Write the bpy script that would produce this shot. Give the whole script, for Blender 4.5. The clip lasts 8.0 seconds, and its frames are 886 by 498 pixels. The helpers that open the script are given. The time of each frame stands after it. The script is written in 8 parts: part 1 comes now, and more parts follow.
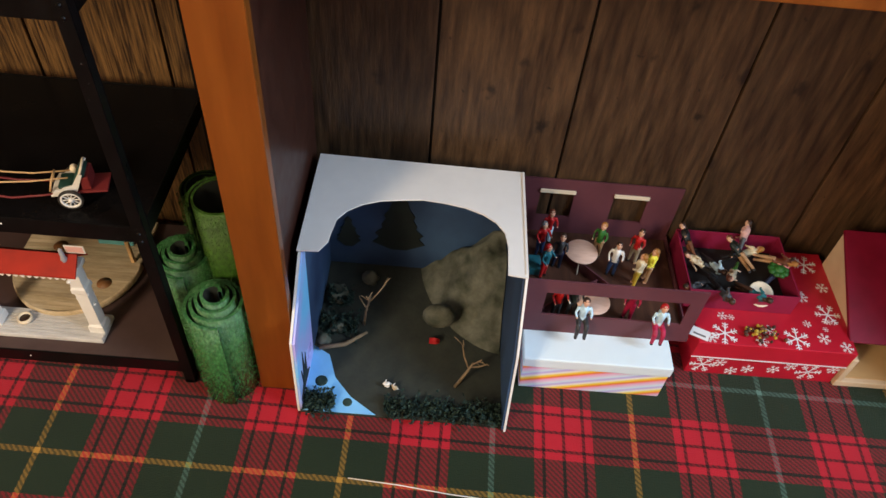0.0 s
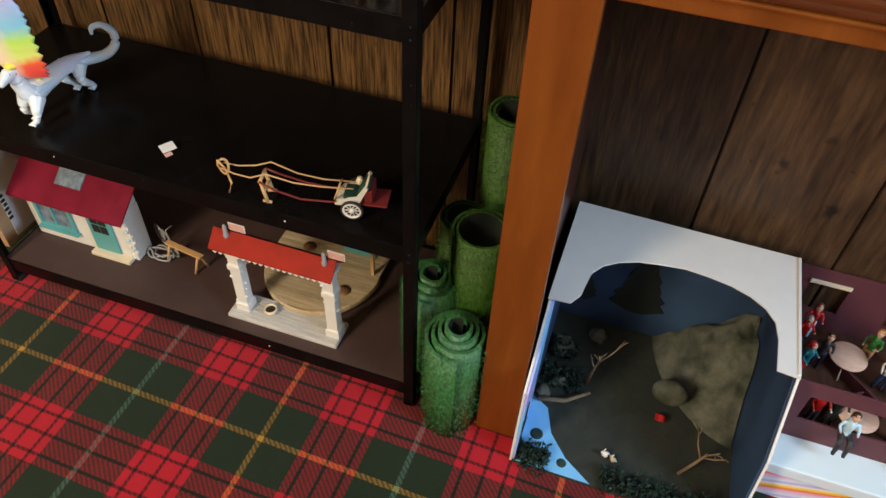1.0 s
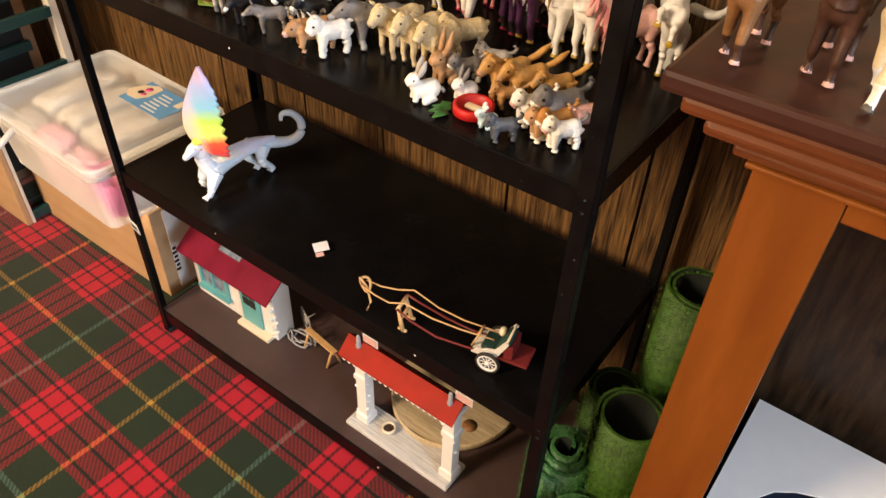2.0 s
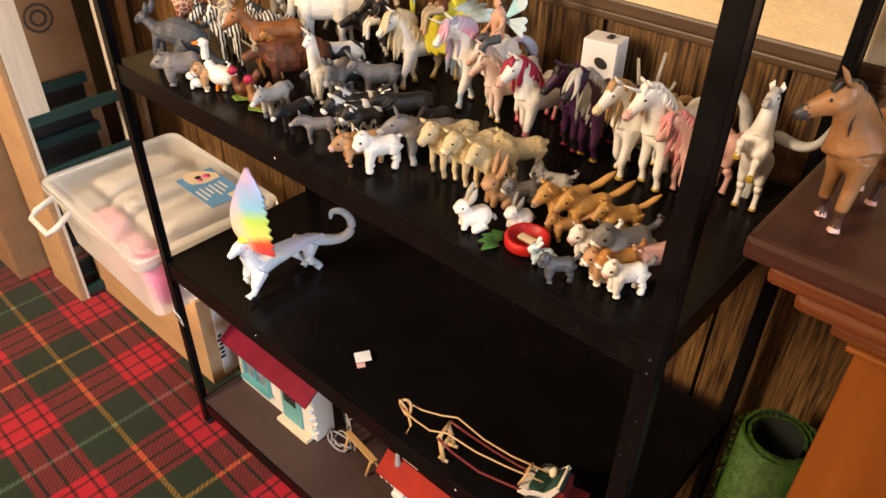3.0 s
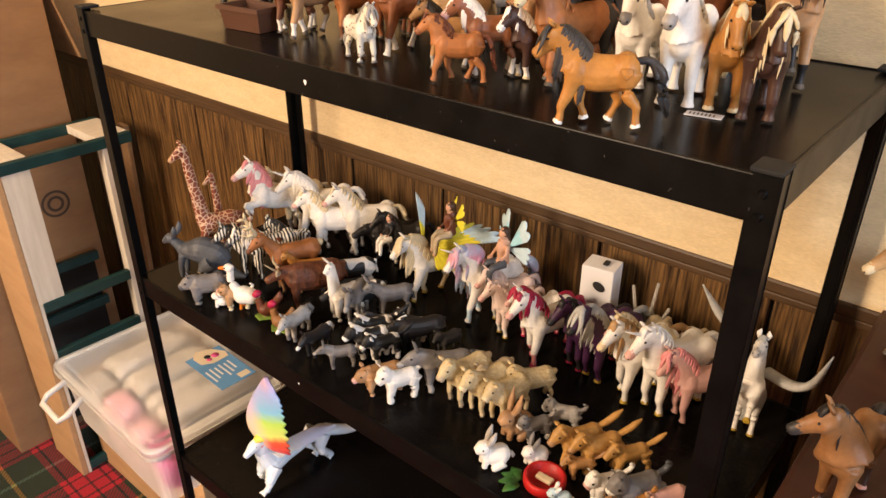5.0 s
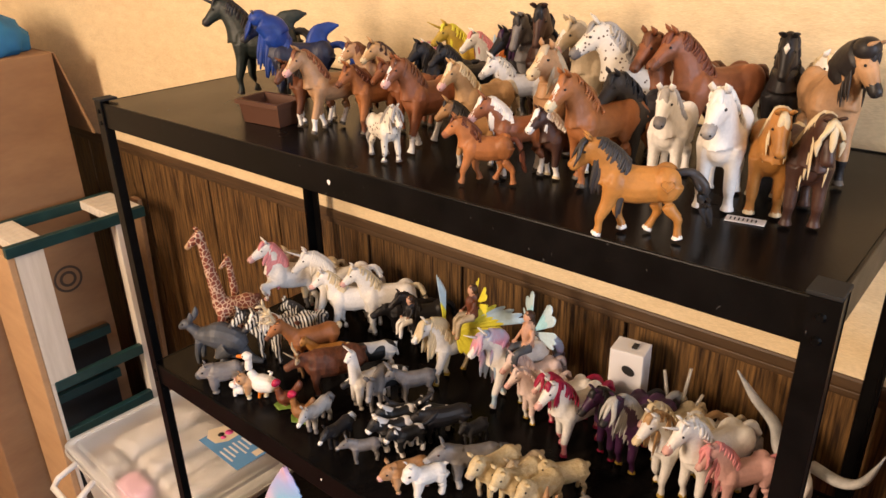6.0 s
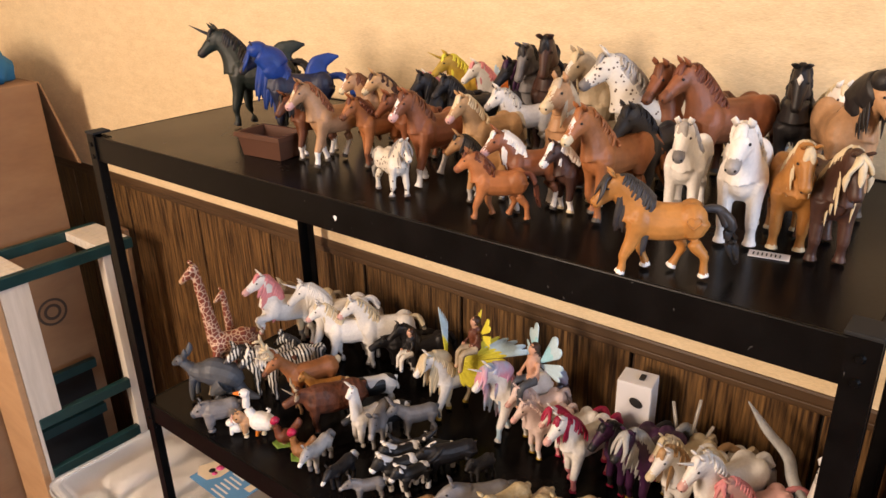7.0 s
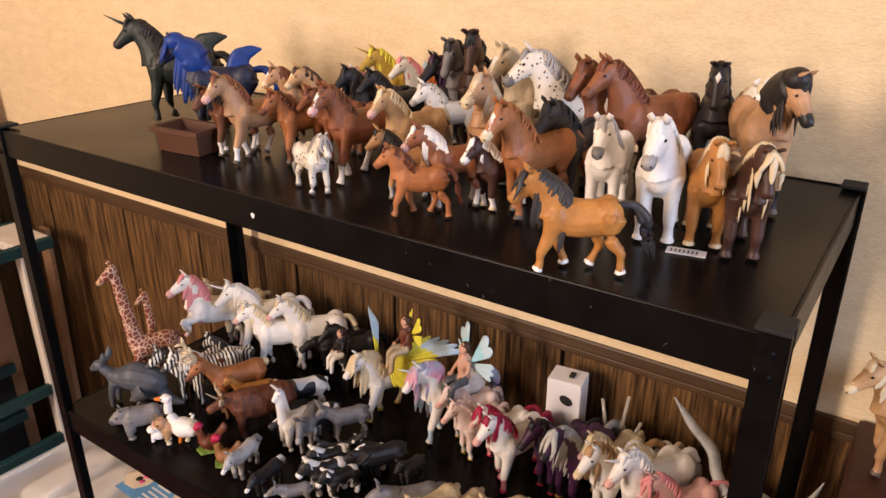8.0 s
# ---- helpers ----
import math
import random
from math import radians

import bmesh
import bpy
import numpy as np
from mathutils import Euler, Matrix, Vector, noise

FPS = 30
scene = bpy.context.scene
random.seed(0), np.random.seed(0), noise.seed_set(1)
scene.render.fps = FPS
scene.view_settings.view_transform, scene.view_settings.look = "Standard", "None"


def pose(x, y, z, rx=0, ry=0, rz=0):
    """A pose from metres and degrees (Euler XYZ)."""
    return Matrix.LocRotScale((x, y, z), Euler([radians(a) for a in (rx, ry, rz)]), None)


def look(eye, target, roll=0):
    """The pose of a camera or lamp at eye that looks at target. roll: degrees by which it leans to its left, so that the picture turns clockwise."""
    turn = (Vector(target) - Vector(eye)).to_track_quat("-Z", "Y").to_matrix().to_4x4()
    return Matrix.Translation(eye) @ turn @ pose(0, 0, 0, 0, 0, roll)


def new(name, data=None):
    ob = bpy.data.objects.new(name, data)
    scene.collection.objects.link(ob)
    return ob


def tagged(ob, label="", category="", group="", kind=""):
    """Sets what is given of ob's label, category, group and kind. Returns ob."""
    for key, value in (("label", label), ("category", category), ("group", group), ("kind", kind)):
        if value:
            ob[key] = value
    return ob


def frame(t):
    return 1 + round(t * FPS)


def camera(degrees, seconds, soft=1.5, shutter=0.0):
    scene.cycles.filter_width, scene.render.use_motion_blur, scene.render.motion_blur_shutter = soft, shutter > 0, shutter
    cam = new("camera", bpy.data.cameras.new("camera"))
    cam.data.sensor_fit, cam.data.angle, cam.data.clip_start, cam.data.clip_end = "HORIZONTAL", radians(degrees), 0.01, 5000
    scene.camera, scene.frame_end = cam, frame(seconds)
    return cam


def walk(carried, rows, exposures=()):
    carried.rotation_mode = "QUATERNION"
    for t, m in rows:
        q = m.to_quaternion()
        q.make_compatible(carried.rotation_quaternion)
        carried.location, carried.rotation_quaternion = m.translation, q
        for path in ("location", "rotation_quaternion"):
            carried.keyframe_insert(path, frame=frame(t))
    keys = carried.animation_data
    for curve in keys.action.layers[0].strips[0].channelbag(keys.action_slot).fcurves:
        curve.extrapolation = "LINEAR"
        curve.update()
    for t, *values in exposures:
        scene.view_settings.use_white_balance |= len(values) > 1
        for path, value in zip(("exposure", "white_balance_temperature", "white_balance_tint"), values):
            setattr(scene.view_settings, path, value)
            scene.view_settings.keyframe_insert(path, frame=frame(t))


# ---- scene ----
cam = camera(62.3, 8.0, soft=1.5)
PATH = [
    (0, (0.425, -0.717, 1.227), (0.469, 0.62, -0.26), 6.0),
    (0.5, (0.345, -0.717, 1.218), (0.189, 0.625, -0.257), 4.2),
    (1, (0.263, -0.695, 1.197), (-0.135, 0.632, -0.246), 3.0),
    (1.5, (0.231, -0.632, 1.19), (-0.442, 0.65, -0.19), 2.0),
    (2, (0.218, -0.534, 1.195), (-0.655, 0.7, -0.116), 2.4),
    (2.2, (0.21, -0.507, 1.198), (-0.716, 0.716, -0.083), 2.4),
    (3.3, (0.151, -0.439, 1.22), (-0.941, 0.783, 0.075), 0.9),
    (3.5, (0.148, -0.442, 1.23), (-0.951, 0.798, 0.113), 1.0),
    (4, (0.148, -0.447, 1.265), (-0.971, 0.833, 0.212), 1.0),
    (4.5, (0.139, -0.457, 1.325), (-0.982, 0.863, 0.325), 0.7),
    (5.8, (0.087, -0.437, 1.394), (-1.095, 0.942, 0.557), -1.0),
    (6, (0.079, -0.435, 1.402), (-1.108, 0.948, 0.579), -1.3),
    (6.5, (0.061, -0.439, 1.408), (-1.131, 0.959, 0.617), -1.5),
    (7, (0.046, -0.436, 1.408), (-1.117, 0.997, 0.638), -1.4),
    (7.5, (0.043, -0.425, 1.404), (-1.066, 1.051, 0.636), -0.9),
    (8, (0.055, -0.413, 1.401), (-0.99, 1.107, 0.628), 0.1),
]
EXPOSURES = [(0, 0.14, 6350, 10), (0.5, -0.04, 6200, 8), (1, 0.03, 6150, 6), (1.5, 0.3, 6350, 10), (2.2, 0.56, 6950, 15), (3.5, 0.36, 7000, 17), (4.7, 0.32, 7000, 18), (6, 0.12, 6800, 21), (7, 0.07, 6400, 22), (8, 0.03, 6150, 25)]
walk(cam, [(t, look(eye, target, roll)) for t, eye, target, roll in PATH], EXPOSURES)

# ---- light ----
world = bpy.data.worlds.new("world")
scene.world = world
world.use_nodes = True
wn = world.node_tree.nodes
sky = wn.new("ShaderNodeTexSky")
sky.sky_type, sky.sun_disc = "NISHITA", False
sky.sun_elevation, sky.sun_rotation = radians(35), radians(120)
wn["Background"].inputs[1].default_value = 0.1
world.node_tree.links.new(sky.outputs[0], wn["Background"].inputs[0])


def area_lamp(name, eye, target, size, size_y, watts, colour):
    lamp = bpy.data.lights.new(name, "AREA")
    lamp.shape, lamp.size, lamp.size_y, lamp.energy, lamp.color = "RECTANGLE", size, size_y, watts, colour
    ob = new(name, lamp)
    ob.matrix_world = look(eye, target)
    return ob


area_lamp("room_lamp_light", (-1.05, -2.1, 1.8), (-0.45, 0.3, 0.95), 0.45, 0.95, 64, (1.0, 0.8, 0.56))
area_lamp("window_light", (2.36, -0.75, 1.6), (0.4, 0.0, 0.4), 0.95, 1.0, 57, (0.62, 0.8, 1.0))

# ---- materials ----
MATS = {}


def mat(name, colour, colour2=None, rough=0.6, metal=0.0, scale=20.0, stretch=(1, 1, 1), bump=0.0, bump_scale=None, fine=0.0,
        coat=0.0, trans=0.0, ior=1.45, spec=0.5, sheen=0.0, vary=0.0, detail=5.0, contrast=(0.3, 0.7)):
    """Noise between two colours, a finer grain over it, and a bump."""
    if name in MATS:
        return MATS[name]
    m = bpy.data.materials.new(name)
    m.use_nodes = True
    nt = m.node_tree
    n, link = nt.nodes, nt.links.new
    b = n["Principled BSDF"]
    colour2 = colour2 or tuple(c * 0.8 for c in colour)
    tc, mp = n.new("ShaderNodeTexCoord"), n.new("ShaderNodeMapping")
    mp.inputs["Scale"].default_value = stretch
    link(tc.outputs["Object"], mp.inputs[0])
    nz = n.new("ShaderNodeTexNoise")
    nz.inputs["Scale"].default_value, nz.inputs["Detail"].default_value = scale, detail
    link(mp.outputs[0], nz.inputs[0])
    if vary:
        oi, mu = n.new("ShaderNodeObjectInfo"), n.new("ShaderNodeMath")
        mu.operation = "MULTIPLY"
        mu.inputs[1].default_value = 37.0
        link(oi.outputs["Random"], mu.inputs[0])
        cb = n.new("ShaderNodeCombineXYZ")
        for k in range(3):
            link(mu.outputs[0], cb.inputs[k])
        link(cb.outputs[0], mp.inputs["Location"])
    ramp = n.new("ShaderNodeValToRGB")
    ramp.color_ramp.elements[0].position, ramp.color_ramp.elements[1].position = contrast
    ramp.color_ramp.elements[0].color, ramp.color_ramp.elements[1].color = (*colour2, 1), (*colour, 1)
    link(nz.outputs[0], ramp.inputs[0])
    out = ramp.outputs[0]
    if fine or vary:
        hs = n.new("ShaderNodeHueSaturation")
        link(out, hs.inputs["Color"])
        nf, mr = n.new("ShaderNodeTexNoise"), n.new("ShaderNodeMapRange")
        nf.inputs["Scale"].default_value = scale * 7
        link(mp.outputs[0], nf.inputs[0])
        mr.inputs[3].default_value, mr.inputs[4].default_value = 1 - fine, 1 + fine
        link(nf.outputs[0], mr.inputs[0])
        last = mr.outputs[0]
        if vary:
            mv, mm = n.new("ShaderNodeMapRange"), n.new("ShaderNodeMath")
            mm.operation = "MULTIPLY"
            mv.inputs[3].default_value, mv.inputs[4].default_value = 1 - vary, 1 + vary
            link(oi.outputs["Random"], mv.inputs[0])
            link(mv.outputs[0], mm.inputs[0])
            link(last, mm.inputs[1])
            last = mm.outputs[0]
        link(last, hs.inputs["Value"])
        out = hs.outputs[0]
    link(out, b.inputs["Base Color"])
    b.inputs["Roughness"].default_value, b.inputs["Metallic"].default_value = rough, metal
    b.inputs["Coat Weight"].default_value, b.inputs["Transmission Weight"].default_value = coat, trans
    b.inputs["IOR"].default_value, b.inputs["Specular IOR Level"].default_value = ior, spec
    b.inputs["Sheen Weight"].default_value = sheen
    if rough > 0.15 and not trans:
        rr = n.new("ShaderNodeMapRange")
        rr.inputs[3].default_value, rr.inputs[4].default_value = max(rough - 0.1, 0.03), min(rough + 0.1, 1)
        link(nz.outputs[0], rr.inputs[0])
        link(rr.outputs[0], b.inputs["Roughness"])
    if bump:
        bp, nb = n.new("ShaderNodeBump"), n.new("ShaderNodeTexNoise")
        nb.inputs["Scale"].default_value, nb.inputs["Detail"].default_value = bump_scale or scale * 3, 6
        link(mp.outputs[0], nb.inputs[0])
        bp.inputs["Strength"].default_value, bp.inputs["Distance"].default_value = bump, 0.002
        link(nb.outputs[0], bp.inputs["Height"])
        link(bp.outputs[0], b.inputs["Normal"])
    MATS[name] = m
    return m


def plain(name, colour, rough=0.5, **more):
    return mat(name, colour, tuple(c * 0.86 for c in colour), rough=rough, **more)


def tartan():
    """A woven tartan: one sett of threads each way, crossed in a twill."""
    m = bpy.data.materials.new("tartan_carpet")
    m.use_nodes = True
    nt = m.node_tree
    n, link = nt.nodes, nt.links.new
    b = n["Principled BSDF"]
    tc, mp, sp = n.new("ShaderNodeTexCoord"), n.new("ShaderNodeMapping"), n.new("ShaderNodeSeparateXYZ")
    mp.inputs["Location"].default_value = (-0.3115, 0.162, 0)
    mp.inputs["Rotation"].default_value = (0, 0, radians(1.55))
    link(tc.outputs["Object"], mp.inputs[0])
    nw, wm = n.new("ShaderNodeTexNoise"), n.new("ShaderNodeVectorMath")
    nw.inputs["Scale"].default_value = 260
    link(tc.outputs["Object"], nw.inputs[0])
    wm.operation = "MULTIPLY_ADD"
    wm.inputs[1].default_value = (0.004, 0.004, 0)
    link(nw.outputs["Color"], wm.inputs[0])
    link(mp.outputs[0], wm.inputs[2])
    link(wm.outputs[0], sp.inputs[0])
    red, green, black = (0.38, 0.01, 0.021), (0.012, 0.022, 0.01), (0.016, 0.005, 0.005)
    gold, teal = (0.42, 0.22, 0.035), (0.1, 0.19, 0.15)
    half = [(0.0, gold), (0.006, green), (0.077, red), (0.092, black), (0.097, red), (0.1295, black), (0.1345, red), (0.167, black), (0.172, red), (0.187, green), (0.258, teal)]
    sett = half + [(0.27, green), (0.341, red), (0.356, black), (0.361, red), (0.3935, black), (0.3985, red), (0.431, black), (0.436, red), (0.451, green), (0.522, gold)]

    def threads(source):
        dv, fr = n.new("ShaderNodeMath"), n.new("ShaderNodeMath")
        dv.operation, fr.operation = "DIVIDE", "FRACT"
        dv.inputs[1].default_value = 0.528
        link(source, dv.inputs[0])
        link(dv.outputs[0], fr.inputs[0])
        r = n.new("ShaderNodeValToRGB")
        r.color_ramp.interpolation = "CONSTANT"
        while len(r.color_ramp.elements) < len(sett):
            r.color_ramp.elements.new(0.99)
        for e, (at, c) in zip(r.color_ramp.elements, sett):
            e.position, e.color = at / 0.528, (*c, 1)
        link(fr.outputs[0], r.inputs[0])
        return r.outputs[0]

    u, v = threads(sp.outputs[0]), threads(sp.outputs[1])
    ad, dv, fr, lt = [n.new("ShaderNodeMath") for _ in range(4)]
    ad.operation, dv.operation, fr.operation, lt.operation = "ADD", "DIVIDE", "FRACT", "LESS_THAN"
    link(sp.outputs[0], ad.inputs[0])
    link(sp.outputs[1], ad.inputs[1])
    link(ad.outputs[0], dv.inputs[0])
    dv.inputs[1].default_value, lt.inputs[1].default_value = 0.0105, 0.5
    link(dv.outputs[0], fr.inputs[0])
    link(fr.outputs[0], lt.inputs[0])
    mx = n.new("ShaderNodeMix")
    mx.data_type = "RGBA"
    soft_twill = n.new("ShaderNodeMapRange")
    soft_twill.inputs[3].default_value, soft_twill.inputs[4].default_value = 0.26, 0.74
    link(lt.outputs[0], soft_twill.inputs[0])
    link(soft_twill.outputs[0], mx.inputs[0])
    link(u, mx.inputs[6])
    link(v, mx.inputs[7])
    deep, both = n.new("ShaderNodeMix"), n.new("ShaderNodeMix")
    deep.data_type = both.data_type = "RGBA"
    deep.blend_type = "DARKEN"
    deep.inputs[0].default_value, both.inputs[0].default_value = 1.0, 0.45
    link(u, deep.inputs[6])
    link(v, deep.inputs[7])
    link(mx.outputs[2], both.inputs[6])
    link(deep.outputs[2], both.inputs[7])
    nz, mr, hs = n.new("ShaderNodeTexNoise"), n.new("ShaderNodeMapRange"), n.new("ShaderNodeHueSaturation")
    nz.inputs["Scale"].default_value, nz.inputs["Detail"].default_value = 6.0, 8
    link(tc.outputs["Object"], nz.inputs[0])
    mr.inputs[3].default_value, mr.inputs[4].default_value = 0.7, 1.3
    link(nz.outputs[0], mr.inputs[0])
    link(mr.outputs[0], hs.inputs["Value"])
    link(both.outputs[2], hs.inputs["Color"])
    link(hs.outputs[0], b.inputs["Base Color"])
    b.inputs["Roughness"].default_value, b.inputs["Sheen Weight"].default_value = 0.95, 0.15
    b.inputs["Specular IOR Level"].default_value = 0.15
    bp, nb = n.new("ShaderNodeBump"), n.new("ShaderNodeTexNoise")
    nb.inputs["Scale"].default_value = 420
    link(tc.outputs["Object"], nb.inputs[0])
    bp.inputs["Strength"].default_value, bp.inputs["Distance"].default_value = 0.6, 0.003
    link(nb.outputs[0], bp.inputs["Height"])
    link(bp.outputs[0], b.inputs["Normal"])
    return m


M_CARPET = tartan()
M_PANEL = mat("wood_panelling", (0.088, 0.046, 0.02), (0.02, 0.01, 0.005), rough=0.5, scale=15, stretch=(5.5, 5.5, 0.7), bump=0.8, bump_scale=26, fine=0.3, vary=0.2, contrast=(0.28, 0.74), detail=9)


def knots(m, scale, size, colour, stretch=(1, 1, 0.6)):
    """Dark knots and pits scattered over a wood."""
    nt = m.node_tree
    n, link = nt.nodes, nt.links.new
    bsdf = n["Principled BSDF"]
    base = bsdf.inputs["Base Color"].links[0].from_socket
    tc, mp, vo, nz, mr, mx = [n.new("ShaderNode" + q) for q in ("TexCoord", "Mapping", "TexVoronoi", "TexNoise", "MapRange", "Mix")]
    mp.inputs["Scale"].default_value = stretch
    link(tc.outputs["Object"], nz.inputs[0])
    nz.inputs["Scale"].default_value = 45
    va = n.new("ShaderNodeVectorMath")
    va.operation = "MULTIPLY_ADD"
    va.inputs[1].default_value = (0.03, 0.03, 0.03)
    link(nz.outputs["Color"], va.inputs[0])
    link(tc.outputs["Object"], va.inputs[2])
    link(va.outputs[0], mp.inputs[0])
    link(mp.outputs[0], vo.inputs[0])
    vo.inputs["Scale"].default_value = scale
    mr.inputs[1].default_value, mr.inputs[2].default_value, mr.inputs[3].default_value, mr.inputs[4].default_value = size * 0.4, size, 0.85, 0.0
    link(vo.outputs["Distance"], mr.inputs[0])
    mx.data_type = "RGBA"
    link(mr.outputs[0], mx.inputs[0])
    link(base, mx.inputs[6])
    mx.inputs[7].default_value = (*colour, 1)
    link(mx.outputs[2], bsdf.inputs["Base Color"])


knots(M_PANEL, 13.0, 0.16, (0.009, 0.005, 0.003))
knots(M_PANEL, 30.0, 0.09, (0.012, 0.007, 0.004), (1, 1, 0.5))
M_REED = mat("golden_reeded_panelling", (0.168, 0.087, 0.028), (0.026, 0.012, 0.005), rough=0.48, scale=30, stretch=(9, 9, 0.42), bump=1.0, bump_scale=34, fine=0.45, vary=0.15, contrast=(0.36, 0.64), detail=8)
knots(M_REED, 16.0, 0.13, (0.02, 0.011, 0.005), (1, 1, 0.35))
M_GROOVE = plain("panel_groove", (0.012, 0.008, 0.006), 0.8)
M_RAIL = mat("rail_wood", (0.1, 0.055, 0.025), (0.055, 0.03, 0.014), rough=0.45, scale=8, stretch=(0.6, 6, 6), fine=0.15)
M_PAPER = mat("grasscloth_wallpaper", (0.78, 0.62, 0.38), (0.69, 0.53, 0.31), rough=0.85, scale=26, stretch=(1, 1, 2.8), bump=0.5, bump_scale=260, fine=0.16, contrast=(0.25, 0.75))
M_BLACK = mat("black_steel_paint", (0.005, 0.0045, 0.0045), (0.0025, 0.0025, 0.0025), spec=0.14, rough=0.32, scale=30, bump=0.06, bump_scale=500, fine=0.2)
M_BOARD = mat("black_shelf_board", (0.006, 0.005, 0.005), (0.004, 0.0035, 0.0035), spec=0.1, rough=0.24, scale=14, bump=0.05, bump_scale=300, fine=0.15)
knots(M_BLACK, 95.0, 0.07, (0.1, 0.095, 0.09), (1, 1, 0.45))
knots(M_BOARD, 60.0, 0.035, (0.12, 0.115, 0.11), (1, 1, 1))
M_BROWNBOARD = mat("brown_shelf_board", (0.07, 0.041, 0.037), (0.055, 0.032, 0.029), rough=0.5, scale=12, fine=0.1)
M_PINE = mat("orange_varnished_pine", (0.2, 0.056, 0.006), (0.135, 0.034, 0.004), rough=0.35, scale=5, stretch=(5, 5, 0.6), fine=0.1, coat=0.2)
M_MANTEL = mat("red_brown_mantel_wood", (0.145, 0.042, 0.012), (0.07, 0.018, 0.006), rough=0.3, scale=6, stretch=(0.7, 6, 9), fine=0.15, coat=0.2)
M_MANTELTOP = mat("dark_mantel_top", (0.055, 0.02, 0.013), (0.034, 0.012, 0.008), spec=0.25, rough=0.38, scale=6, stretch=(0.7, 6, 6), fine=0.12)
M_CEIL = mat("ceiling_plaster", (0.75, 0.72, 0.66), (0.7, 0.67, 0.6), rough=0.9, scale=4)
M_CARD = mat("brown_cardboard", (0.5, 0.31, 0.16), (0.42, 0.25, 0.125), rough=0.8, scale=7, stretch=(1, 1, 4), fine=0.07)
M_CARDDARK = mat("dark_brown_cardboard", (0.3, 0.17, 0.085), (0.24, 0.13, 0.065), rough=0.85, scale=6, stretch=(1, 1, 3), fine=0.08)
M_CARDEDGE = mat("cardboard_edge", (0.36, 0.21, 0.1), (0.28, 0.16, 0.08), rough=0.9, scale=60)
M_WHITECARD = mat("white_card", (0.8, 0.78, 0.76), (0.72, 0.7, 0.69), rough=0.6, scale=7, fine=0.03)
M_WHITEPLY = mat("white_ribbed_board", (0.72, 0.66, 0.56), (0.62, 0.56, 0.46), rough=0.6, scale=8, stretch=(1, 12, 1), fine=0.06)
M_GREENBAR = mat("dark_green_paint", (0.01, 0.05, 0.05), (0.006, 0.03, 0.032), rough=0.4, scale=20)
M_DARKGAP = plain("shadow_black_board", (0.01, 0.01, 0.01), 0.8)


# ---- mesh helpers ----
def thing(name, x=0.0, y=0.0, z=0.0, rz=0.0, label="", category="", group="", kind=""):
    ob = new(name)
    ob.empty_display_size = 0.02
    ob.matrix_world = pose(x, y, z, 0, 0, rz)
    return tagged(ob, label, category, group, kind)


def mesh_of(name, bm, materials, smooth=False):
    me = bpy.data.meshes.new(name)
    bm.normal_update()
    bm.to_mesh(me)
    bm.free()
    for m in materials if isinstance(materials, (list, tuple)) else [materials]:
        me.materials.append(m)
    if smooth:
        me.shade_smooth()
    return me


def part(name, bm, materials, parent=None, label="", smooth=False, category="", group="", kind=""):
    ob = new(name, mesh_of(name, bm, materials, smooth))
    if parent:
        ob.parent = parent
    return tagged(ob, label, category, group, kind)


def box(bm, x0, y0, z0, x1, y1, z1, bevel=0.0, mi=0, m=None):
    made = bmesh.ops.create_cube(bm, size=1)["verts"]
    for v in made:
        v.co = Vector(((x0 + x1) / 2 + v.co.x * (x1 - x0), (y0 + y1) / 2 + v.co.y * (y1 - y0), (z0 + z1) / 2 + v.co.z * (z1 - z0)))
    faces = list({f for v in made for f in v.link_faces})
    if bevel:
        out = bmesh.ops.bevel(bm, geom=list({e for f in faces for e in f.edges}), offset=bevel, segments=2, affect="EDGES", profile=0.6)
        faces = list({f for v in out["verts"] for f in v.link_faces} | {f for f in faces if f.is_valid})
    vs = {v for f in faces for v in f.verts}
    for f in faces:
        f.material_index = mi
    if m:
        bmesh.ops.transform(bm, matrix=m, verts=list(vs))
    return faces


def bm_box(*a, **k):
    bm = bmesh.new()
    box(bm, *a, **k)
    return bm


def rings(bm, loops, mi=0, caps=True, smooth=True):
    """Skin a list of vertex loops, each a list of points of one length."""
    rows = [[bm.verts.new(p) for p in loop] for loop in loops]
    n = len(rows[0])
    for a, b in zip(rows, rows[1:]):
        for k in range(n):
            f = bm.faces.new((a[k], a[(k + 1) % n], b[(k + 1) % n], b[k]))
            f.material_index, f.smooth = mi, smooth
    if caps:
        for row in (rows[0][::-1], rows[-1]):
            f = bm.faces.new(row)
            f.material_index, f.smooth = mi, smooth
    return rows


def tube(bm, points, radii, n=10, mi=0, flat=1.0, up=(0, 0, 1), caps=True):
    """A round (or flattened) limb along points; flat squeezes it across, sideways to up."""
    pts = [Vector(p) for p in points]
    loops = []
    for k, p in enumerate(pts):
        d = (pts[min(k + 1, len(pts) - 1)] - pts[max(k - 1, 0)]).normalized()
        u = Vector(up)
        if abs(d.dot(u)) > 0.97:
            u = Vector((1, 0, 0))
        s = d.cross(u).normalized()
        w = s.cross(d).normalized()
        r = radii[k] if isinstance(radii, (list, tuple)) else radii
        ra, rb = r if isinstance(r, (list, tuple)) else (r * flat, r)
        loops.append([p + s * ra * math.cos(2 * math.pi * j / n) + w * rb * math.sin(2 * math.pi * j / n) for j in range(n)])
    return rings(bm, loops, mi, caps)


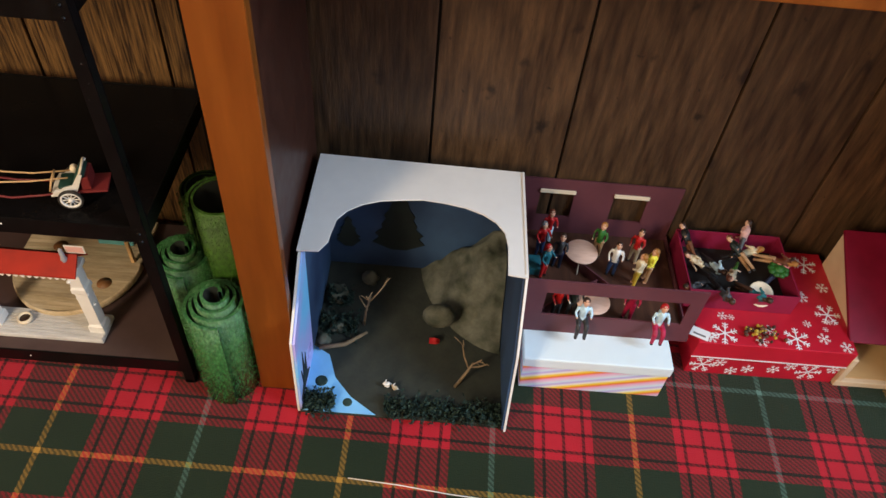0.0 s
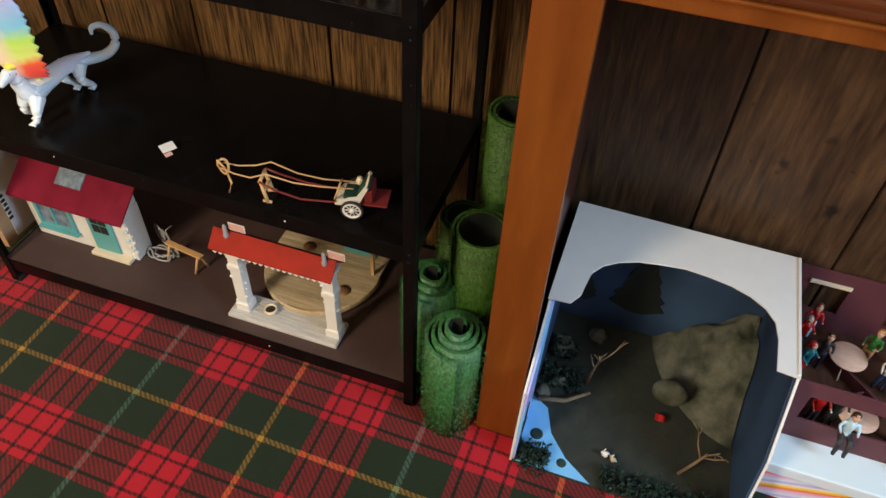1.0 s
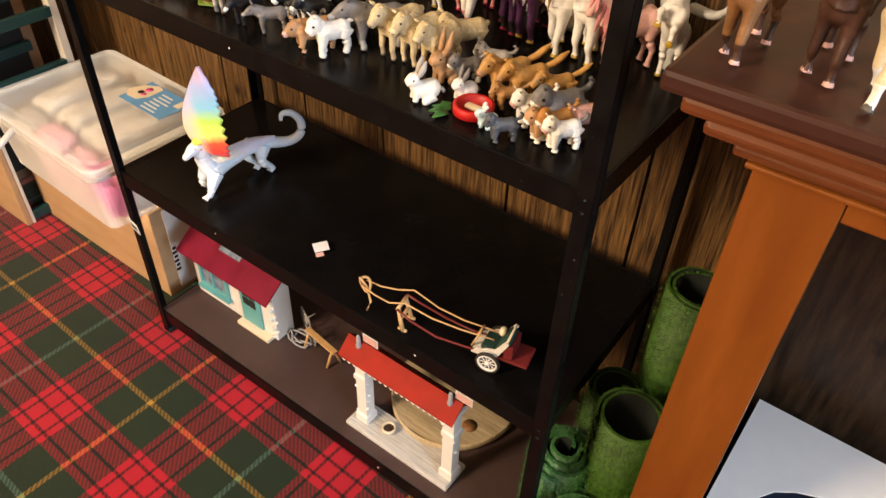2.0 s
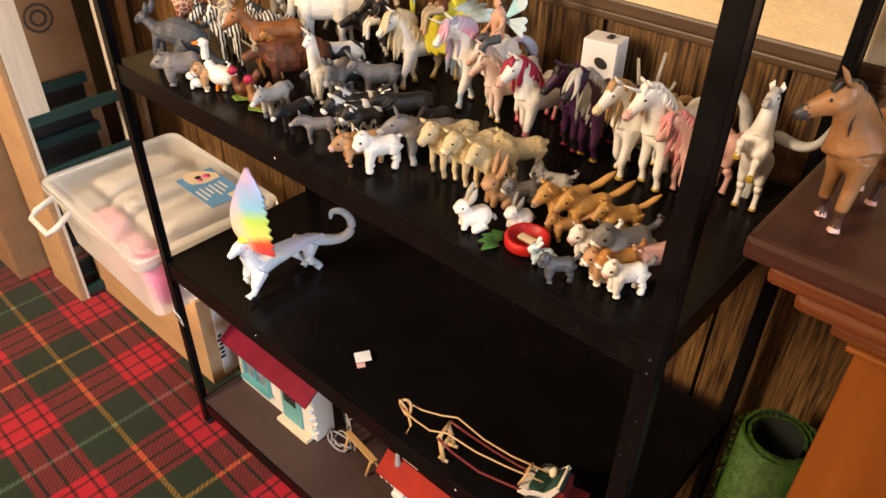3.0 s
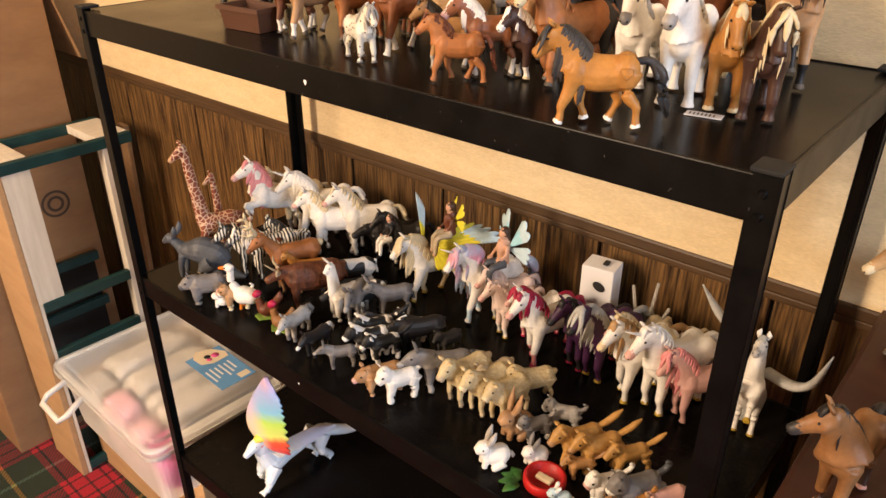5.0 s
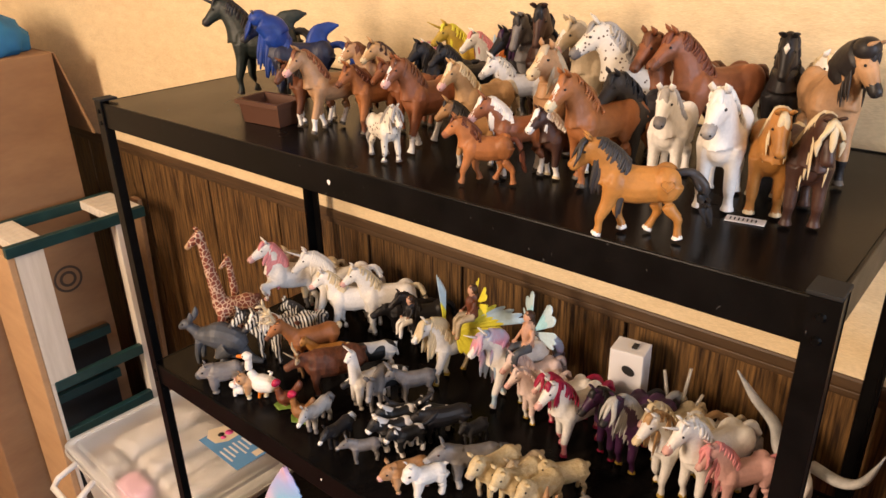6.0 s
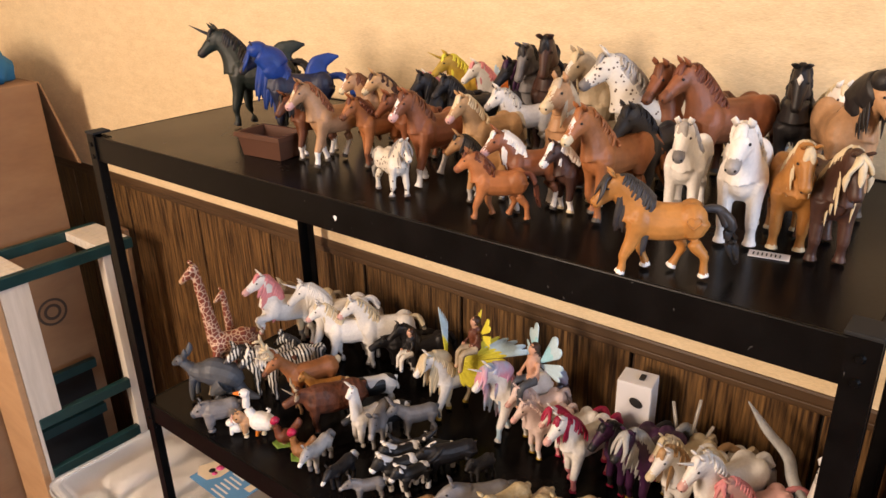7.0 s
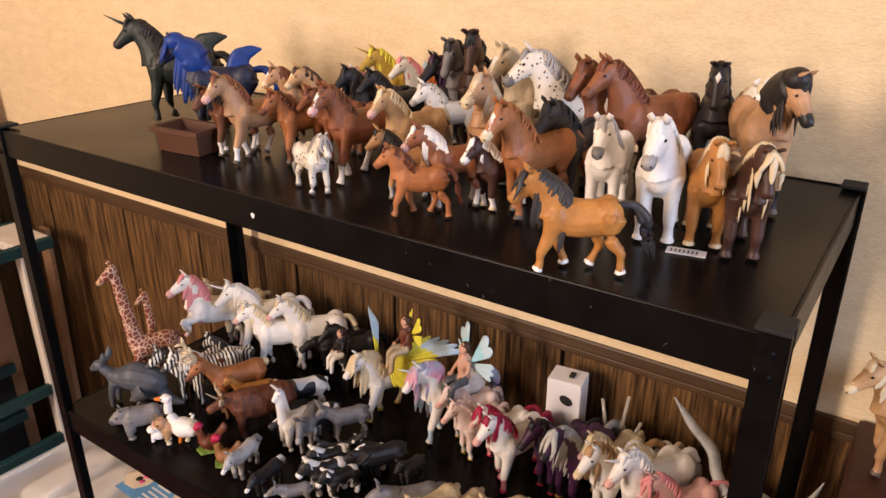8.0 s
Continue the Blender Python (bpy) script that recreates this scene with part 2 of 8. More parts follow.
def lathe(bm, profile, x=0.0, y=0.0, n=24, mi=0, caps=True):
    return rings(bm, [[(x + r * math.cos(2 * math.pi * j / n), y + r * math.sin(2 * math.pi * j / n), z) for j in range(n)] for r, z in profile], mi, caps)


def ball(bm, c, r, mi=0, squash=(1, 1, 1), seg=10, ringn=7, m=None):
    made = bmesh.ops.create_uvsphere(bm, u_segments=seg, v_segments=ringn, radius=1)["verts"]
    for v in made:
        v.co = Vector((c[0] + v.co.x * r * squash[0], c[1] + v.co.y * r * squash[1], c[2] + v.co.z * r * squash[2]))
    for f in {f for v in made for f in v.link_faces}:
        f.material_index, f.smooth = mi, True
    if m:
        bmesh.ops.transform(bm, matrix=m, verts=made)


def sheet(bm, outline, thick, mi=0, m=None):
    """A flat plate in the xz plane from an outline, of that thickness in y."""
    front = [bm.verts.new((x, -thick / 2, z)) for x, z in outline]
    back = [bm.verts.new((x, thick / 2, z)) for x, z in outline]
    faces = [bm.faces.new(front), bm.faces.new(back[::-1])]
    n = len(outline)
    for k in range(n):
        faces.append(bm.faces.new((front[k], back[k], back[(k + 1) % n], front[(k + 1) % n])))
    for f in faces:
        f.material_index = mi
    bmesh.ops.recalc_face_normals(bm, faces=faces)
    if m:
        bmesh.ops.transform(bm, matrix=m, verts=front + back)
    return faces


# ---- the room ----
WALL = 0.378          # front face of the panelling
X0, X1, Y0, TOP = -2.6, 2.4, -2.6, 2.4
part("floor", bm_box(X0, Y0, -0.05, X1, WALL + 0.02, 0.0), M_CARPET, label="red, green and gold tartan carpet", category="carpet", kind="structure")
part("ceiling", bm_box(X0, Y0, TOP, X1, WALL + 0.15, TOP + 0.1), M_CEIL, label="plain off-white plaster ceiling", category="ceiling", kind="structure")
bm = bm_box(X0, WALL + 0.012, -0.05, X1, WALL + 0.15, 0.92)
box(bm, X0, WALL - 0.0075, 0.92, X1, WALL + 0.15, TOP)
wall_north = part("wall_north", bm, M_PAPER, label="cream grasscloth wallpaper above dark wood panelling", category="wall", kind="structure")
part("wall_west", bm_box(X0 - 0.1, Y0, -0.05, X0, WALL + 0.15, TOP), M_PAPER, label="cream papered wall", category="wall", kind="structure")
part("wall_south", bm_box(X0 - 0.1, Y0 - 0.1, -0.05, X1 + 0.1, Y0, TOP), M_PAPER, label="cream papered wall", category="wall", kind="structure")
bm = bmesh.new()
box(bm, X1, Y0, -0.05, X1 + 0.1, WALL + 0.15, 1.05)
box(bm, X1, Y0, 2.15, X1 + 0.1, WALL + 0.15, TOP)
box(bm, X1, Y0, 1.05, X1 + 0.1, -1.25, 2.15)
box(bm, X1, -0.25, 1.05, X1 + 0.1, WALL + 0.15, 2.15)
part("wall_east", bm, M_PAPER, label="cream papered wall with a window opening", category="wall", kind="structure")

# panelling boards between uneven grooves
GROOVES = [-2.6, -2.33, -2.07, -1.82, -1.57, -1.282, -1.045, -0.79, -0.58, -0.295, -0.06, 0.19, 0.416, 0.671, 0.957, 1.19, 1.45, 1.7, 1.96, 2.19, 2.4]
for a, b in zip(GROOVES, GROOVES[1:]):
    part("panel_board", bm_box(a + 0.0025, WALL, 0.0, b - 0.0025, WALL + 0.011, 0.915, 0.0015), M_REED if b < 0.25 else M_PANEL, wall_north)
part("groove_backing", bm_box(X0, WALL + 0.008, 0.0, X1, WALL + 0.0135, 0.915), M_GROOVE, wall_north)
bm = bm_box(X0, WALL - 0.01, 0.912, X1, WALL + 0.02, 0.931, 0.004)
box(bm, X0, WALL - 0.006, 0.901, X1, WALL + 0.02, 0.9125, 0.003)
part("trim", bm, M_RAIL, label="dark wooden dado rail", category="dado rail", kind="structure")

# ---- shelving rack ----
SH = (0.066, 0.422, 0.79, 1.192)     # tops of the four shelves
RW, RD = 0.872, 0.338
rack = thing("shelving_rack", 0, 0, 0, label="black painted steel shelving rack with four shelves", category="shelf rack")


def post(x, y, sx, sy):
    bm = bmesh.new()
    box(bm, x, y, 0.004, x + sx * 0.0165, y + sy * 0.0025, SH[3] + 0.002, 0.0008)
    box(bm, x, y + sy * 0.0026, 0.004, x + sx * 0.0025, y + sy * 0.019, SH[3] + 0.002, 0.0008)
    ob = part("post", bm, M_BLACK, rack)
    part("foot", bm_box(min(x, x + sx * 0.019) - 0.002 * (sx > 0), min(y, y + sy * 0.022), 0, max(x, x + sx * 0.019), max(y, y + sy * 0.022), 0.012, 0.002), M_DARKGAP, ob)
    part("cap", bm_box(min(x, x + sx * 0.019) - 0.001, min(y, y + sy * 0.022) - 0.001, SH[3] + 0.0022, max(x, x + sx * 0.019) + 0.001, max(y, y + sy * 0.022) + 0.001, SH[3] + 0.0055, 0.0012), M_DARKGAP, ob, "black plastic post cap")
    for k in range(1, 4):
        for dz in (-0.011, -0.027):
            bm = bmesh.new()
            bmesh.ops.create_cone(bm, cap_ends=True, segments=10, radius1=0.0034, radius2=0.0022, depth=0.0022,
                                  matrix=Matrix.Translation((x + sx * 0.009, y - sy * 0.001, SH[k] + dz)) @ Matrix.Rotation(sy * math.pi / 2, 4, "X"))
            part("bolt", bm, M_BLACK, ob)


PX0, PX1 = -RW - 0.016, 0.0115
for x, sx in ((PX0, 1), (PX1, -1)):
    for y, sy in ((-0.003, 1), (RD + 0.003, -1)):
        post(x, y, sx, sy)
for k, z in enumerate(SH):
    bm = bmesh.new()
    lip = 0.033
    xa, xb = PX0 + 0.0027, PX1 - 0.0027
    box(bm, xa, -0.0004, z - lip, xb, 0.0026, z, 0.0012)
    box(bm, xa, RD - 0.003, z - lip, xb, RD, z + 0.001, 0.0012)
    box(bm, xa, 0.0031, z - lip, xa + 0.003, RD - 0.0031, z, 0.0012)
    box(bm, xb - 0.003, 0.0031, z - lip, xb, RD - 0.0031, z, 0.0012)
    shelf = part("shelf", bm, M_BLACK, rack)
    part("shelf_board", bm_box(xa + 0.0031, 0.0027, z - 0.009, xb - 0.0031, RD - 0.0031, z - 0.0005, 0.0005), M_BROWNBOARD if k == 0 else M_BOARD, shelf)

# ---- mantelpiece ----
mantel = thing("mantelpiece", 0.1, 0.2, 0, label="varnished orange and red-brown wooden mantelpiece against panelling", category="mantelpiece")
MX0, MX1 = 0.14, 1.52


def mpart(name, x0, y0, z0, x1, y1, z1, m, bevel=0.002):
    return part(name, bm_box(x0 - 0.1, y0 - 0.2, z0, x1 - 0.1, y1 - 0.2, z1, bevel), m, mantel)


for a, b in ((0.135, 0.207), (1.45, 1.522)):
    mpart("pilaster", a, 0.0, 0.0, b, 0.022, 0.873, M_PINE)
    mpart("side_board", a + 0.01, 0.0225, 0.0, b - 0.012, WALL - 0.002, 0.868, M_MANTELTOP)
mpart("lintel", 0.2075, 0.002, 0.853, 1.4495, 0.022, 0.873, M_PINE)
mpart("bead", 0.129, -0.005, 0.8735, 1.528, 0.03, 0.8785, M_PINE, 0.002)
mpart("frieze_moulding", 0.116, -0.003, 0.879, 1.54, WALL - 0.002, 0.89, M_MANTEL, 0.004)
mpart("cornice", 0.09, -0.01, 0.8905, 1.566, WALL - 0.002, 0.905, M_MANTEL, 0.006)
mpart("cornice", 0.07, -0.015, 0.9055, 1.586, WALL - 0.002, 0.921, M_MANTEL, 0.005)
mpart("mantel_shelf", 0.052, -0.022, 0.9215, 1.604, WALL - 0.0125, 0.94, M_MANTELTOP, 0.005)

# ---- toy figures: each one solid painted mesh ----
from mathutils.bvhtree import BVHTree


def solid(name, bm, materials, voxel, smooth=2, extra=None):
    """Melt overlapping closed forms into one moulded skin that keeps the paint of the nearest form; extra: fine forms added as they are."""
    me = bpy.data.meshes.new(name)
    bmesh.ops.recalc_face_normals(bm, faces=bm.faces)
    bm.to_mesh(me)
    tree = BVHTree.FromBMesh(bm)
    bm.faces.ensure_lookup_table()
    paint = [f.material_index for f in bm.faces]
    bm.free()
    ob = new(name, me)
    r = ob.modifiers.new("skin", "REMESH")
    r.mode, r.voxel_size, r.adaptivity = "VOXEL", voxel, 0.0
    s = ob.modifiers.new("soft", "SMOOTH")
    s.factor, s.iterations = 0.5, smooth
    ev = ob.evaluated_get(bpy.context.evaluated_depsgraph_get())
    done = bpy.data.meshes.new_from_object(ev)
    bpy.data.objects.remove(ob)
    bpy.data.meshes.remove(me)
    out = bmesh.new()
    out.from_mesh(done)
    bpy.data.meshes.remove(done)
    for f in out.faces:
        hit = tree.find_nearest(f.calc_center_median())
        f.material_index, f.smooth = (paint[hit[2]] if hit[2] is not None else 0), True
    if extra:
        bmesh.ops.recalc_face_normals(extra, faces=extra.faces)
        add = bpy.data.meshes.new("add")
        extra.to_mesh(add)
        extra.free()
        out.from_mesh(add)
        bpy.data.meshes.remove(add)
    return new(name, mesh_of(name, out, materials))


def paint_pattern(name, kind, c1, c2, scale, rough=0.5, cut=0.5):
    """Painted coats: spots, patches, stripes and nets."""
    if name in MATS:
        return MATS[name]
    m = mat(name, c1, tuple(c * 0.85 for c in c1), rough=rough, scale=60, fine=0.08)
    nt = m.node_tree
    n, link = nt.nodes, nt.links.new
    b = n["Principled BSDF"]
    base = b.inputs["Base Color"].links[0].from_socket
    tc = n.new("ShaderNodeTexCoord")
    gt = n.new("ShaderNodeMath")
    gt.operation, gt.inputs[1].default_value = "GREATER_THAN", cut
    if kind == "stripes":
        t = n.new("ShaderNodeTexWave")
        t.inputs["Scale"].default_value, t.inputs["Distortion"].default_value, t.inputs["Detail Scale"].default_value = scale, 3.0, 1.2
        out = t.outputs["Fac"]
    elif kind == "patches":
        t = n.new("ShaderNodeTexNoise")
        t.inputs["Scale"].default_value, t.inputs["Detail"].default_value = scale, 1.0
        out = t.outputs[0]
    elif kind == "net":
        t = n.new("ShaderNodeTexVoronoi")
        t.feature = "DISTANCE_TO_EDGE"
        t.inputs["Scale"].default_value = scale
        out = t.outputs["Distance"]
    else:
        t = n.new("ShaderNodeTexVoronoi")
        t.inputs["Scale"].default_value = scale
        out = t.outputs["Distance"]
        gt.operation = "LESS_THAN"
    link(tc.outputs["Object"], t.inputs[0])
    link(out, gt.inputs[0])
    mx = n.new("ShaderNodeMix")
    mx.data_type = "RGBA"
    link(gt.outputs[0], mx.inputs[0])
    link(base, mx.inputs[6])
    mx.inputs[7].default_value = (*c2, 1)
    link(mx.outputs[2], b.inputs["Base Color"])
    return m


COATS = {}


def coat(name):
    """A paint by its plain name: brown, black, and so on; a dict, so that each is made once."""
    if name in COATS:
        return COATS[name]
    c = dict(chestnut=(0.27, 0.092, 0.036), fox=(0.38, 0.14, 0.045), bay=(0.16, 0.055, 0.022), liver=(0.06, 0.025, 0.016), black=(0.016, 0.014, 0.015),
             coal=(0.035, 0.033, 0.035), white=(0.8, 0.77, 0.72), cream=(0.68, 0.56, 0.36), palomino=(0.52, 0.31, 0.14), buckskin=(0.42, 0.22, 0.085),
             tan=(0.46, 0.26, 0.13), grey=(0.2, 0.19, 0.19), lightgrey=(0.42, 0.4, 0.38), slate=(0.075, 0.082, 0.095), pink=(0.72, 0.27, 0.28),
             magenta=(0.42, 0.012, 0.06), rose=(0.66, 0.38, 0.34), blue=(0.006, 0.045, 0.27), sky=(0.35, 0.68, 0.8), yellow=(0.8, 0.72, 0.06), gold=(0.55, 0.36, 0.04),
             orange=(0.7, 0.18, 0.015), red=(0.5, 0.012, 0.012), green=(0.03, 0.14, 0.02), navy=(0.012, 0.018, 0.05), teal=(0.02, 0.16, 0.2), skin=(0.62, 0.34, 0.22),
             hair=(0.05, 0.022, 0.012), purple=(0.05, 0.012, 0.05), darkgreen=(0.013, 0.021, 0.019), rust=(0.15, 0.042, 0.018), beige=(0.5, 0.4, 0.27), amber=(0.46, 0.2, 0.045),
             silver=(0.5, 0.5, 0.48), denim=(0.03, 0.06, 0.16), hoof=(0.1, 0.085, 0.07), eye=(0.004, 0.004, 0.004), paleblue=(0.5, 0.68, 0.78), lilac=(0.55, 0.5, 0.75), blush=(0.72, 0.56, 0.5), darkslate=(0.038, 0.043, 0.054), umber=(0.26, 0.12, 0.045), honey=(0.5, 0.27, 0.08), moss=(0.16, 0.26, 0.04))
    if name == "appaloosa":
        m = paint_pattern("paint_appaloosa", "spots", (0.7, 0.66, 0.58), (0.09, 0.055, 0.035), 230, cut=0.25)
    elif name == "zebra":
        m = paint_pattern("paint_zebra", "stripes", (0.72, 0.69, 0.62), (0.012, 0.012, 0.012), 62)
    elif name == "giraffe":
        m = paint_pattern("paint_giraffe", "net", (0.6, 0.4, 0.27), (0.2, 0.048, 0.024), 135, cut=0.085)
    elif name == "pinto":
        m = paint_pattern("paint_pinto", "patches", (0.74, 0.7, 0.64), (0.11, 0.04, 0.018), 26, cut=0.52)
    elif name == "holstein":
        m = paint_pattern("paint_holstein", "patches", (0.74, 0.72, 0.68), (0.012, 0.012, 0.012), 26, cut=0.46)
    elif name == "collie":
        m = paint_pattern("paint_collie", "patches", (0.014, 0.014, 0.015), (0.75, 0.73, 0.7), 44, cut=0.5)
    elif name == "wool":
        m = mat("paint_wool", (0.66, 0.55, 0.34), (0.5, 0.38, 0.2), rough=0.7, scale=170, bump=0.8, bump_scale=330, fine=0.1)
    elif name == "blackwool":
        m = mat("paint_blackwool", (0.03, 0.027, 0.026), (0.016, 0.015, 0.015), rough=0.7, scale=170, bump=0.8, bump_scale=330, fine=0.1)
    elif name == "shag":
        m = mat("paint_shag", (0.15, 0.045, 0.018), (0.05, 0.016, 0.008), rough=0.6, scale=110, stretch=(1, 1, 0.35), bump=1.0, bump_scale=210, fine=0.2)
    elif name == "rainbow":
        m = mat("paint_rainbow", (0.72, 0.25, 0.32), (0.3, 0.55, 0.72), rough=0.45, scale=34, stretch=(1, 1, 0.8), bump=0.4, bump_scale=240)
    elif name in ("orange", "amber") or name in c:
        v = c[name]
        m = mat("paint_" + name, v, tuple(k * (0.52 if max(v) < 0.6 else 0.9) for k in v), rough=0.5, scale=48, bump=0.55, bump_scale=95, fine=0.14, contrast=(0.25, 0.62), vary=0.08)
    COATS[name] = m
    return m


def curve(points, radii, per=4):
    """Points and radii drawn out into a smooth run, per steps between each two."""
    pts = [Vector(p) for p in points]
    rad = [r if isinstance(r, (tuple, list)) else (r, r) for r in radii]
    q, o = [], []
    last = len(pts) - 1
    for k in range(last):
        a, b, c, d = pts[max(k - 1, 0)], pts[k], pts[k + 1], pts[min(k + 2, last)]
        for j in range(per + (k == last - 1)):
            t = j / per
            q.append(0.5 * (2 * b + (c - a) * t + (2 * a - 5 * b + 4 * c - d) * t * t + (3 * b - a - 3 * c + d) * t ** 3))
            e = t * t * (3 - 2 * t)
            o.append(tuple(rad[k][n] * (1 - e) + rad[k + 1][n] * e for n in (0, 1)))
    return q, o


def lock(bm, points, radii, mi, n=8, per=3, up=(0, 0, 1)):
    """A smooth moulded lock of hair."""
    q, o = curve(points, radii, per)
    tube(bm, q, o, n, mi, up=up)


def wing(bm, root, d0, d1, long0, long1, feathers, thick, paint, curl=(0, 0, 0), inner=0.1, notch=0.1):
    """A moulded wing fanned out from root, from direction d0 to d1; paint(u, r) names the paint; edge scalloped by the feathers."""
    root, d0, d1, curl = Vector(root), Vector(d0).normalized(), Vector(d1).normalized(), Vector(curl)
    nrm = d0.cross(d1).normalized()
    cols, rows = feathers * 4, 8
    grids = []
    for side in (1, -1):
        g = []
        for j in range(cols + 1):
            u = j / cols
            d = (d0 * (1 - u) + d1 * u).normalized()
            f = (u * feathers) % 1.0 if j < cols else 1.0
            w = 1 - (2 * f - 1) ** 2
            ln = (long0 + (long1 - long0) * u) * (1 - notch * (1 - w))
            g.append([bm.verts.new(root + d * ln * (inner + (1 - inner) * i / rows) + curl * (i / rows) ** 2 + nrm * side * thick * (0.35 + 0.65 * w) * (1 - 0.75 * i / rows)) for i in range(rows + 1)])
        grids.append(g)
    a, b = grids
    faces = []
    for j in range(cols):
        for i in range(rows):
            m = paint((j + 0.5) / cols, (i + 0.5) / rows)
            faces += [(bm.faces.new((a[j][i], a[j + 1][i], a[j + 1][i + 1], a[j][i + 1])), m), (bm.faces.new((b[j][i], b[j][i + 1], b[j + 1][i + 1], b[j + 1][i])), m)]
        for i in (0, rows):
            faces.append((bm.faces.new((a[j][i], b[j][i], b[j + 1][i], a[j + 1][i])), paint((j + 0.5) / cols, i / rows)))
    for j in (0, cols):
        for i in range(rows):
            faces.append((bm.faces.new((a[j][i], a[j][i + 1], b[j][i + 1], b[j][i])), paint(j / cols, (i + 0.5) / rows)))
    for f, m in faces:
        f.material_index, f.smooth = m, True


SPECIES = dict(
    horse=dict(leg=0.53, bl=0.98, bd=0.49, bw=0.41, nl=0.58, na=60, n0=0.285, n1=0.14, hl=0.44, hr=0.128, mz=0.074, ear=0.12, lr=(0.158, 0.075, 0.045), hoof=0.072, tail="horse", mane=1),
    pony=dict(leg=0.46, bl=0.94, bd=0.54, bw=0.46, nl=0.52, na=57, n0=0.31, n1=0.17, hl=0.43, hr=0.145, mz=0.088, ear=0.12, lr=(0.165, 0.082, 0.053), hoof=0.086, tail="horse", mane=1),
    foal=dict(leg=0.56, bl=0.84, bd=0.45, bw=0.37, nl=0.46, na=55, n0=0.235, n1=0.14, hl=0.39, hr=0.135, mz=0.075, ear=0.14, lr=(0.14, 0.073, 0.047), hoof=0.072, tail="short", mane=1),
    zebra=dict(leg=0.5, bl=1.0, bd=0.5, bw=0.4, nl=0.5, na=48, n0=0.27, n1=0.13, hl=0.44, hr=0.13, mz=0.08, ear=0.15, lr=(0.13, 0.065, 0.045), hoof=0.06, tail="thin", mane=1),
    donkey=dict(leg=0.5, bl=0.95, bd=0.5, bw=0.38, nl=0.42, na=40, n0=0.22, n1=0.13, hl=0.46, hr=0.145, mz=0.08, ear=0.26, lr=(0.13, 0.065, 0.048), hoof=0.06, tail="thin", mane=0),
    cow=dict(leg=0.4, bl=1.35, bd=0.62, bw=0.48, nl=0.32, na=14, n0=0.27, n1=0.17, hl=0.42, hr=0.14, mz=0.1, ear=0.14, lr=(0.17, 0.085, 0.06), hoof=0.075, tail="thin", mane=0, sideears=1),
    sheep=dict(leg=0.46, bl=1.05, bd=0.58, bw=0.54, nl=0.36, na=50, n0=0.28, n1=0.2, hl=0.36, hr=0.19, mz=0.11, ear=0.15, lr=(0.14, 0.075, 0.055), hoof=0.065, tail="stub", mane=0, sideears=1),
    dog=dict(leg=0.44, bl=1.0, bd=0.55, bw=0.46, nl=0.32, na=46, n0=0.27, n1=0.21, hl=0.44, hr=0.22, mz=0.115, ear=0.22, lr=(0.18, 0.11, 0.088), hoof=0.1, tail="up", mane=0, drop=1),
    wolf=dict(leg=0.46, bl=1.05, bd=0.5, bw=0.4, nl=0.32, na=30, n0=0.26, n1=0.19, hl=0.5, hr=0.18, mz=0.075, ear=0.17, lr=(0.16, 0.09, 0.07), hoof=0.085, tail="bush", mane=0),
    cat=dict(leg=0.4, bl=0.92, bd=0.54, bw=0.46, nl=0.26, na=44, n0=0.24, n1=0.22, hl=0.33, hr=0.27, mz=0.15, ear=0.12, lr=(0.18, 0.12, 0.1), hoof=0.11, tail="curl", mane=0),
    pig=dict(leg=0.32, bl=1.2, bd=0.66, bw=0.54, nl=0.18, na=8, n0=0.28, n1=0.22, hl=0.42, hr=0.25, mz=0.11, ear=0.2, lr=(0.16, 0.1, 0.075), hoof=0.08, tail="stub", mane=0, sideears=1),
    bear=dict(leg=0.32, bl=1.0, bd=0.62, bw=0.54, nl=0.2, na=10, n0=0.27, n1=0.23, hl=0.36, hr=0.23, mz=0.13, ear=0.13, lr=(0.19, 0.13, 0.11), hoof=0.12, tail="stub", mane=0),
    deer=dict(leg=0.56, bl=0.95, bd=0.45, bw=0.36, nl=0.5, na=52, n0=0.18, n1=0.1, hl=0.4, hr=0.125, mz=0.055, ear=0.18, lr=(0.11, 0.052, 0.036), hoof=0.045, tail="stub", mane=0, sideears=1),
    alpaca=dict(leg=0.46, bl=0.8, bd=0.46, bw=0.4, nl=0.78, na=84, n0=0.19, n1=0.12, hl=0.24, hr=0.12, mz=0.07, ear=0.18, lr=(0.14, 0.085, 0.06), hoof=0.06, tail="stub", mane=0),
    giraffe=dict(leg=0.6, bl=0.6, bd=0.36, bw=0.28, nl=1.25, na=83, n0=0.13, n1=0.065, hl=0.3, hr=0.08, mz=0.05, ear=0.1, lr=(0.085, 0.045, 0.034), hoof=0.042, tail="thin", mane=0, sideears=1),
)


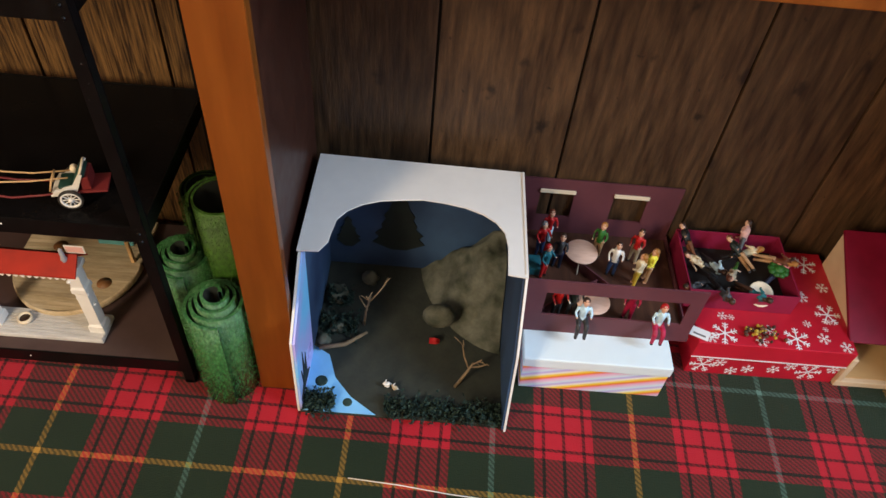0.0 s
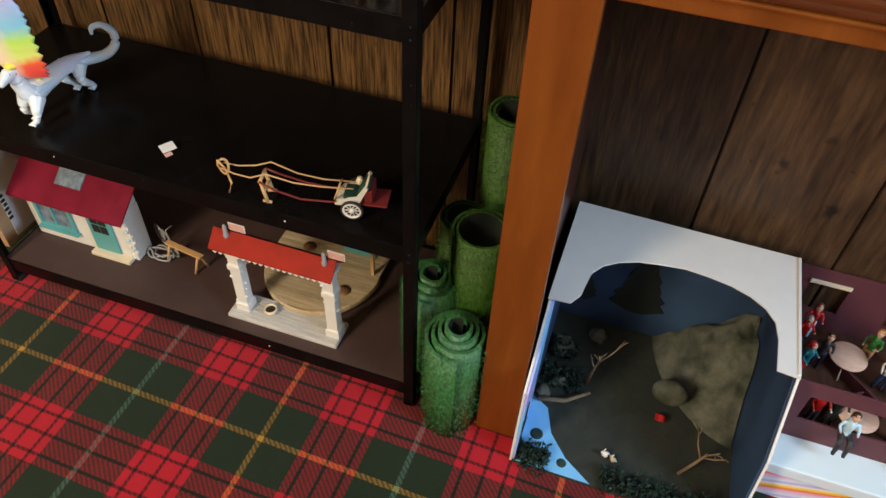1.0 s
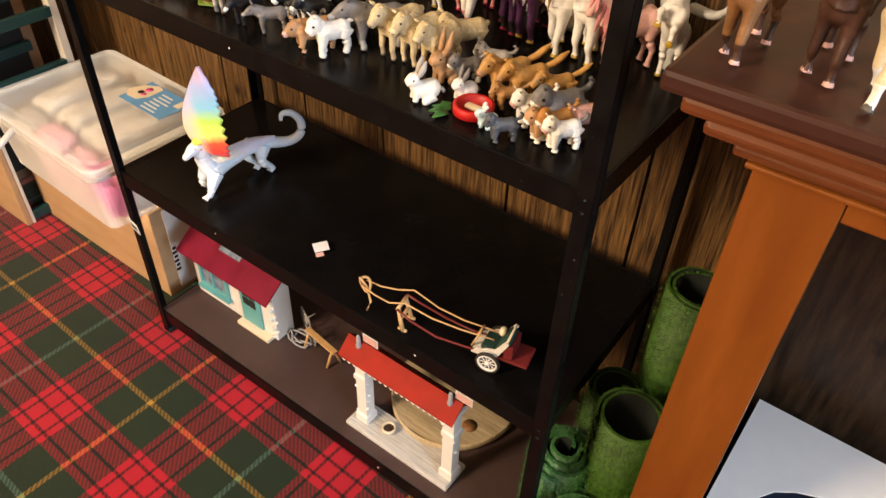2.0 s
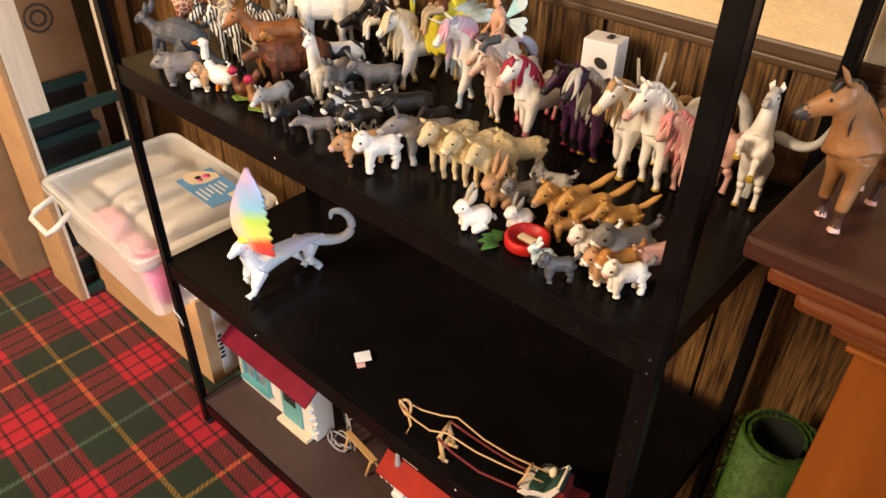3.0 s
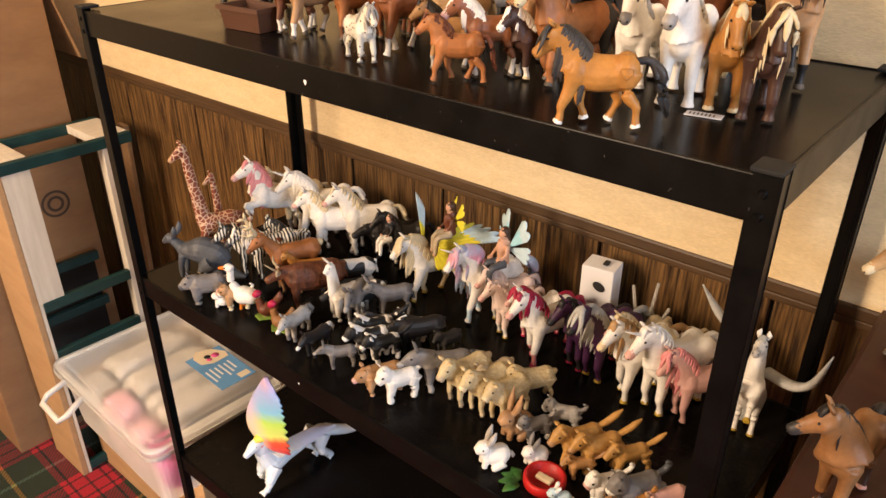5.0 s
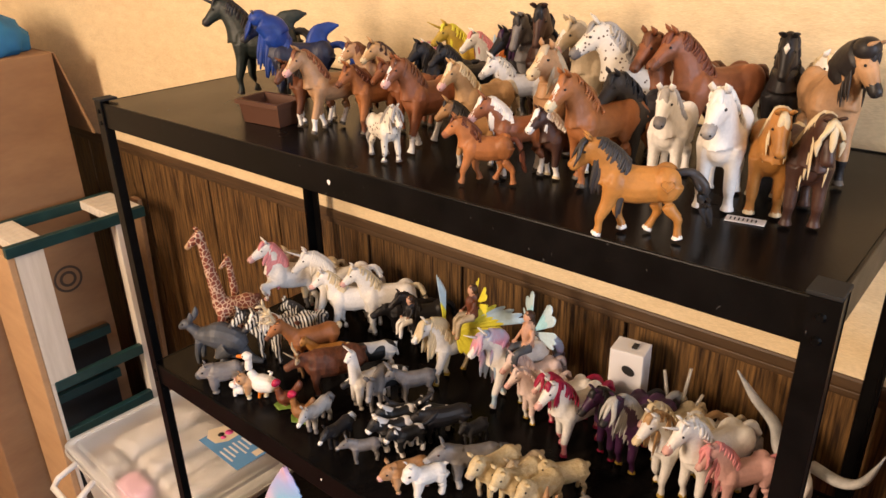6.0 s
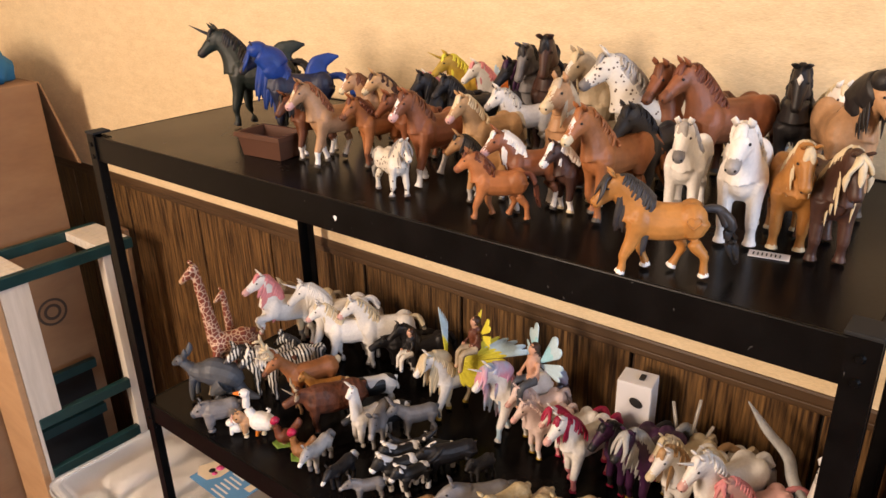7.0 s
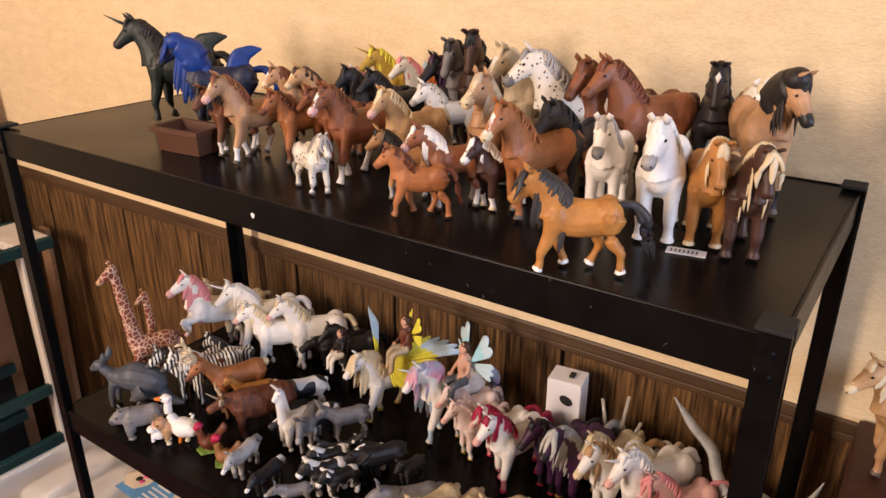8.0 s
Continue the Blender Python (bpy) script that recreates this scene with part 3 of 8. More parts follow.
def figure(name, species, x, y, z, heading, w, paints, label, category, group="", stance=0, turn=0, nod=0, raise_neck=0, lift=(0, 0, 0, 0), rear=0,
           blaze=None, star=None, horn=None, antlers=0, wings=None, hair=1.0, ear_scale=0.82, fat=1.0, seed=0, fins=None, mass=0, spread=None, plume=None, brand=0, fan=None):
    """A moulded toy animal of withers height w (metres) at x, y, z, facing heading degrees. paints: coat, hair, lower legs, hooves, muzzle."""
    p = SPECIES[species]
    rnd = random.Random(seed * 7 + 3)
    coat_n, hair_n, sock_n, hoof_n, muz_n = (list(paints) + [paints[0]] * 5)[:5]
    names = [coat_n, hair_n, sock_n, hoof_n, muz_n, "eye", blaze or star or "white", horn or "gold"]
    bm, ex = bmesh.new(), bmesh.new()
    leg, bl, bd, bw = p["leg"], p["bl"], p["bd"] * fat, p["bw"] * fat
    zc = leg + bd / 2
    pivot = Vector((-0.36 * bl, 0, zc))
    rot = Matrix.Rotation(radians(-rear), 3, "Y")

    def R(v):
        v = Vector(v)
        return pivot + rot @ (v - pivot) if rear else v

    # trunk
    stations = ((-0.53, 0.35, 0.06), (-0.47, 0.74, 0.05), (-0.36, 0.97, 0.02), (-0.18, 0.96, -0.02), (0.02, 1.0, -0.04), (0.2, 1.02, -0.01), (0.36, 0.95, 0.03), (0.46, 0.72, 0.05), (0.52, 0.35, 0.06))
    tube(bm, [R((s * bl, 0, zc + o * bd)) for s, r, o in stations], [(r * bw / 2, r * bd / 2) for s, r, o in stations], 14, 0)
    # neck and head
    na = radians(p["na"] + raise_neck)
    ty = radians(turn)
    n0 = Vector((0.36 * bl, 0, zc + 0.14 * bd))
    d = Vector((math.cos(na) * math.cos(ty * 0.6), math.cos(na) * math.sin(ty * 0.6), math.sin(na)))
    crestward = Vector((-math.sin(na), 0, math.cos(na)))
    arch = 0.09 if p["mane"] else 0.0
    pts, rad = [], []
    for k in range(9):
        t = k / 8
        pts.append(n0 + d * p["nl"] * t + crestward * arch * p["nl"] * math.sin(t * math.pi))
        r = p["n0"] + (p["n1"] - p["n0"]) * (t ** 0.7)
        rad.append((r * 0.64, r))
    tube(bm, [R(q) for q in pts], rad, 14, 0)
    if p["mane"]:
        # shoulders, chest, haunches and cheeks
        for sd in (-1, 1):
            ball(bm, R((0.33 * bl, sd * bw * 0.27, zc + 0.02 * bd)), bd * 0.38, 0, (0.72, 0.62, 1.08), 12, 9)
            ball(bm, R((-0.36 * bl, sd * bw * 0.24, zc + 0.1 * bd)), bd * 0.43, 0, (0.85, 0.66, 1.0), 12, 9)
        ball(bm, R((0.44 * bl, 0, zc + 0.0 * bd)), bd * 0.36, 0, (0.6, 0.85, 0.95), 12, 9)
    poll = pts[-1]
    pa = radians(-38 + nod) if p["na"] > 30 else radians(-22 + nod)
    hd = Vector((math.cos(pa) * math.cos(ty), math.cos(pa) * math.sin(ty), math.sin(pa)))
    hu = Vector((-math.sin(pa) * math.cos(ty), -math.sin(pa) * math.sin(ty), math.cos(pa)))
    hs = hd.cross(hu).normalized()
    hl, hr, mz = p["hl"], p["hr"], p["mz"]
    hp = [poll - hd * hr * 0.55, poll - hd * hr * 0.2 - hu * hr * 0.1, poll + hd * hl * 0.22 - hu * hr * 0.22, poll + hd * hl * 0.5 - hu * hr * 0.2, poll + hd * hl * 0.74 - hu * hr * 0.22]
    hrad = [hr * 0.5, hr * 0.92, hr, hr * 0.68 + mz * 0.15, mz * 1.02]
    tube(bm, [R(q) for q in hp], [(r * 0.74, r) for r in hrad], 12, 0)
    ball(bm, R(poll - hd * hr * 0.1), hr * 0.86, 0, (0.8, 0.8, 1.0), 12, 9)
    mp = [poll + hd * hl * k - hu * hr * 0.24 for k in (0.68, 0.84, 0.94, 1.0)]
    tube(bm, [R(q) for q in mp], [(mz * 0.86, mz), (mz * 0.9, mz * 1.02), (mz * 0.78, mz * 0.9), (mz * 0.4, mz * 0.45)], 10, 4)
    if p["mane"]:
        for sd in (-1, 1):
            ball(bm, R(poll + hd * hl * 0.17 - hu * hr * 0.32 + hs * sd * hr * 0.25), hr * 0.78, 0, (0.9, 0.66, 0.95), 12, 9)
            ball(bm, R(poll + hd * hl * 0.22 + hu * hr * 0.34 + hs * sd * hr * 0.42), hr * 0.32, 0, (1, 1, 0.8), 8, 6)
    if blaze:
        bp = [poll + hd * hl * k + hu * hr * o for k, o in ((0.05, 0.72), (0.3, 0.62), (0.6, 0.28), (0.85, 0.1))]
        tube(bm, [R(q) for q in bp], [(hr * 0.3, hr * 0.2)] * 4, 8, 6)
    if star:
        sq = [poll + hd * hl * k + hu * hr * o for k, o in ((0.1, 0.83), (0.24, 0.86), (0.38, 0.76))]
        tube(ex, [R(q) for q in sq], [(0.004, 0.004), (0.034, 0.012), (0.004, 0.004)], 8, 6, up=R(hu) - R((0, 0, 0)))
    for s in (-1, 1):
        ball(ex, R(poll + hd * hl * 0.27 + hs * s * hr * 0.66 + hu * hr * 0.22), hr * 0.125, 5, (1.25, 0.9, 0.95), seg=8, ringn=6)
        ball(ex, R(poll + hd * hl * 0.97 + hs * s * mz * 0.5 - hu * hr * 0.12), mz * 0.16, 5, seg=6, ringn=4)
        e0 = poll + hs * s * hr * 0.45 + hu * hr * 0.68 - hd * hr * 0.3
        if p.get("drop"):
            e1, e2 = e0 + hs * s * hr * 0.5 - hu * 0.2 * hr, e0 + hs * s * hr * 0.62 - hu * p["ear"]
        elif p.get("sideears"):
            e1, e2 = e0 + hs * s * p["ear"] * 0.5 + hu * p["ear"] * 0.2, e0 + hs * s * p["ear"] + hu * p["ear"] * 0.3
        else:
            e1, e2 = e0 + hu * p["ear"] * 0.75 * ear_scale + hs * s * 0.016, e0 + hu * p["ear"] * 1.45 * ear_scale + hd * 0.01
        er = min(p["ear"] * 0.36, hr * 0.5)
        tube(ex, [R(e0), R(e1), R(e2)], [(er * 0.8, er * 0.55), (er, er * 0.5), (er * 0.12, er * 0.12)], 8, 0)
    # legs: front left, front right, hind left, hind right
    swings = ((0, 0, 0, 0), (16, -12, -14, 15), (-14, 20, 18, -16), (8, -6, 6, -10), (26, -20, -22, 24))[stance]
    lr, hoof = p["lr"], p["hoof"]
    for k in range(4):
        front, side = k < 2, (1 if k % 2 == 0 else -1)
        fx = 0.36 * bl if front else -0.38 * bl
        sy = side * (bw * 0.3)
        top = zc + (0.02 if front else 0.06) * bd
        up = lift[k]
        tip = Vector((fx + math.tan(radians(swings[k])) * top + (0.22 * up if front else 0.1 * up), sy * 1.08, up * top * 0.6))
        hip = Vector((fx, sy, top))
        a = hip.lerp(tip, 0.38) + Vector((0.0 if front else 0.05, 0, 0))
        b = hip.lerp(tip, 0.66 if front else 0.6) + Vector(((0.03 + 0.2 * up) if front else -0.055, 0, 0.05 * up))
        c = hip.lerp(tip, 0.9) + Vector((-0.012, 0, 0))
        f = R if front else (lambda v: Vector(v))
        chain = [f(q) for q in (hip, a, b, c)]
        lq = curve(chain[:3], [(lr[0] * 0.72, lr[0] * (1.0 if front else 1.35)), (lr[1] * 0.95, lr[1] * 1.2), (lr[1] * 0.82, lr[1] * 0.86)], 3)
        tube(bm, lq[0], lq[1], 10, 0)
        foot = f(tip)
        if foot.z < 0:
            foot.z = 0
        tube(bm, [chain[2], chain[2].lerp(chain[3], 0.5), chain[3], chain[3].lerp(foot, 0.45)], [lr[1] * 0.84, lr[2] * 0.95, lr[2] * 1.12, lr[2] * 1.05], 10, 2)
        h0 = chain[3].lerp(foot, 0.35)
        tube(bm, [h0, foot], [hoof * 0.78, hoof], 10, 3)
    # tail
    t0 = R((-0.5 * bl, 0, zc + 0.3 * bd))
    back = R((-0.9 * bl, 0, zc)) - R((-0.5 * bl, 0, zc))
    back.normalize()
    if p["tail"] == "horse":
        wv = rnd.uniform(-0.08, 0.08)
        tl = 1.0 if hair < 1.3 else 1.15
        for k in range(7):
            o = (k - 3) / 3
            jit = rnd.uniform(-0.04, 0.04)
            fl = 0.12 if hair > 1.3 else 0.0
            lock(ex, [t0 - back * 0.05, t0 + back * (0.12 + fl * 0.5) + Vector((o * 0.02, wv * 0.3, 0.03 - abs(o) * 0.02)), t0 + back * (0.22 + fl + jit * 0.5) + Vector((0, wv + o * 0.045, -0.16 + jit)), t0 + back * (0.26 + fl * 1.3 + jit) + Vector((0, wv * 1.4 + o * 0.055, -0.42 * tl)), t0 + back * (0.32 + fl * 1.5 + jit) + Vector((0, wv * 2 + o * 0.03, -0.7 * tl + 2 * abs(jit)))],
                 [0.05, 0.05, 0.05 * (0.6 + 0.4 * hair), 0.045 * (0.6 + 0.4 * hair), 0.01], 1)
    elif p["tail"] == "short":
        tube(bm, [t0, t0 + back * 0.12, t0 + back * 0.2 + Vector((0, 0.02, -0.2)), t0 + back * 0.2 + Vector((0, 0.03, -0.34))], [0.045, 0.06, 0.06, 0.02], 8, 1)
    elif p["tail"] == "thin":
        tube(bm, [t0, t0 + back * 0.07, t0 + back * 0.08 + Vector((0, 0.03, -0.3)), t0 + back * 0.08 + Vector((0, 0.04, -0.42))], [0.04, 0.04, 0.035, 0.05], 8, 1)
    elif p["tail"] == "up":
        tube(bm, [t0, t0 + back * 0.2 + Vector((0, 0, 0.05)), t0 + back * 0.42 + Vector((0, 0.02, 0.2)), t0 + back * 0.6 + Vector((0, 0.02, 0.32))], [0.075, 0.095, 0.09, 0.03], 8, 1)
    elif p["tail"] == "bush":
        tube(bm, [t0, t0 + back * 0.15 + Vector((0, 0, -0.06)), t0 + back * 0.28 + Vector((0, 0.02, -0.26)), t0 + back * 0.3 + Vector((0, 0.02, -0.44))], [0.06, 0.09, 0.09, 0.03], 8, 1)
    elif p["tail"] == "curl":
        tube(bm, [t0, t0 + back * 0.16 + Vector((0, 0, 0.06)), t0 + back * 0.22 + Vector((0, 0.03, 0.22)), t0 + back * 0.15 + Vector((0, 0.05, 0.3)), t0 + back * 0.08 + Vector((0, 0.05, 0.28))], [0.07, 0.075, 0.07, 0.06, 0.03], 8, 1)
    else:
        ball(bm, R((-0.54 * bl, 0, zc + 0.2 * bd)), 0.08, 1)
    # mane and forelock
    if p["mane"] and hair > 0:
        main = 1 if rnd.random() < 0.5 else -1
        nk, flow = 17, rnd.uniform(-0.1, 0.0)
        cr = []
        for k in range(9):
            t = k / 8
            nr = p["n0"] + (p["n1"] - p["n0"]) * (t ** 0.7)
            cr.append((pts[k] + crestward * nr * 0.92, nr))
        q, o = curve([R(c) for c, nr in cr[1:]] + [R(poll + hu * hr * 0.8 + hd * 0.06)], [(0.03 + 0.012 * hair, 0.05)] * 9, 2)
        tube(ex, q, o, 8, 1)
        for k in range(2 * nk):
            side = main if k % 2 == 0 or rnd.random() < 0.35 else -main
            t = 0.08 + 0.92 * (k // 2) / (nk - 1)
            j = min(int(t * 8), 7)
            f = t * 8 - j
            crest = cr[j][0].lerp(cr[j + 1][0], f)
            nr = cr[j][1] * (1 - f) + cr[j + 1][1] * f
            out = Vector((0, side, 0))
            ln = (0.06 + 0.19 * hair) * (0.75 + 0.5 * rnd.random())
            dn = -crestward * 0.75 + Vector((-0.25, 0, -0.45))
            sway = d * (flow + rnd.uniform(-0.05, 0.05))
            lock(ex, [R(crest - out * nr * 0.12), R(crest + out * nr * 0.34 - crestward * 0.015), R(crest + out * nr * 0.55 + dn * ln * 0.5 + sway * 0.5), R(crest + out * nr * 0.58 + dn * ln + sway * 1.2), R(crest + out * nr * 0.54 + dn * ln * 1.35 + sway * 2)],
                 [(0.016, 0.034), (0.02, 0.05), (0.017, 0.052), (0.014, 0.042), (0.004, 0.012)], 1)
        fl = poll + hu * hr * 0.82 - hd * 0.04
        nf = 0 if star else 2 if hair < 1.6 else (3 if hair < 2 else 6)
        for k in range(nf):
            o = (k - 0.5) * 0.5 if nf == 2 else (k - (nf - 1) / 2) / ((nf - 1) / 2)
            ln = hl * ((0.42 if hair < 1.6 else 0.72) + 0.12 * rnd.random())
            lock(ex, [R(fl), R(fl + hd * ln * 0.3 + hs * o * hr * 0.4 + hu * 0.02), R(fl + hd * ln * 0.7 + hs * o * hr * 0.85 - hu * (0.02 + 0.06 * abs(o))), R(fl + hd * ln * 1.1 + hs * o * hr * 0.8 - hu * (0.09 + 0.06 * abs(o)))],
                 [(0.04, 0.03), (0.045, 0.028), (0.036, 0.024), (0.008, 0.008)], 1)
        if mass:
            ball(ex, R(poll - hd * 0.04 + hu * 0.05), hr * 1.35 * mass, 1, (1.1, 1.0, 0.9), 16, 10)
            q, o = curve([R(poll + crestward * 0.02), R(pts[5] + crestward * nr * 0.5), R(pts[3] + crestward * nr * 0.4), R(pts[0] + crestward * 0.2)], [(0.19 * mass, 0.17), (0.22 * mass, 0.24), (0.22 * mass, 0.24), (0.1, 0.08)], 4)
            tube(ex, q, o, 14, 1)
    if horn:
        h0 = poll + hu * hr * 0.55 + hd * hr * 0.5
        tube(ex, [R(h0), R(h0 + hu * 0.15 + hd * 0.08), R(h0 + hu * 0.32 + hd * 0.16)], [0.03, 0.02, 0.004], 8, 7)
    if antlers:
        for s in (-1, 1):
            a0 = poll + hu * hr * 0.7 + hs * s * hr * 0.35
            a1, a2, a3 = a0 + hu * 0.14 + hs * s * 0.1, a0 + hu * 0.3 + hs * s * 0.16 - hd * 0.06, a0 + hu * 0.42 + hs * s * 0.1
            if antlers == 2:
                a1, a2, a3 = a0 + hs * s * 0.16 + hd * 0.02, a0 + hs * s * 0.3 + hu * 0.06 + hd * 0.06, a0 + hs * s * 0.34 + hu * 0.2
            tube(ex, [R(q) for q in (a0, a1, a2, a3)], [0.045, 0.042, 0.034, 0.014], 8, 7)
            if antlers == 1:
                for q, o in ((a1, hd * 0.12 + hu * 0.06), (a2, hd * 0.12 + hu * 0.1), (a2, -hd * 0.08 + hu * 0.12)):
                    tube(ex, [R(q), R(q + o * 0.6), R(q + o)], [0.034, 0.028, 0.01], 6, 7)
    if fins:
        for ax, fh, mi in fins:
            lock(ex, [R((ax * bl, 0, zc + 0.36 * bd)), R(((ax - 0.05) * bl, 0, zc + (0.5 + fh * 0.4) * bd)), R(((ax - 0.2) * bl, 0, zc + (0.5 + fh * 0.85) * bd)), R(((ax - 0.4) * bl, 0, zc + (0.5 + fh) * bd))], [(0.045, 0.2), (0.035, 0.17), (0.025, 0.1), (0.006, 0.02)], mi, 10, 4, up=(1, 0, 0))
    if wings:
        paint_a, span, tilt = wings
        names += [paint_a, "paleblue" if paint_a != "silver" else "silver"]
        shapes = spread or ((1, tilt, tilt - 75, 0.45, span), (-1, tilt, tilt - 75, 0.45, span))
        for sd, a0, a1, away, sp in shapes:
            root = R((0.2 * bl, sd * bw * 0.4, zc + 0.32 * bd))
            v0, v1 = [R(Vector((-math.cos(radians(a)), sd * away, math.sin(radians(a))))) - R((0, 0, 0)) for a in (a0, a1)]
            wing(ex, root, v0, v1, sp, sp * 0.72, 7, 0.022, lambda u, r: 9 if r > 0.56 else 8, curl=(0, 0, -0.06 * sp))
    for root, d0, d1, l0, l1, tip in fan or ():
        # one broad wing held out sideways: pale blue outer feathers past tip, the paint of the wings within
        wing(ex, R(root), d0, d1, l0, l1, 6, 0.02, lambda u, r: 9 if r > 0.62 and u > tip else 8, inner=0.06, notch=0.12)
    if brand:
        heart = []
        for k in range(25):
            a = 2 * math.pi * k / 24
            hx, hz = 0.0056 * 16 * math.sin(a) ** 3, 0.0056 * (13 * math.cos(a) - 5 * math.cos(2 * a) - 2 * math.cos(3 * a) - math.cos(4 * a))
            rr = (hx / (bd * 0.43 * 0.85)) ** 2 + (hz / (bd * 0.43)) ** 2
            heart.append((-0.36 * bl - hx, bw * 0.24 + bd * 0.43 * 0.66 * math.sqrt(max(0.1, 1 - rr)), zc + 0.1 * bd + hz))
        tube(ex, heart, 0.009, 6, 0)
    for run in plume or ():
        # long curved wings, given in metres from the figure's foot
        turnback = Matrix.Rotation(radians(-heading), 3, "Z")
        lock(ex, [turnback @ Vector(q) / w for q in run], [(0.09, 0.1), (0.08, 0.12), (0.07, 0.13), (0.06, 0.1), (0.008, 0.02)][-len(run):], 1, 10, 5, up=(0.9, -0.4, 0.1))
    for b in (bm, ex):
        bmesh.ops.scale(b, vec=(w, w, w), verts=b.verts)
    low = min(v.co.z for v in bm.verts)
    ob = solid(name, bm, [coat(q) for q in names], max(w * (0.0195 if z > 1 else 0.0235), 0.0008), 3, ex)
    ob.matrix_world = pose(x, y, z - low + 0.0002, 0, 0, heading)
    return tagged(ob, label, category, group)


def doll(name, x, y, z, heading, h, clothes, label, category="doll", group="", sit=False, arms=(20, -30), wings=None, seed=0, span=1.0):
    """A small painted figure of height h: one plain moulded shape. clothes: skin, hair, top, legs, shoes."""
    bm, ex = bmesh.new(), bmesh.new()
    base = 0.0 if not sit else -0.44
    tube(bm, [(0, 0, base + 0.46), (0, 0, base + 0.56), (0, 0, base + 0.72), (0, 0, base + 0.8), (0, 0, base + 0.84)], [(0.075, 0.1), (0.065, 0.085), (0.075, 0.115), (0.06, 0.1), (0.03, 0.035)], 10, 2, up=(1, 0, 0))
    ball(bm, (0.01, 0, base + 0.915), 0.075, 0, (0.95, 0.85, 1.15))
    ball(bm, (-0.016, 0, base + 0.935), 0.08, 1, (0.95, 0.95, 1.05))
    tube(bm, [(-0.05, 0, base + 0.93), (-0.075, 0, base + 0.85), (-0.07, 0, base + 0.74)], [(0.06, 0.04), (0.065, 0.03), (0.03, 0.012)], 8, 1)
    for s in (-1, 1):
        if sit:
            tube(bm, [(0.0, s * 0.055, base + 0.48), (0.2, s * 0.075, base + 0.47), (0.24, s * 0.075, base + 0.42), (0.26, s * 0.08, base + 0.2)], [0.062, 0.052, 0.05, 0.038], 8, 3)
            tube(bm, [(0.25, s * 0.08, base + 0.2), (0.3, s * 0.085, base + 0.17)], [0.04, 0.03], 8, 4)
        else:
            tube(bm, [(0.0, s * 0.05, base + 0.5), (0.01, s * 0.06, base + 0.27), (0.0, s * 0.07, base + 0.05)], [0.062, 0.048, 0.036], 8, 3)
            tube(bm, [(-0.02, s * 0.07, 0.03), (0.06, s * 0.075, 0.022)], [0.04, 0.028], 8, 4)
        a = radians(arms[0 if s > 0 else 1])
        tube(bm, [(0, s * 0.1, base + 0.78), (0.06 * math.sin(a) + 0.02, s * 0.15, base + 0.66), (0.2 * math.sin(abs(a)) + 0.03, s * 0.13, base + 0.58 + 0.1 * math.sin(a))], [0.036, 0.03, 0.024], 8, 2)
        ball(bm, (0.2 * math.sin(abs(a)) + 0.05, s * 0.13, base + 0.58 + 0.1 * math.sin(a)), 0.028, 0, seg=7, ringn=5)
        if wings:
            r0 = Vector((-0.06, s * 0.03, base + 0.7))
            for k, (a0, a1, ln) in enumerate(((74, 34, 0.62), (22, -26, 0.5))):
                v0, v1 = [Vector((-0.25, s * math.cos(radians(g)), math.sin(radians(g)))) for g in (a0, a1)]
                wing(ex, r0, v0, v1, ln * span, ln * span * 0.85, 2 + k, 0.014, lambda u, r, k=k: 6 if r > 0.6 else 5 + k, inner=0.05, notch=0.14)
    for b in (bm, ex):
        bmesh.ops.scale(b, vec=(h, h, h), verts=b.verts)
    names = list(clothes) + (list(wings) if wings else [])
    ob = solid(name, bm, [coat(q) for q in names], max(h * 0.02, 0.0007), 2, ex)
    ob.matrix_world = pose(x, y, z, 0, 0, heading)
    return tagged(ob, label, category, group)


def small_animal(name, x, y, z, heading, forms, paints, label, category, voxel=0.0009, fine=()):
    """A small moulded toy from round forms: (points, radii, paint) along its own x axis."""
    bm, ex = bmesh.new(), bmesh.new()
    for pts, rad, mi in forms:
        q, o = curve(pts, rad, 4)
        tube(bm, q, o, 14, mi)
    for c, r, mi in fine:
        ball(ex, c, r, mi, seg=7, ringn=5)
    ob = solid(name, bm, [coat(q) for q in paints], voxel, 2, ex)
    ob.matrix_world = pose(x, y, z, 0, 0, heading)
    return tagged(ob, label, category, "toy figures on the third shelf")


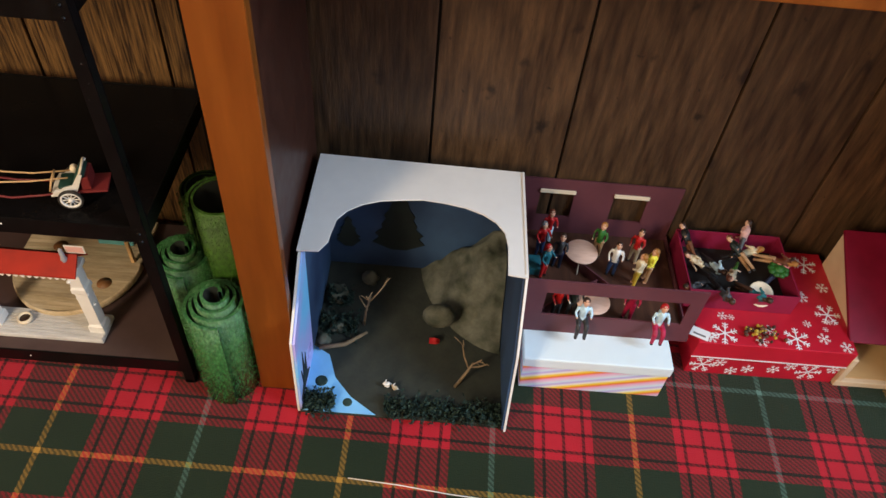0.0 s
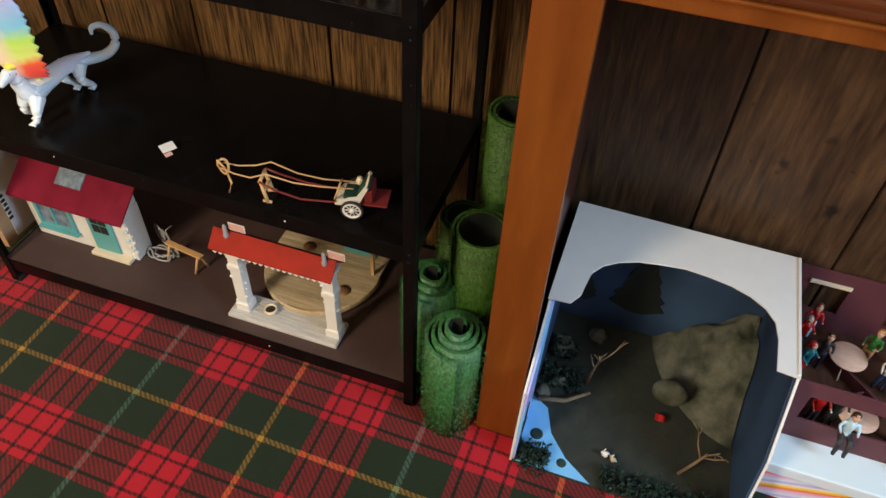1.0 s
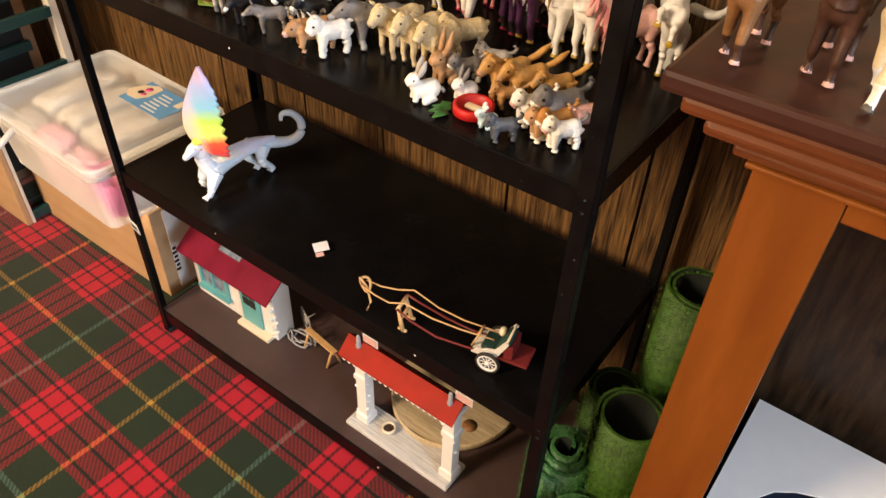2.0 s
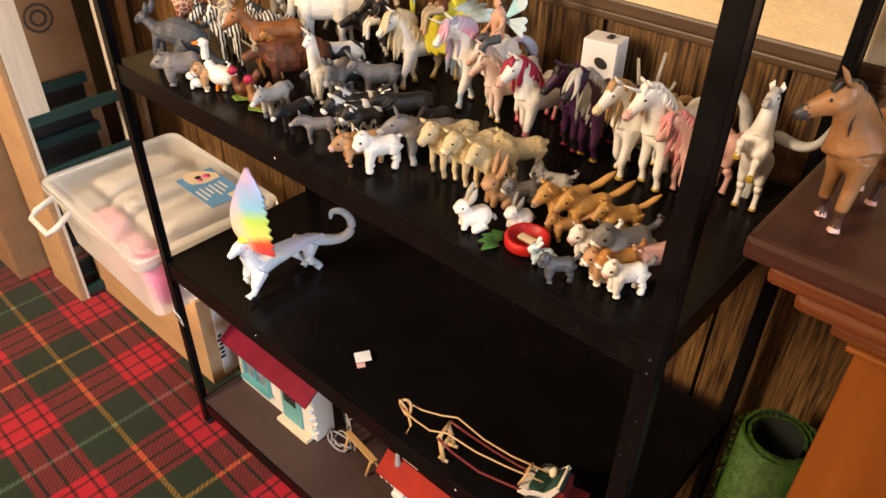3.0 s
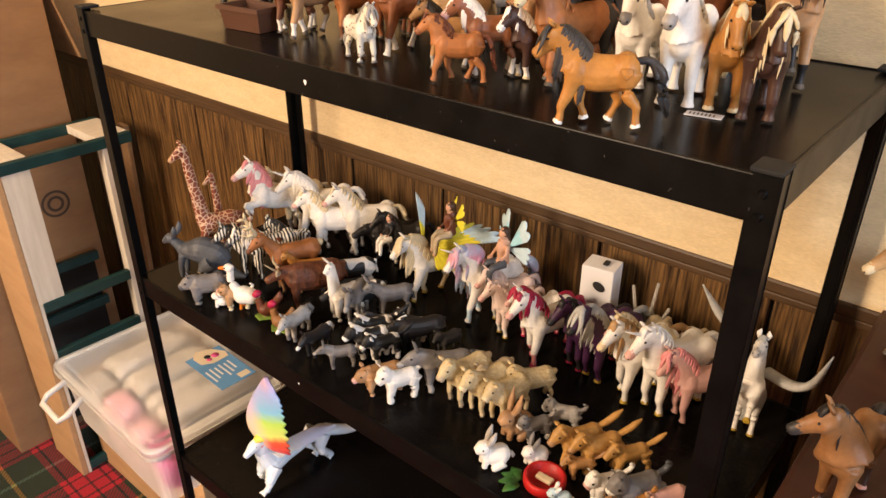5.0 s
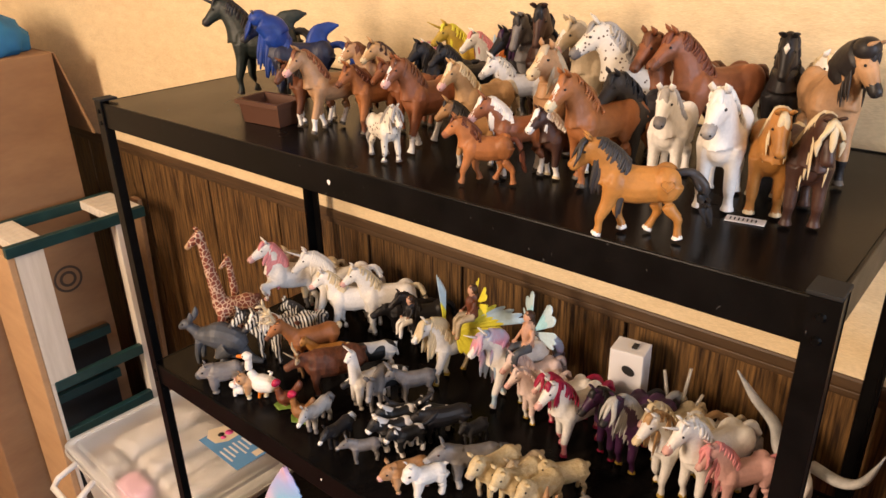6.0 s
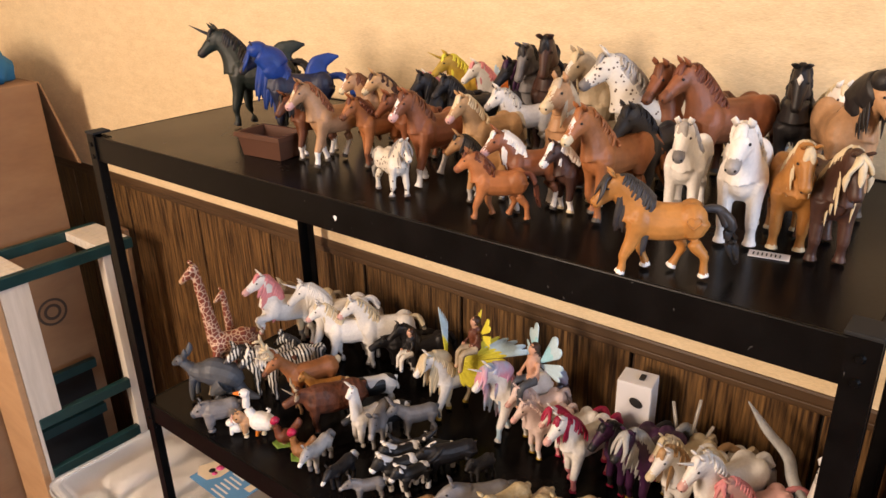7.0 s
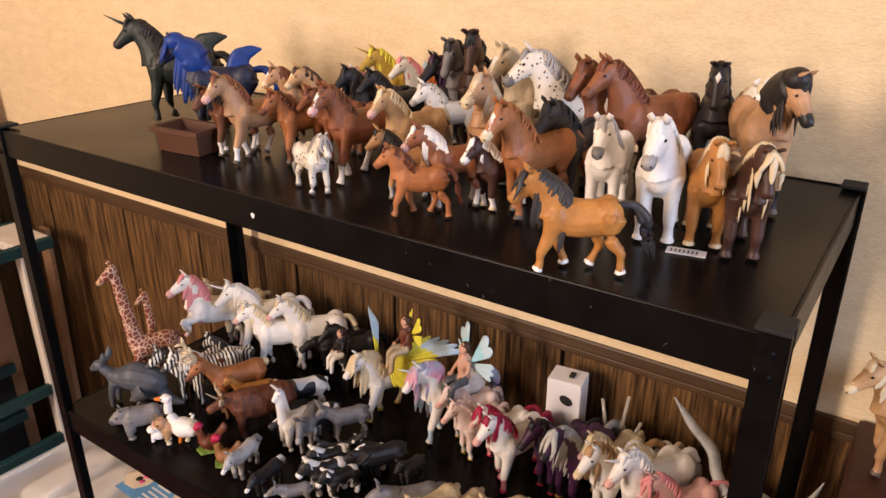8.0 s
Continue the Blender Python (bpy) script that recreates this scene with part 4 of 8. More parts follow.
def rabbit(x, y, z, heading, k, paints, label, ears=1.0):
    """A sitting rabbit about 3 k cm high."""
    f = [([(-0.014, 0, 0.009), (-0.008, 0, 0.011), (0.002, 0, 0.012), (0.008, 0, 0.014)], [0.006, 0.0105, 0.009, 0.006], 0),
         ([(0.006, 0, 0.012), (0.01, 0, 0.02)], [0.007, 0.006], 0), ([(0.006, 0, 0.023), (0.011, 0, 0.0225), (0.018, 0, 0.02)], [0.006, 0.0072, 0.0035], 0)]
    for s in (-1, 1):
        f.append(([(0.006, s * 0.003, 0.027), (0.003, s * 0.005, 0.034), (0.0, s * 0.006, 0.027 + 0.016 * ears)], [0.0025, 0.0032, 0.001], 1))
        f.append(([(0.008, s * 0.004, 0.012), (0.01, s * 0.0045, 0.002)], [0.0035, 0.0028], 0))
        f.append(([(-0.008, s * 0.007, 0.008), (0.0, s * 0.008, 0.003), (0.004, s * 0.008, 0.002)], [0.006, 0.004, 0.0022], 0))
    f.append(([(-0.017, 0, 0.008), (-0.02, 0, 0.01)], [0.004, 0.003], 1))
    f = [([tuple(c * k for c in p) for p in a], [c * k for c in b], m) for a, b, m in f]
    eyes = [((0.012 * k, s * 0.006 * k, 0.0245 * k), 0.0011 * k, 2) for s in (-1, 1)]
    return small_animal("rabbit_figurine", x, y, z, heading, f, (*paints, "eye"), label, "rabbit figurine", 0.001, eyes)

# ---- beside the rack: boxes and an open frame unit ----
M_PLASTIC = mat("clear_storage_plastic", (0.95, 0.95, 0.93), (0.9, 0.9, 0.88), rough=0.42, trans=0.85, ior=1.15, scale=9)
M_CLEARRIM = mat("milky_rim_plastic", (0.8, 0.78, 0.74), (0.7, 0.68, 0.64), rough=0.3, trans=0.35, ior=1.3, scale=12)
M_PLWHITE = plain("white_plastic", (0.75, 0.73, 0.7), 0.35)
M_PINKP = plain("pink_plastic", (0.85, 0.12, 0.35), 0.4)
M_BAG = mat("pale_plastic_bags", (0.56, 0.52, 0.47), (0.34, 0.31, 0.28), rough=0.35, scale=22, bump=0.8, bump_scale=60)
M_BAGPINK = mat("pale_pink_bag", (0.72, 0.4, 0.44), (0.55, 0.3, 0.34), rough=0.35, scale=30, bump=0.8, bump_scale=60)
M_LABELBLUE = plain("blue_print", (0.12, 0.33, 0.62), 0.5)
M_LABELCREAM = plain("cream_print", (0.8, 0.68, 0.5), 0.5)
M_INK = plain("black_ink", (0.02, 0.018, 0.016), 0.7)
M_FAINTINK = plain("faint_brown_ink", (0.07, 0.045, 0.03), 0.8)
M_WHITE = plain("white_print", (0.8, 0.8, 0.8), 0.5)
M_BLUECLOTH = mat("blue_cloth", (0.02, 0.22, 0.5), (0.012, 0.14, 0.36), rough=0.8, scale=14, bump=0.6)

cardboard = thing("cardboard_box", -1.21, 0.2, 0, label="brown cardboard box under a clear storage bin", category="cardboard box")
part("carton", bm_box(-0.25, -0.13, 0, 0.25, 0.165, 0.236, 0.002), M_CARD, cardboard)
part("side_print", bm_box(0.2505, -0.1, 0.012, 0.252, 0.15, 0.228), M_WHITECARD, cardboard, "pale grey printed end")
bm = bmesh.new()
for k in range(6):
    box(bm, 0.2525, -0.101 + 0.002 * (k % 2), 0.06 + 0.012 * k, 0.2535, -0.09, 0.067 + 0.012 * k)
part("lettering_bar", bm, M_INK, cardboard, kind="stuff")
for x0, z0, x1, z1 in ((0.12, 0.226, 0.15, 0.233), (0.19, 0.226, 0.22, 0.233), (-0.12, 0.15, -0.105, 0.21)):
    part("hand_slot", bm_box(x0, -0.1308, z0, x1, -0.1302, z1), M_INK, cardboard)

bin_box = thing("storage_bin", -1.155, 0.14, 0.2365, -2, label="clear plastic storage bin with lid on a cardboard box", category="storage bin")


def rounded(hx, hy, r, z, per=4):
    """A rectangle with round corners."""
    out = []
    for cx, cy, a0 in ((hx - r, -hy + r, -90), (hx - r, hy - r, 0), (-hx + r, hy - r, 90), (-hx + r, -hy + r, 180)):
        for k in range(per + 1):
            a = radians(a0 + 90 * k / per)
            out.append((cx + r * math.cos(a), cy + r * math.sin(a), z))
    return out


BH = 0.15
bm = bmesh.new()
rings(bm, [rounded(0.192, 0.137, 0.02, 0.0), rounded(0.205, 0.15, 0.022, BH), rounded(0.212, 0.157, 0.024, BH), rounded(0.212, 0.157, 0.024, BH + 0.003), rounded(0.2035, 0.1485, 0.02, BH + 0.003), rounded(0.1905, 0.1355, 0.018, 0.002)], smooth=False)
tub = part("tub", bm, M_PLASTIC, bin_box)
tub.visible_shadow = False
bm = bmesh.new()
rings(bm, [rounded(0.2145, 0.1595, 0.025, BH - 0.012), rounded(0.216, 0.161, 0.026, BH + 0.0045), rounded(0.213, 0.158, 0.024, BH + 0.0075), rounded(0.197, 0.142, 0.02, BH + 0.0075), rounded(0.193, 0.138, 0.02, BH + 0.0135), rounded(0.19, 0.135, 0.018, BH + 0.0145)], caps=False, smooth=False)
bm.verts.ensure_lookup_table()
bm.faces.new(bm.verts[-20:])
lid = part("lid", bm, M_PLASTIC, bin_box)
lid.visible_shadow = False
bm = bmesh.new()
rings(bm, [rounded(0.2165, 0.1615, 0.026, BH - 0.016), rounded(0.2175, 0.1625, 0.026, BH - 0.013), rounded(0.2175, 0.1625, 0.026, BH - 0.006), rounded(0.2155, 0.1605, 0.026, BH - 0.006), rounded(0.2155, 0.1605, 0.026, BH - 0.016), rounded(0.2165, 0.1615, 0.026, BH - 0.016)], caps=False, smooth=False)
part("rim", bm, M_CLEARRIM, bin_box, "milky plastic rim")
bm = bmesh.new()
tube(bm, [(-0.14, -0.16, BH - 0.005), (-0.148, -0.2, BH - 0.024), (-0.14, -0.215, BH - 0.034), (-0.06, -0.215, BH - 0.034), (-0.052, -0.2, BH - 0.024), (-0.06, -0.16, BH - 0.005)], 0.0065, 8)
part("handle", bm, M_PLWHITE, bin_box, "white plastic handle", smooth=True)
# long film-wrapped bundles laid side by side, and a few pink things at the front
rnd = random.Random(8)
for k in range(8):
    x = -0.163 + 0.0465 * k
    hgt = 0.118 + rnd.uniform(-0.012, 0.016)
    bm = bmesh.new()
    bmesh.ops.create_icosphere(bm, subdivisions=4, radius=1)
    for v in bm.verts:
        w = 1 + 0.06 * noise.noise(v.co * 3 + Vector((x * 40, 0, 0))) + 0.03 * noise.noise(v.co * 9)
        q = [math.copysign(abs(c) ** 0.35, c) for c in v.co]
        v.co = Vector((x + q[0] * 0.021 * w, 0.028 + q[1] * 0.096 * w, 0.004 + hgt / 2 + q[2] * hgt / 2 * min(w, 1.04)))
    part("packed_bag", bm, M_BAG, bin_box, smooth=True)
for x, y, sx, sy, h, m in ((-0.13, -0.098, 0.05, 0.028, 0.1, M_BAG), (-0.02, -0.1, 0.05, 0.028, 0.108, M_BAGPINK), (0.07, -0.1, 0.032, 0.028, 0.09, M_BAGPINK)):
    bm = bmesh.new()
    bmesh.ops.create_icosphere(bm, subdivisions=4, radius=1)
    for v in bm.verts:
        w = 1 + 0.14 * noise.noise(v.co * 2.5 + Vector((x * 30, y * 30, 0))) + 0.05 * noise.noise(v.co * 8)
        q = [math.copysign(abs(c) ** 0.4, c) for c in v.co]
        v.co = Vector((x + q[0] * sx * w * 0.9, y + q[1] * sy * w * 0.9, 0.004 + h / 2 + q[2] * h / 2 * min(w, 1.04)))
    part("packed_bag", bm, m, bin_box, smooth=True)
bm = bmesh.new()
lathe(bm, [(0.028, 0.004), (0.036, 0.075), (0.038, 0.08), (0.034, 0.08), (0.026, 0.008)], 0.145, -0.088, 20)
part("pink_pot", bm, M_PINKP, bin_box, "bright pink plastic pot", smooth=True)
# printed label under the lid's clear top
LZ = BH + 0.0158
label_card = part("label_card", bm_box(0.015, 0.035, LZ, 0.158, 0.118, LZ + 0.0008), M_LABELBLUE, bin_box, "blue and cream printed label card")
bm = bmesh.new()
drop = [(0.002, 0.066), (0.022, 0.05), (0.052, 0.052), (0.066, 0.075), (0.064, 0.112), (0.045, 0.116), (0.015, 0.098)]
rings(bm, [[(x, y, LZ + 0.0009) for x, y in drop], [(x, y, LZ + 0.0014) for x, y in drop]], smooth=False)
part("print_patch", bm, M_LABELCREAM, label_card)
for x, y, r, m in ((0.042, 0.092, 0.009, M_PINKP), (0.036, 0.076, 0.007, M_INK), (0.048, 0.074, 0.006, M_PINKP)):
    bm = bmesh.new()
    lathe(bm, [(r, LZ + 0.0015), (r, LZ + 0.0019)], x, y, 12)
    part("print_dot", bm, m, label_card)
for k in range(6):
    part("print_line", bm_box(0.082 - 0.004 * (k % 2), 0.042 + 0.011 * k, LZ + 0.0009, 0.128 - 0.007 * (k % 3), 0.046 + 0.011 * k, LZ + 0.0012), M_WHITE, label_card)
part("print_block", bm_box(0.134, 0.085, LZ + 0.0009, 0.152, 0.11, LZ + 0.0012), M_LABELCREAM, label_card)

# open frame unit of white boards and dark green rails
unit = thing("frame_unit", -1.44, 0.006, 0, label="white wooden frame unit with dark green rails", category="frame unit")


def ribbed(x0, y0, z0, x1, y1, z1, n=6):
    bm = bmesh.new()
    w = (x1 - x0) / n
    for k in range(n):
        box(bm, x0 + w * k + 0.0008, y0, z0, x0 + w * (k + 1) - 0.0008, y1, z1, 0.0015)
    return bm


# front face: cardboard tan carries the warm lamplight that falls on this side
part("front_board", bm_box(-0.15, 0.0, 0.0, 0.0, 0.014, 0.805, 0.002), M_CARD, unit, "front face with warm lamplight put into its tan colour")
part("inner_panel", bm_box(-0.012, 0.0145, 0.495, 0.0, 0.071, 0.805, 0.0015), M_WHITEPLY, unit)
part("inner_strip", bm_box(-0.012, 0.0145, 0.0, 0.0, 0.022, 0.4945, 0.001), M_WHITEPLY, unit)
part("top_slats", ribbed(-0.15, 0.018, 0.806, -0.012, 0.075, 0.826), M_WHITEPLY, unit)
part("back_lath", bm_box(-0.026, 0.226, 0.0, 0.0, 0.245, 0.802, 0.002), M_WHITEPLY, unit)
part("top_slats", ribbed(-0.15, 0.222, 0.806, -0.012, 0.296, 0.826), M_WHITEPLY, unit)
for x0, z in ((-0.0115, 0.802), (-0.166, 0.802), (-0.0115, 0.474), (-0.166, 0.474), (-0.0115, 0.345), (-0.166, 0.345), (-0.0115, 0.01)):
    part("rail", bm_box(x0, 0.0 if z > 0.7 else 0.0225, z, x0 + 0.0155, 0.297 if z > 0.7 else 0.2255, z + 0.024, 0.002), M_GREENBAR, unit)

# added black sheet: stands in for the deep shade inside the lower frame
part("dark_panel", bm_box(-0.192, 0.024, 0.036, -0.184, 0.225, 0.47, 0.001), M_DARKGAP, unit, "black sheet standing in for the shade behind the rails")

# tall carton with open flap and a blue cloth on top
tall = thing("tall_carton", -1.64, 0.1, 0, label="tall brown cardboard carton with an open flap", category="cardboard box")
b = bm_box(-0.6, -0.16, 0, 0.0, 0.165, 1.15, 0.003)
part("carton", b, M_CARDDARK, tall)
flap = part("flap", bm_box(-0.59, 0, -0.2, -0.004, 0.004, 0, 0.001), M_CARDEDGE, tall)
flap.matrix_local = pose(0, 0.168, 1.149, 15, 0, 0)
flap2 = part("flap", bm_box(-0.59, 0, 0, -0.01, 0.004, 0.14, 0.001), M_CARD, tall)
flap2.matrix_local = pose(0, -0.159, 1.149, 160, 0, 0)
b = bmesh.new()
for z in (0.63,):
    for ro, ri in ((0.034, 0.028), (0.02, 0.013)):
        pts = [(math.cos(a), math.sin(a)) for a in np.linspace(0, 2 * math.pi, 29)[:-1]]
        outer = [b.verts.new((0.0022, 0.08 + ro * c, z + ro * s)) for c, s in pts]
        inner = [b.verts.new((0.0022, 0.08 + ri * c, z + ri * s)) for c, s in pts]
        for k in range(28):
            b.faces.new((outer[k], outer[(k + 1) % 28], inner[(k + 1) % 28], inner[k]))
part("printed_ring", b, M_FAINTINK, tall, "faint dark printed rings", kind="stuff")
b = bmesh.new()
bmesh.ops.create_icosphere(b, subdivisions=4, radius=1)
for v in b.verts:
    k = 1 + 0.12 * noise.noise(v.co * 3) + 0.05 * noise.noise(v.co * 9)
    v.co = Vector((v.co.x * 0.17 * k, v.co.y * 0.11 * k, max(v.co.z, -0.3) * 0.07 * k))
cloth = part("blue_cloth", b, M_BLUECLOTH, None, "crumpled bright blue cloth lying on a carton", smooth=True, category="cloth")
cloth.location = (-1.83, 0.17, 1.1715)
lath = part("wall_plank", bm_box(-0.017, 0.0, 0.0, 0.017, 0.012, 0.8, 0.002), M_CARDEDGE, None, "thin brown wooden lath leaning against the panelling", category="lath")
lath.matrix_world = pose(-1.628, 0.35, 0.0, 0, 3.5, 0)

# paper tag hanging on the rack's post
b = bm_box(-0.013, 0, -0.018, 0.013, 0.001, 0.018)
t_ob = part("price_tag", b, M_WHITE, None, "small white paper tag hanging on the rack", category="tag")
t_ob.matrix_world = pose(-0.872, -0.0075, 0.3, 12, 20, 0)
part("tag_print", bm_box(-0.008, -0.0006, -0.008, 0.008, -0.0001, 0.006), M_INK, t_ob)

# ---- middle shelf ----
z2 = SH[1]
# winged dragon horse: one moulded figure
M_PEARL = mat("pearl_white_paint", (0.86, 0.86, 0.88), (0.62, 0.76, 0.9), rough=0.35, scale=22, fine=0.04)
M_LEMON = mat("lemon_mane_paint", (0.85, 0.75, 0.12), (0.8, 0.62, 0.1), rough=0.4, scale=30)
bm, ex = bmesh.new(), bmesh.new()


def spine(points, radii, mi, n=12, per=4):
    q, o = curve(points, radii, per)
    tube(bm, q, o, n, mi)


spine([(0.0, -0.016, 0.05), (0.0, 0.0, 0.056), (0.002, 0.045, 0.058), (0.005, 0.085, 0.06), (0.01, 0.112, 0.06), (0.014, 0.126, 0.058)], [0.012, 0.0225, 0.0165, 0.0135, 0.0145, 0.009], 0, 14)
spine([(0.0, -0.004, 0.062), (-0.004, -0.014, 0.088), (-0.004, -0.016, 0.108)], [0.0195, 0.0145, 0.0115], 0)
spine([(-0.004, -0.008, 0.112), (-0.005, -0.026, 0.11), (-0.003, -0.044, 0.104), (-0.002, -0.052, 0.102)], [0.0095, 0.0115, 0.0068, 0.0045], 0)
spine([(0.012, 0.12, 0.06), (0.03, 0.138, 0.058), (0.052, 0.153, 0.064), (0.07, 0.164, 0.082), (0.07, 0.169, 0.106), (0.055, 0.162, 0.122), (0.04, 0.15, 0.12), (0.042, 0.144, 0.108)], [0.013, 0.011, 0.0098, 0.0088, 0.008, 0.007, 0.0055, 0.003], 0)
for hip, knee, foot in (((-0.01, -0.004, 0.052), (-0.016, -0.014, 0.028), (-0.006, -0.002, 0.003)), ((0.013, -0.004, 0.052), (0.021, -0.022, 0.034), (0.017, -0.03, 0.014)), ((-0.008, 0.108, 0.058), (-0.014, 0.092, 0.034), (0.002, 0.108, 0.003)), ((0.018, 0.11, 0.058), (0.026, 0.096, 0.034), (0.028, 0.12, 0.003))):
    spine([hip, knee, (knee[0] * 0.4 + foot[0] * 0.6, knee[1] * 0.4 + foot[1] * 0.6 + 0.004, foot[2] + 0.01), foot], [0.0165, 0.0098, 0.0062, 0.0062], 0, 10)
    for s in (-1, 0, 1):
        spine([(foot[0], foot[1], foot[2] + 0.002), (foot[0] + s * 0.007, foot[1] - 0.011, max(foot[2], 0.003))], [0.0045, 0.0018], 0, 7, 2)
    for k in (0.3, 0.6):
        back = Vector(hip).lerp(Vector(knee), k)
        spine([back, back + Vector((0.004, 0.012, -0.006))], [0.006, 0.0012], 0, 6, 2)
# lemon mane over crest and shoulders, pink cheek
for s in (-1, 0, 1):
    lock(ex, [(-0.004, -0.024, 0.12), (s * 0.007, -0.008, 0.124), (s * 0.012, 0.008, 0.106), (s * 0.013, 0.016, 0.084), (s * 0.01, 0.02, 0.07)], [(0.005, 0.006), (0.008, 0.007), (0.009, 0.006), (0.007, 0.005), (0.002, 0.002)], 4)
for s in (-1, 1):
    ball(ex, (-0.004 + s * 0.0085, -0.018, 0.107), 0.0045, 6, (0.5, 1, 1), seg=10, ringn=7)
    ball(ex, (-0.004 + s * 0.0075, -0.029, 0.114), 0.0017, 5, seg=7, ringn=5)
# thin moulded wings: a sheet from the leading edge to the notched trailing edge, feather by feather
def feathered(lead, trail, feathers, face, thick, bulge, notch, mi):
    rows, cols = feathers * 5, 16
    skins = []
    for side in (1, -1):
        g = []
        for j in range(rows + 1):
            u = j / rows
            f = (u * feathers) % 1.0
            a, b = [e[int(u * (len(e) - 1))].lerp(e[min(int(u * (len(e) - 1)) + 1, len(e) - 1)], u * (len(e) - 1) % 1.0) for e in (lead, trail)]
            line = []
            for i in range(cols + 1):
                v = i / cols
                reach = v * (1 + notch * v * v * (f - 0.6))
                relief = 0.0012 * v * (1 - f)
                line.append(ex.verts.new(a.lerp(b, reach) + face * (bulge * math.sin(math.pi * v) + side * (thick * (1 - 0.8 * v) + relief * (side > 0))) + Vector((0, 0, 0.012 * v * v * (1 - u)))))
            g.append(line)
        skins.append(g)
    p, q = skins
    quads = []
    for j in range(rows):
        for i in range(cols):
            quads += [(p[j][i], p[j + 1][i], p[j + 1][i + 1], p[j][i + 1]), (q[j][i], q[j][i + 1], q[j + 1][i + 1], q[j + 1][i])]
        quads += [(p[j][0], q[j][0], q[j + 1][0], p[j + 1][0]), (p[j][cols], p[j + 1][cols], q[j + 1][cols], q[j][cols])]
    for j in (0, rows):
        quads += [(p[j][i], p[j][i + 1], q[j][i + 1], q[j][i]) for i in range(cols)]
    for c in quads:
        fc = ex.faces.new(c)
        fc.material_index, fc.smooth = mi, True


def rainbow(name, along, start, span, inner, outer, across, a0, a1):
    """Airbrushed paint that runs through inner or outer colours along one direction, blended across another."""
    m = bpy.data.materials.new(name)
    m.use_nodes = True
    nt = m.node_tree
    n, link = nt.nodes, nt.links.new
    b = n["Principled BSDF"]
    tc, nz, wv = n.new("ShaderNodeTexCoord"), n.new("ShaderNodeTexNoise"), n.new("ShaderNodeVectorMath")
    nz.inputs["Scale"].default_value = 55
    wv.operation = "MULTIPLY_ADD"
    wv.inputs[1].default_value = (0.014, 0.014, 0.014)
    link(tc.outputs["Object"], nz.inputs[0])
    link(nz.outputs["Color"], wv.inputs[0])
    link(tc.outputs["Object"], wv.inputs[2])

    def run(direction, lo, hi):
        d, r = n.new("ShaderNodeVectorMath"), n.new("ShaderNodeMapRange")
        d.operation = "DOT_PRODUCT"
        d.inputs[1].default_value = Vector(direction).normalized()
        link(wv.outputs[0], d.inputs[0])
        r.inputs[1].default_value, r.inputs[2].default_value = lo, hi
        link(d.outputs["Value"], r.inputs[0])
        return r.outputs[0]

    pos, side = run(along, start, start + span), run(across, a0, a1)
    mx = n.new("ShaderNodeMix")
    mx.data_type = "RGBA"
    link(side, mx.inputs[0])
    for k, colours in ((6, inner), (7, outer)):
        r = n.new("ShaderNodeValToRGB")
        while len(r.color_ramp.elements) < len(colours):
            r.color_ramp.elements.new(0.5)
        for e, (at, c) in zip(r.color_ramp.elements, colours):
            e.position, e.color = at, (*c, 1)
        link(pos, r.inputs[0])
        link(r.outputs[0], mx.inputs[k])
    link(mx.outputs[2], b.inputs["Base Color"])
    b.inputs["Roughness"].default_value = 0.4
    return m


M_RAISED = rainbow("rainbow_wing_paint", (-0.3, 0, 1), 0.09, 0.17,
                   [(0.0, (0.82, 0.74, 0.5)), (0.4, (0.84, 0.72, 0.6)), (0.6, (0.7, 0.6, 0.85)), (0.8, (0.55, 0.5, 0.88)), (1.0, (0.75, 0.45, 0.7))],
                   [(0.0, (0.8, 0.05, 0.05)), (0.17, (0.82, 0.12, 0.06)), (0.26, (0.7, 0.8, 0.2)), (0.45, (0.5, 0.82, 0.14)), (0.6, (0.25, 0.62, 0.9)), (0.85, (0.4, 0.5, 0.9)), (1.0, (0.7, 0.5, 0.75))],
                   (1, 0, 0), -0.002, 0.034)
M_FOLDED = rainbow("pastel_wing_paint", (0.2, 1, 0), 0.0, 0.16,
                   [(0.0, (0.84, 0.8, 0.72)), (0.35, (0.8, 0.78, 0.86)), (0.7, (0.72, 0.7, 0.86)), (1.0, (0.8, 0.8, 0.86))],
                   [(0.0, (0.8, 0.76, 0.8)), (0.25, (0.84, 0.66, 0.42)), (0.5, (0.78, 0.7, 0.85)), (1.0, (0.7, 0.76, 0.88))],
                   (1, 0, -0.4), -0.03, 0.02)
lead, _ = curve([(-0.002, 0.008, 0.085), (-0.022, -0.008, 0.105), (-0.032, -0.016, 0.135), (-0.024, -0.019, 0.175), (0.002, -0.019, 0.225), (0.032, -0.018, 0.27), (0.046, -0.018, 0.288)], [1] * 7, 5)
trail, _ = curve([(0.022, 0.012, 0.084), (0.052, 0.006, 0.09), (0.064, 0.0, 0.115), (0.068, -0.004, 0.16), (0.073, -0.01, 0.21), (0.074, -0.014, 0.245), (0.052, -0.018, 0.29)], [1] * 7, 5)
feathered(lead, trail, 15, Vector((0.25, -1.0, 0.1)).normalized(), 0.0022, 0.006, 0.11, 3)
lead, _ = curve([(-0.004, -0.004, 0.086), (0.0, 0.04, 0.083), (0.012, 0.09, 0.084), (0.03, 0.13, 0.077)], [1] * 4, 6)
trail, _ = curve([(0.022, 0.004, 0.062), (0.028, 0.045, 0.064), (0.036, 0.09, 0.07), (0.037, 0.132, 0.072)], [1] * 4, 6)
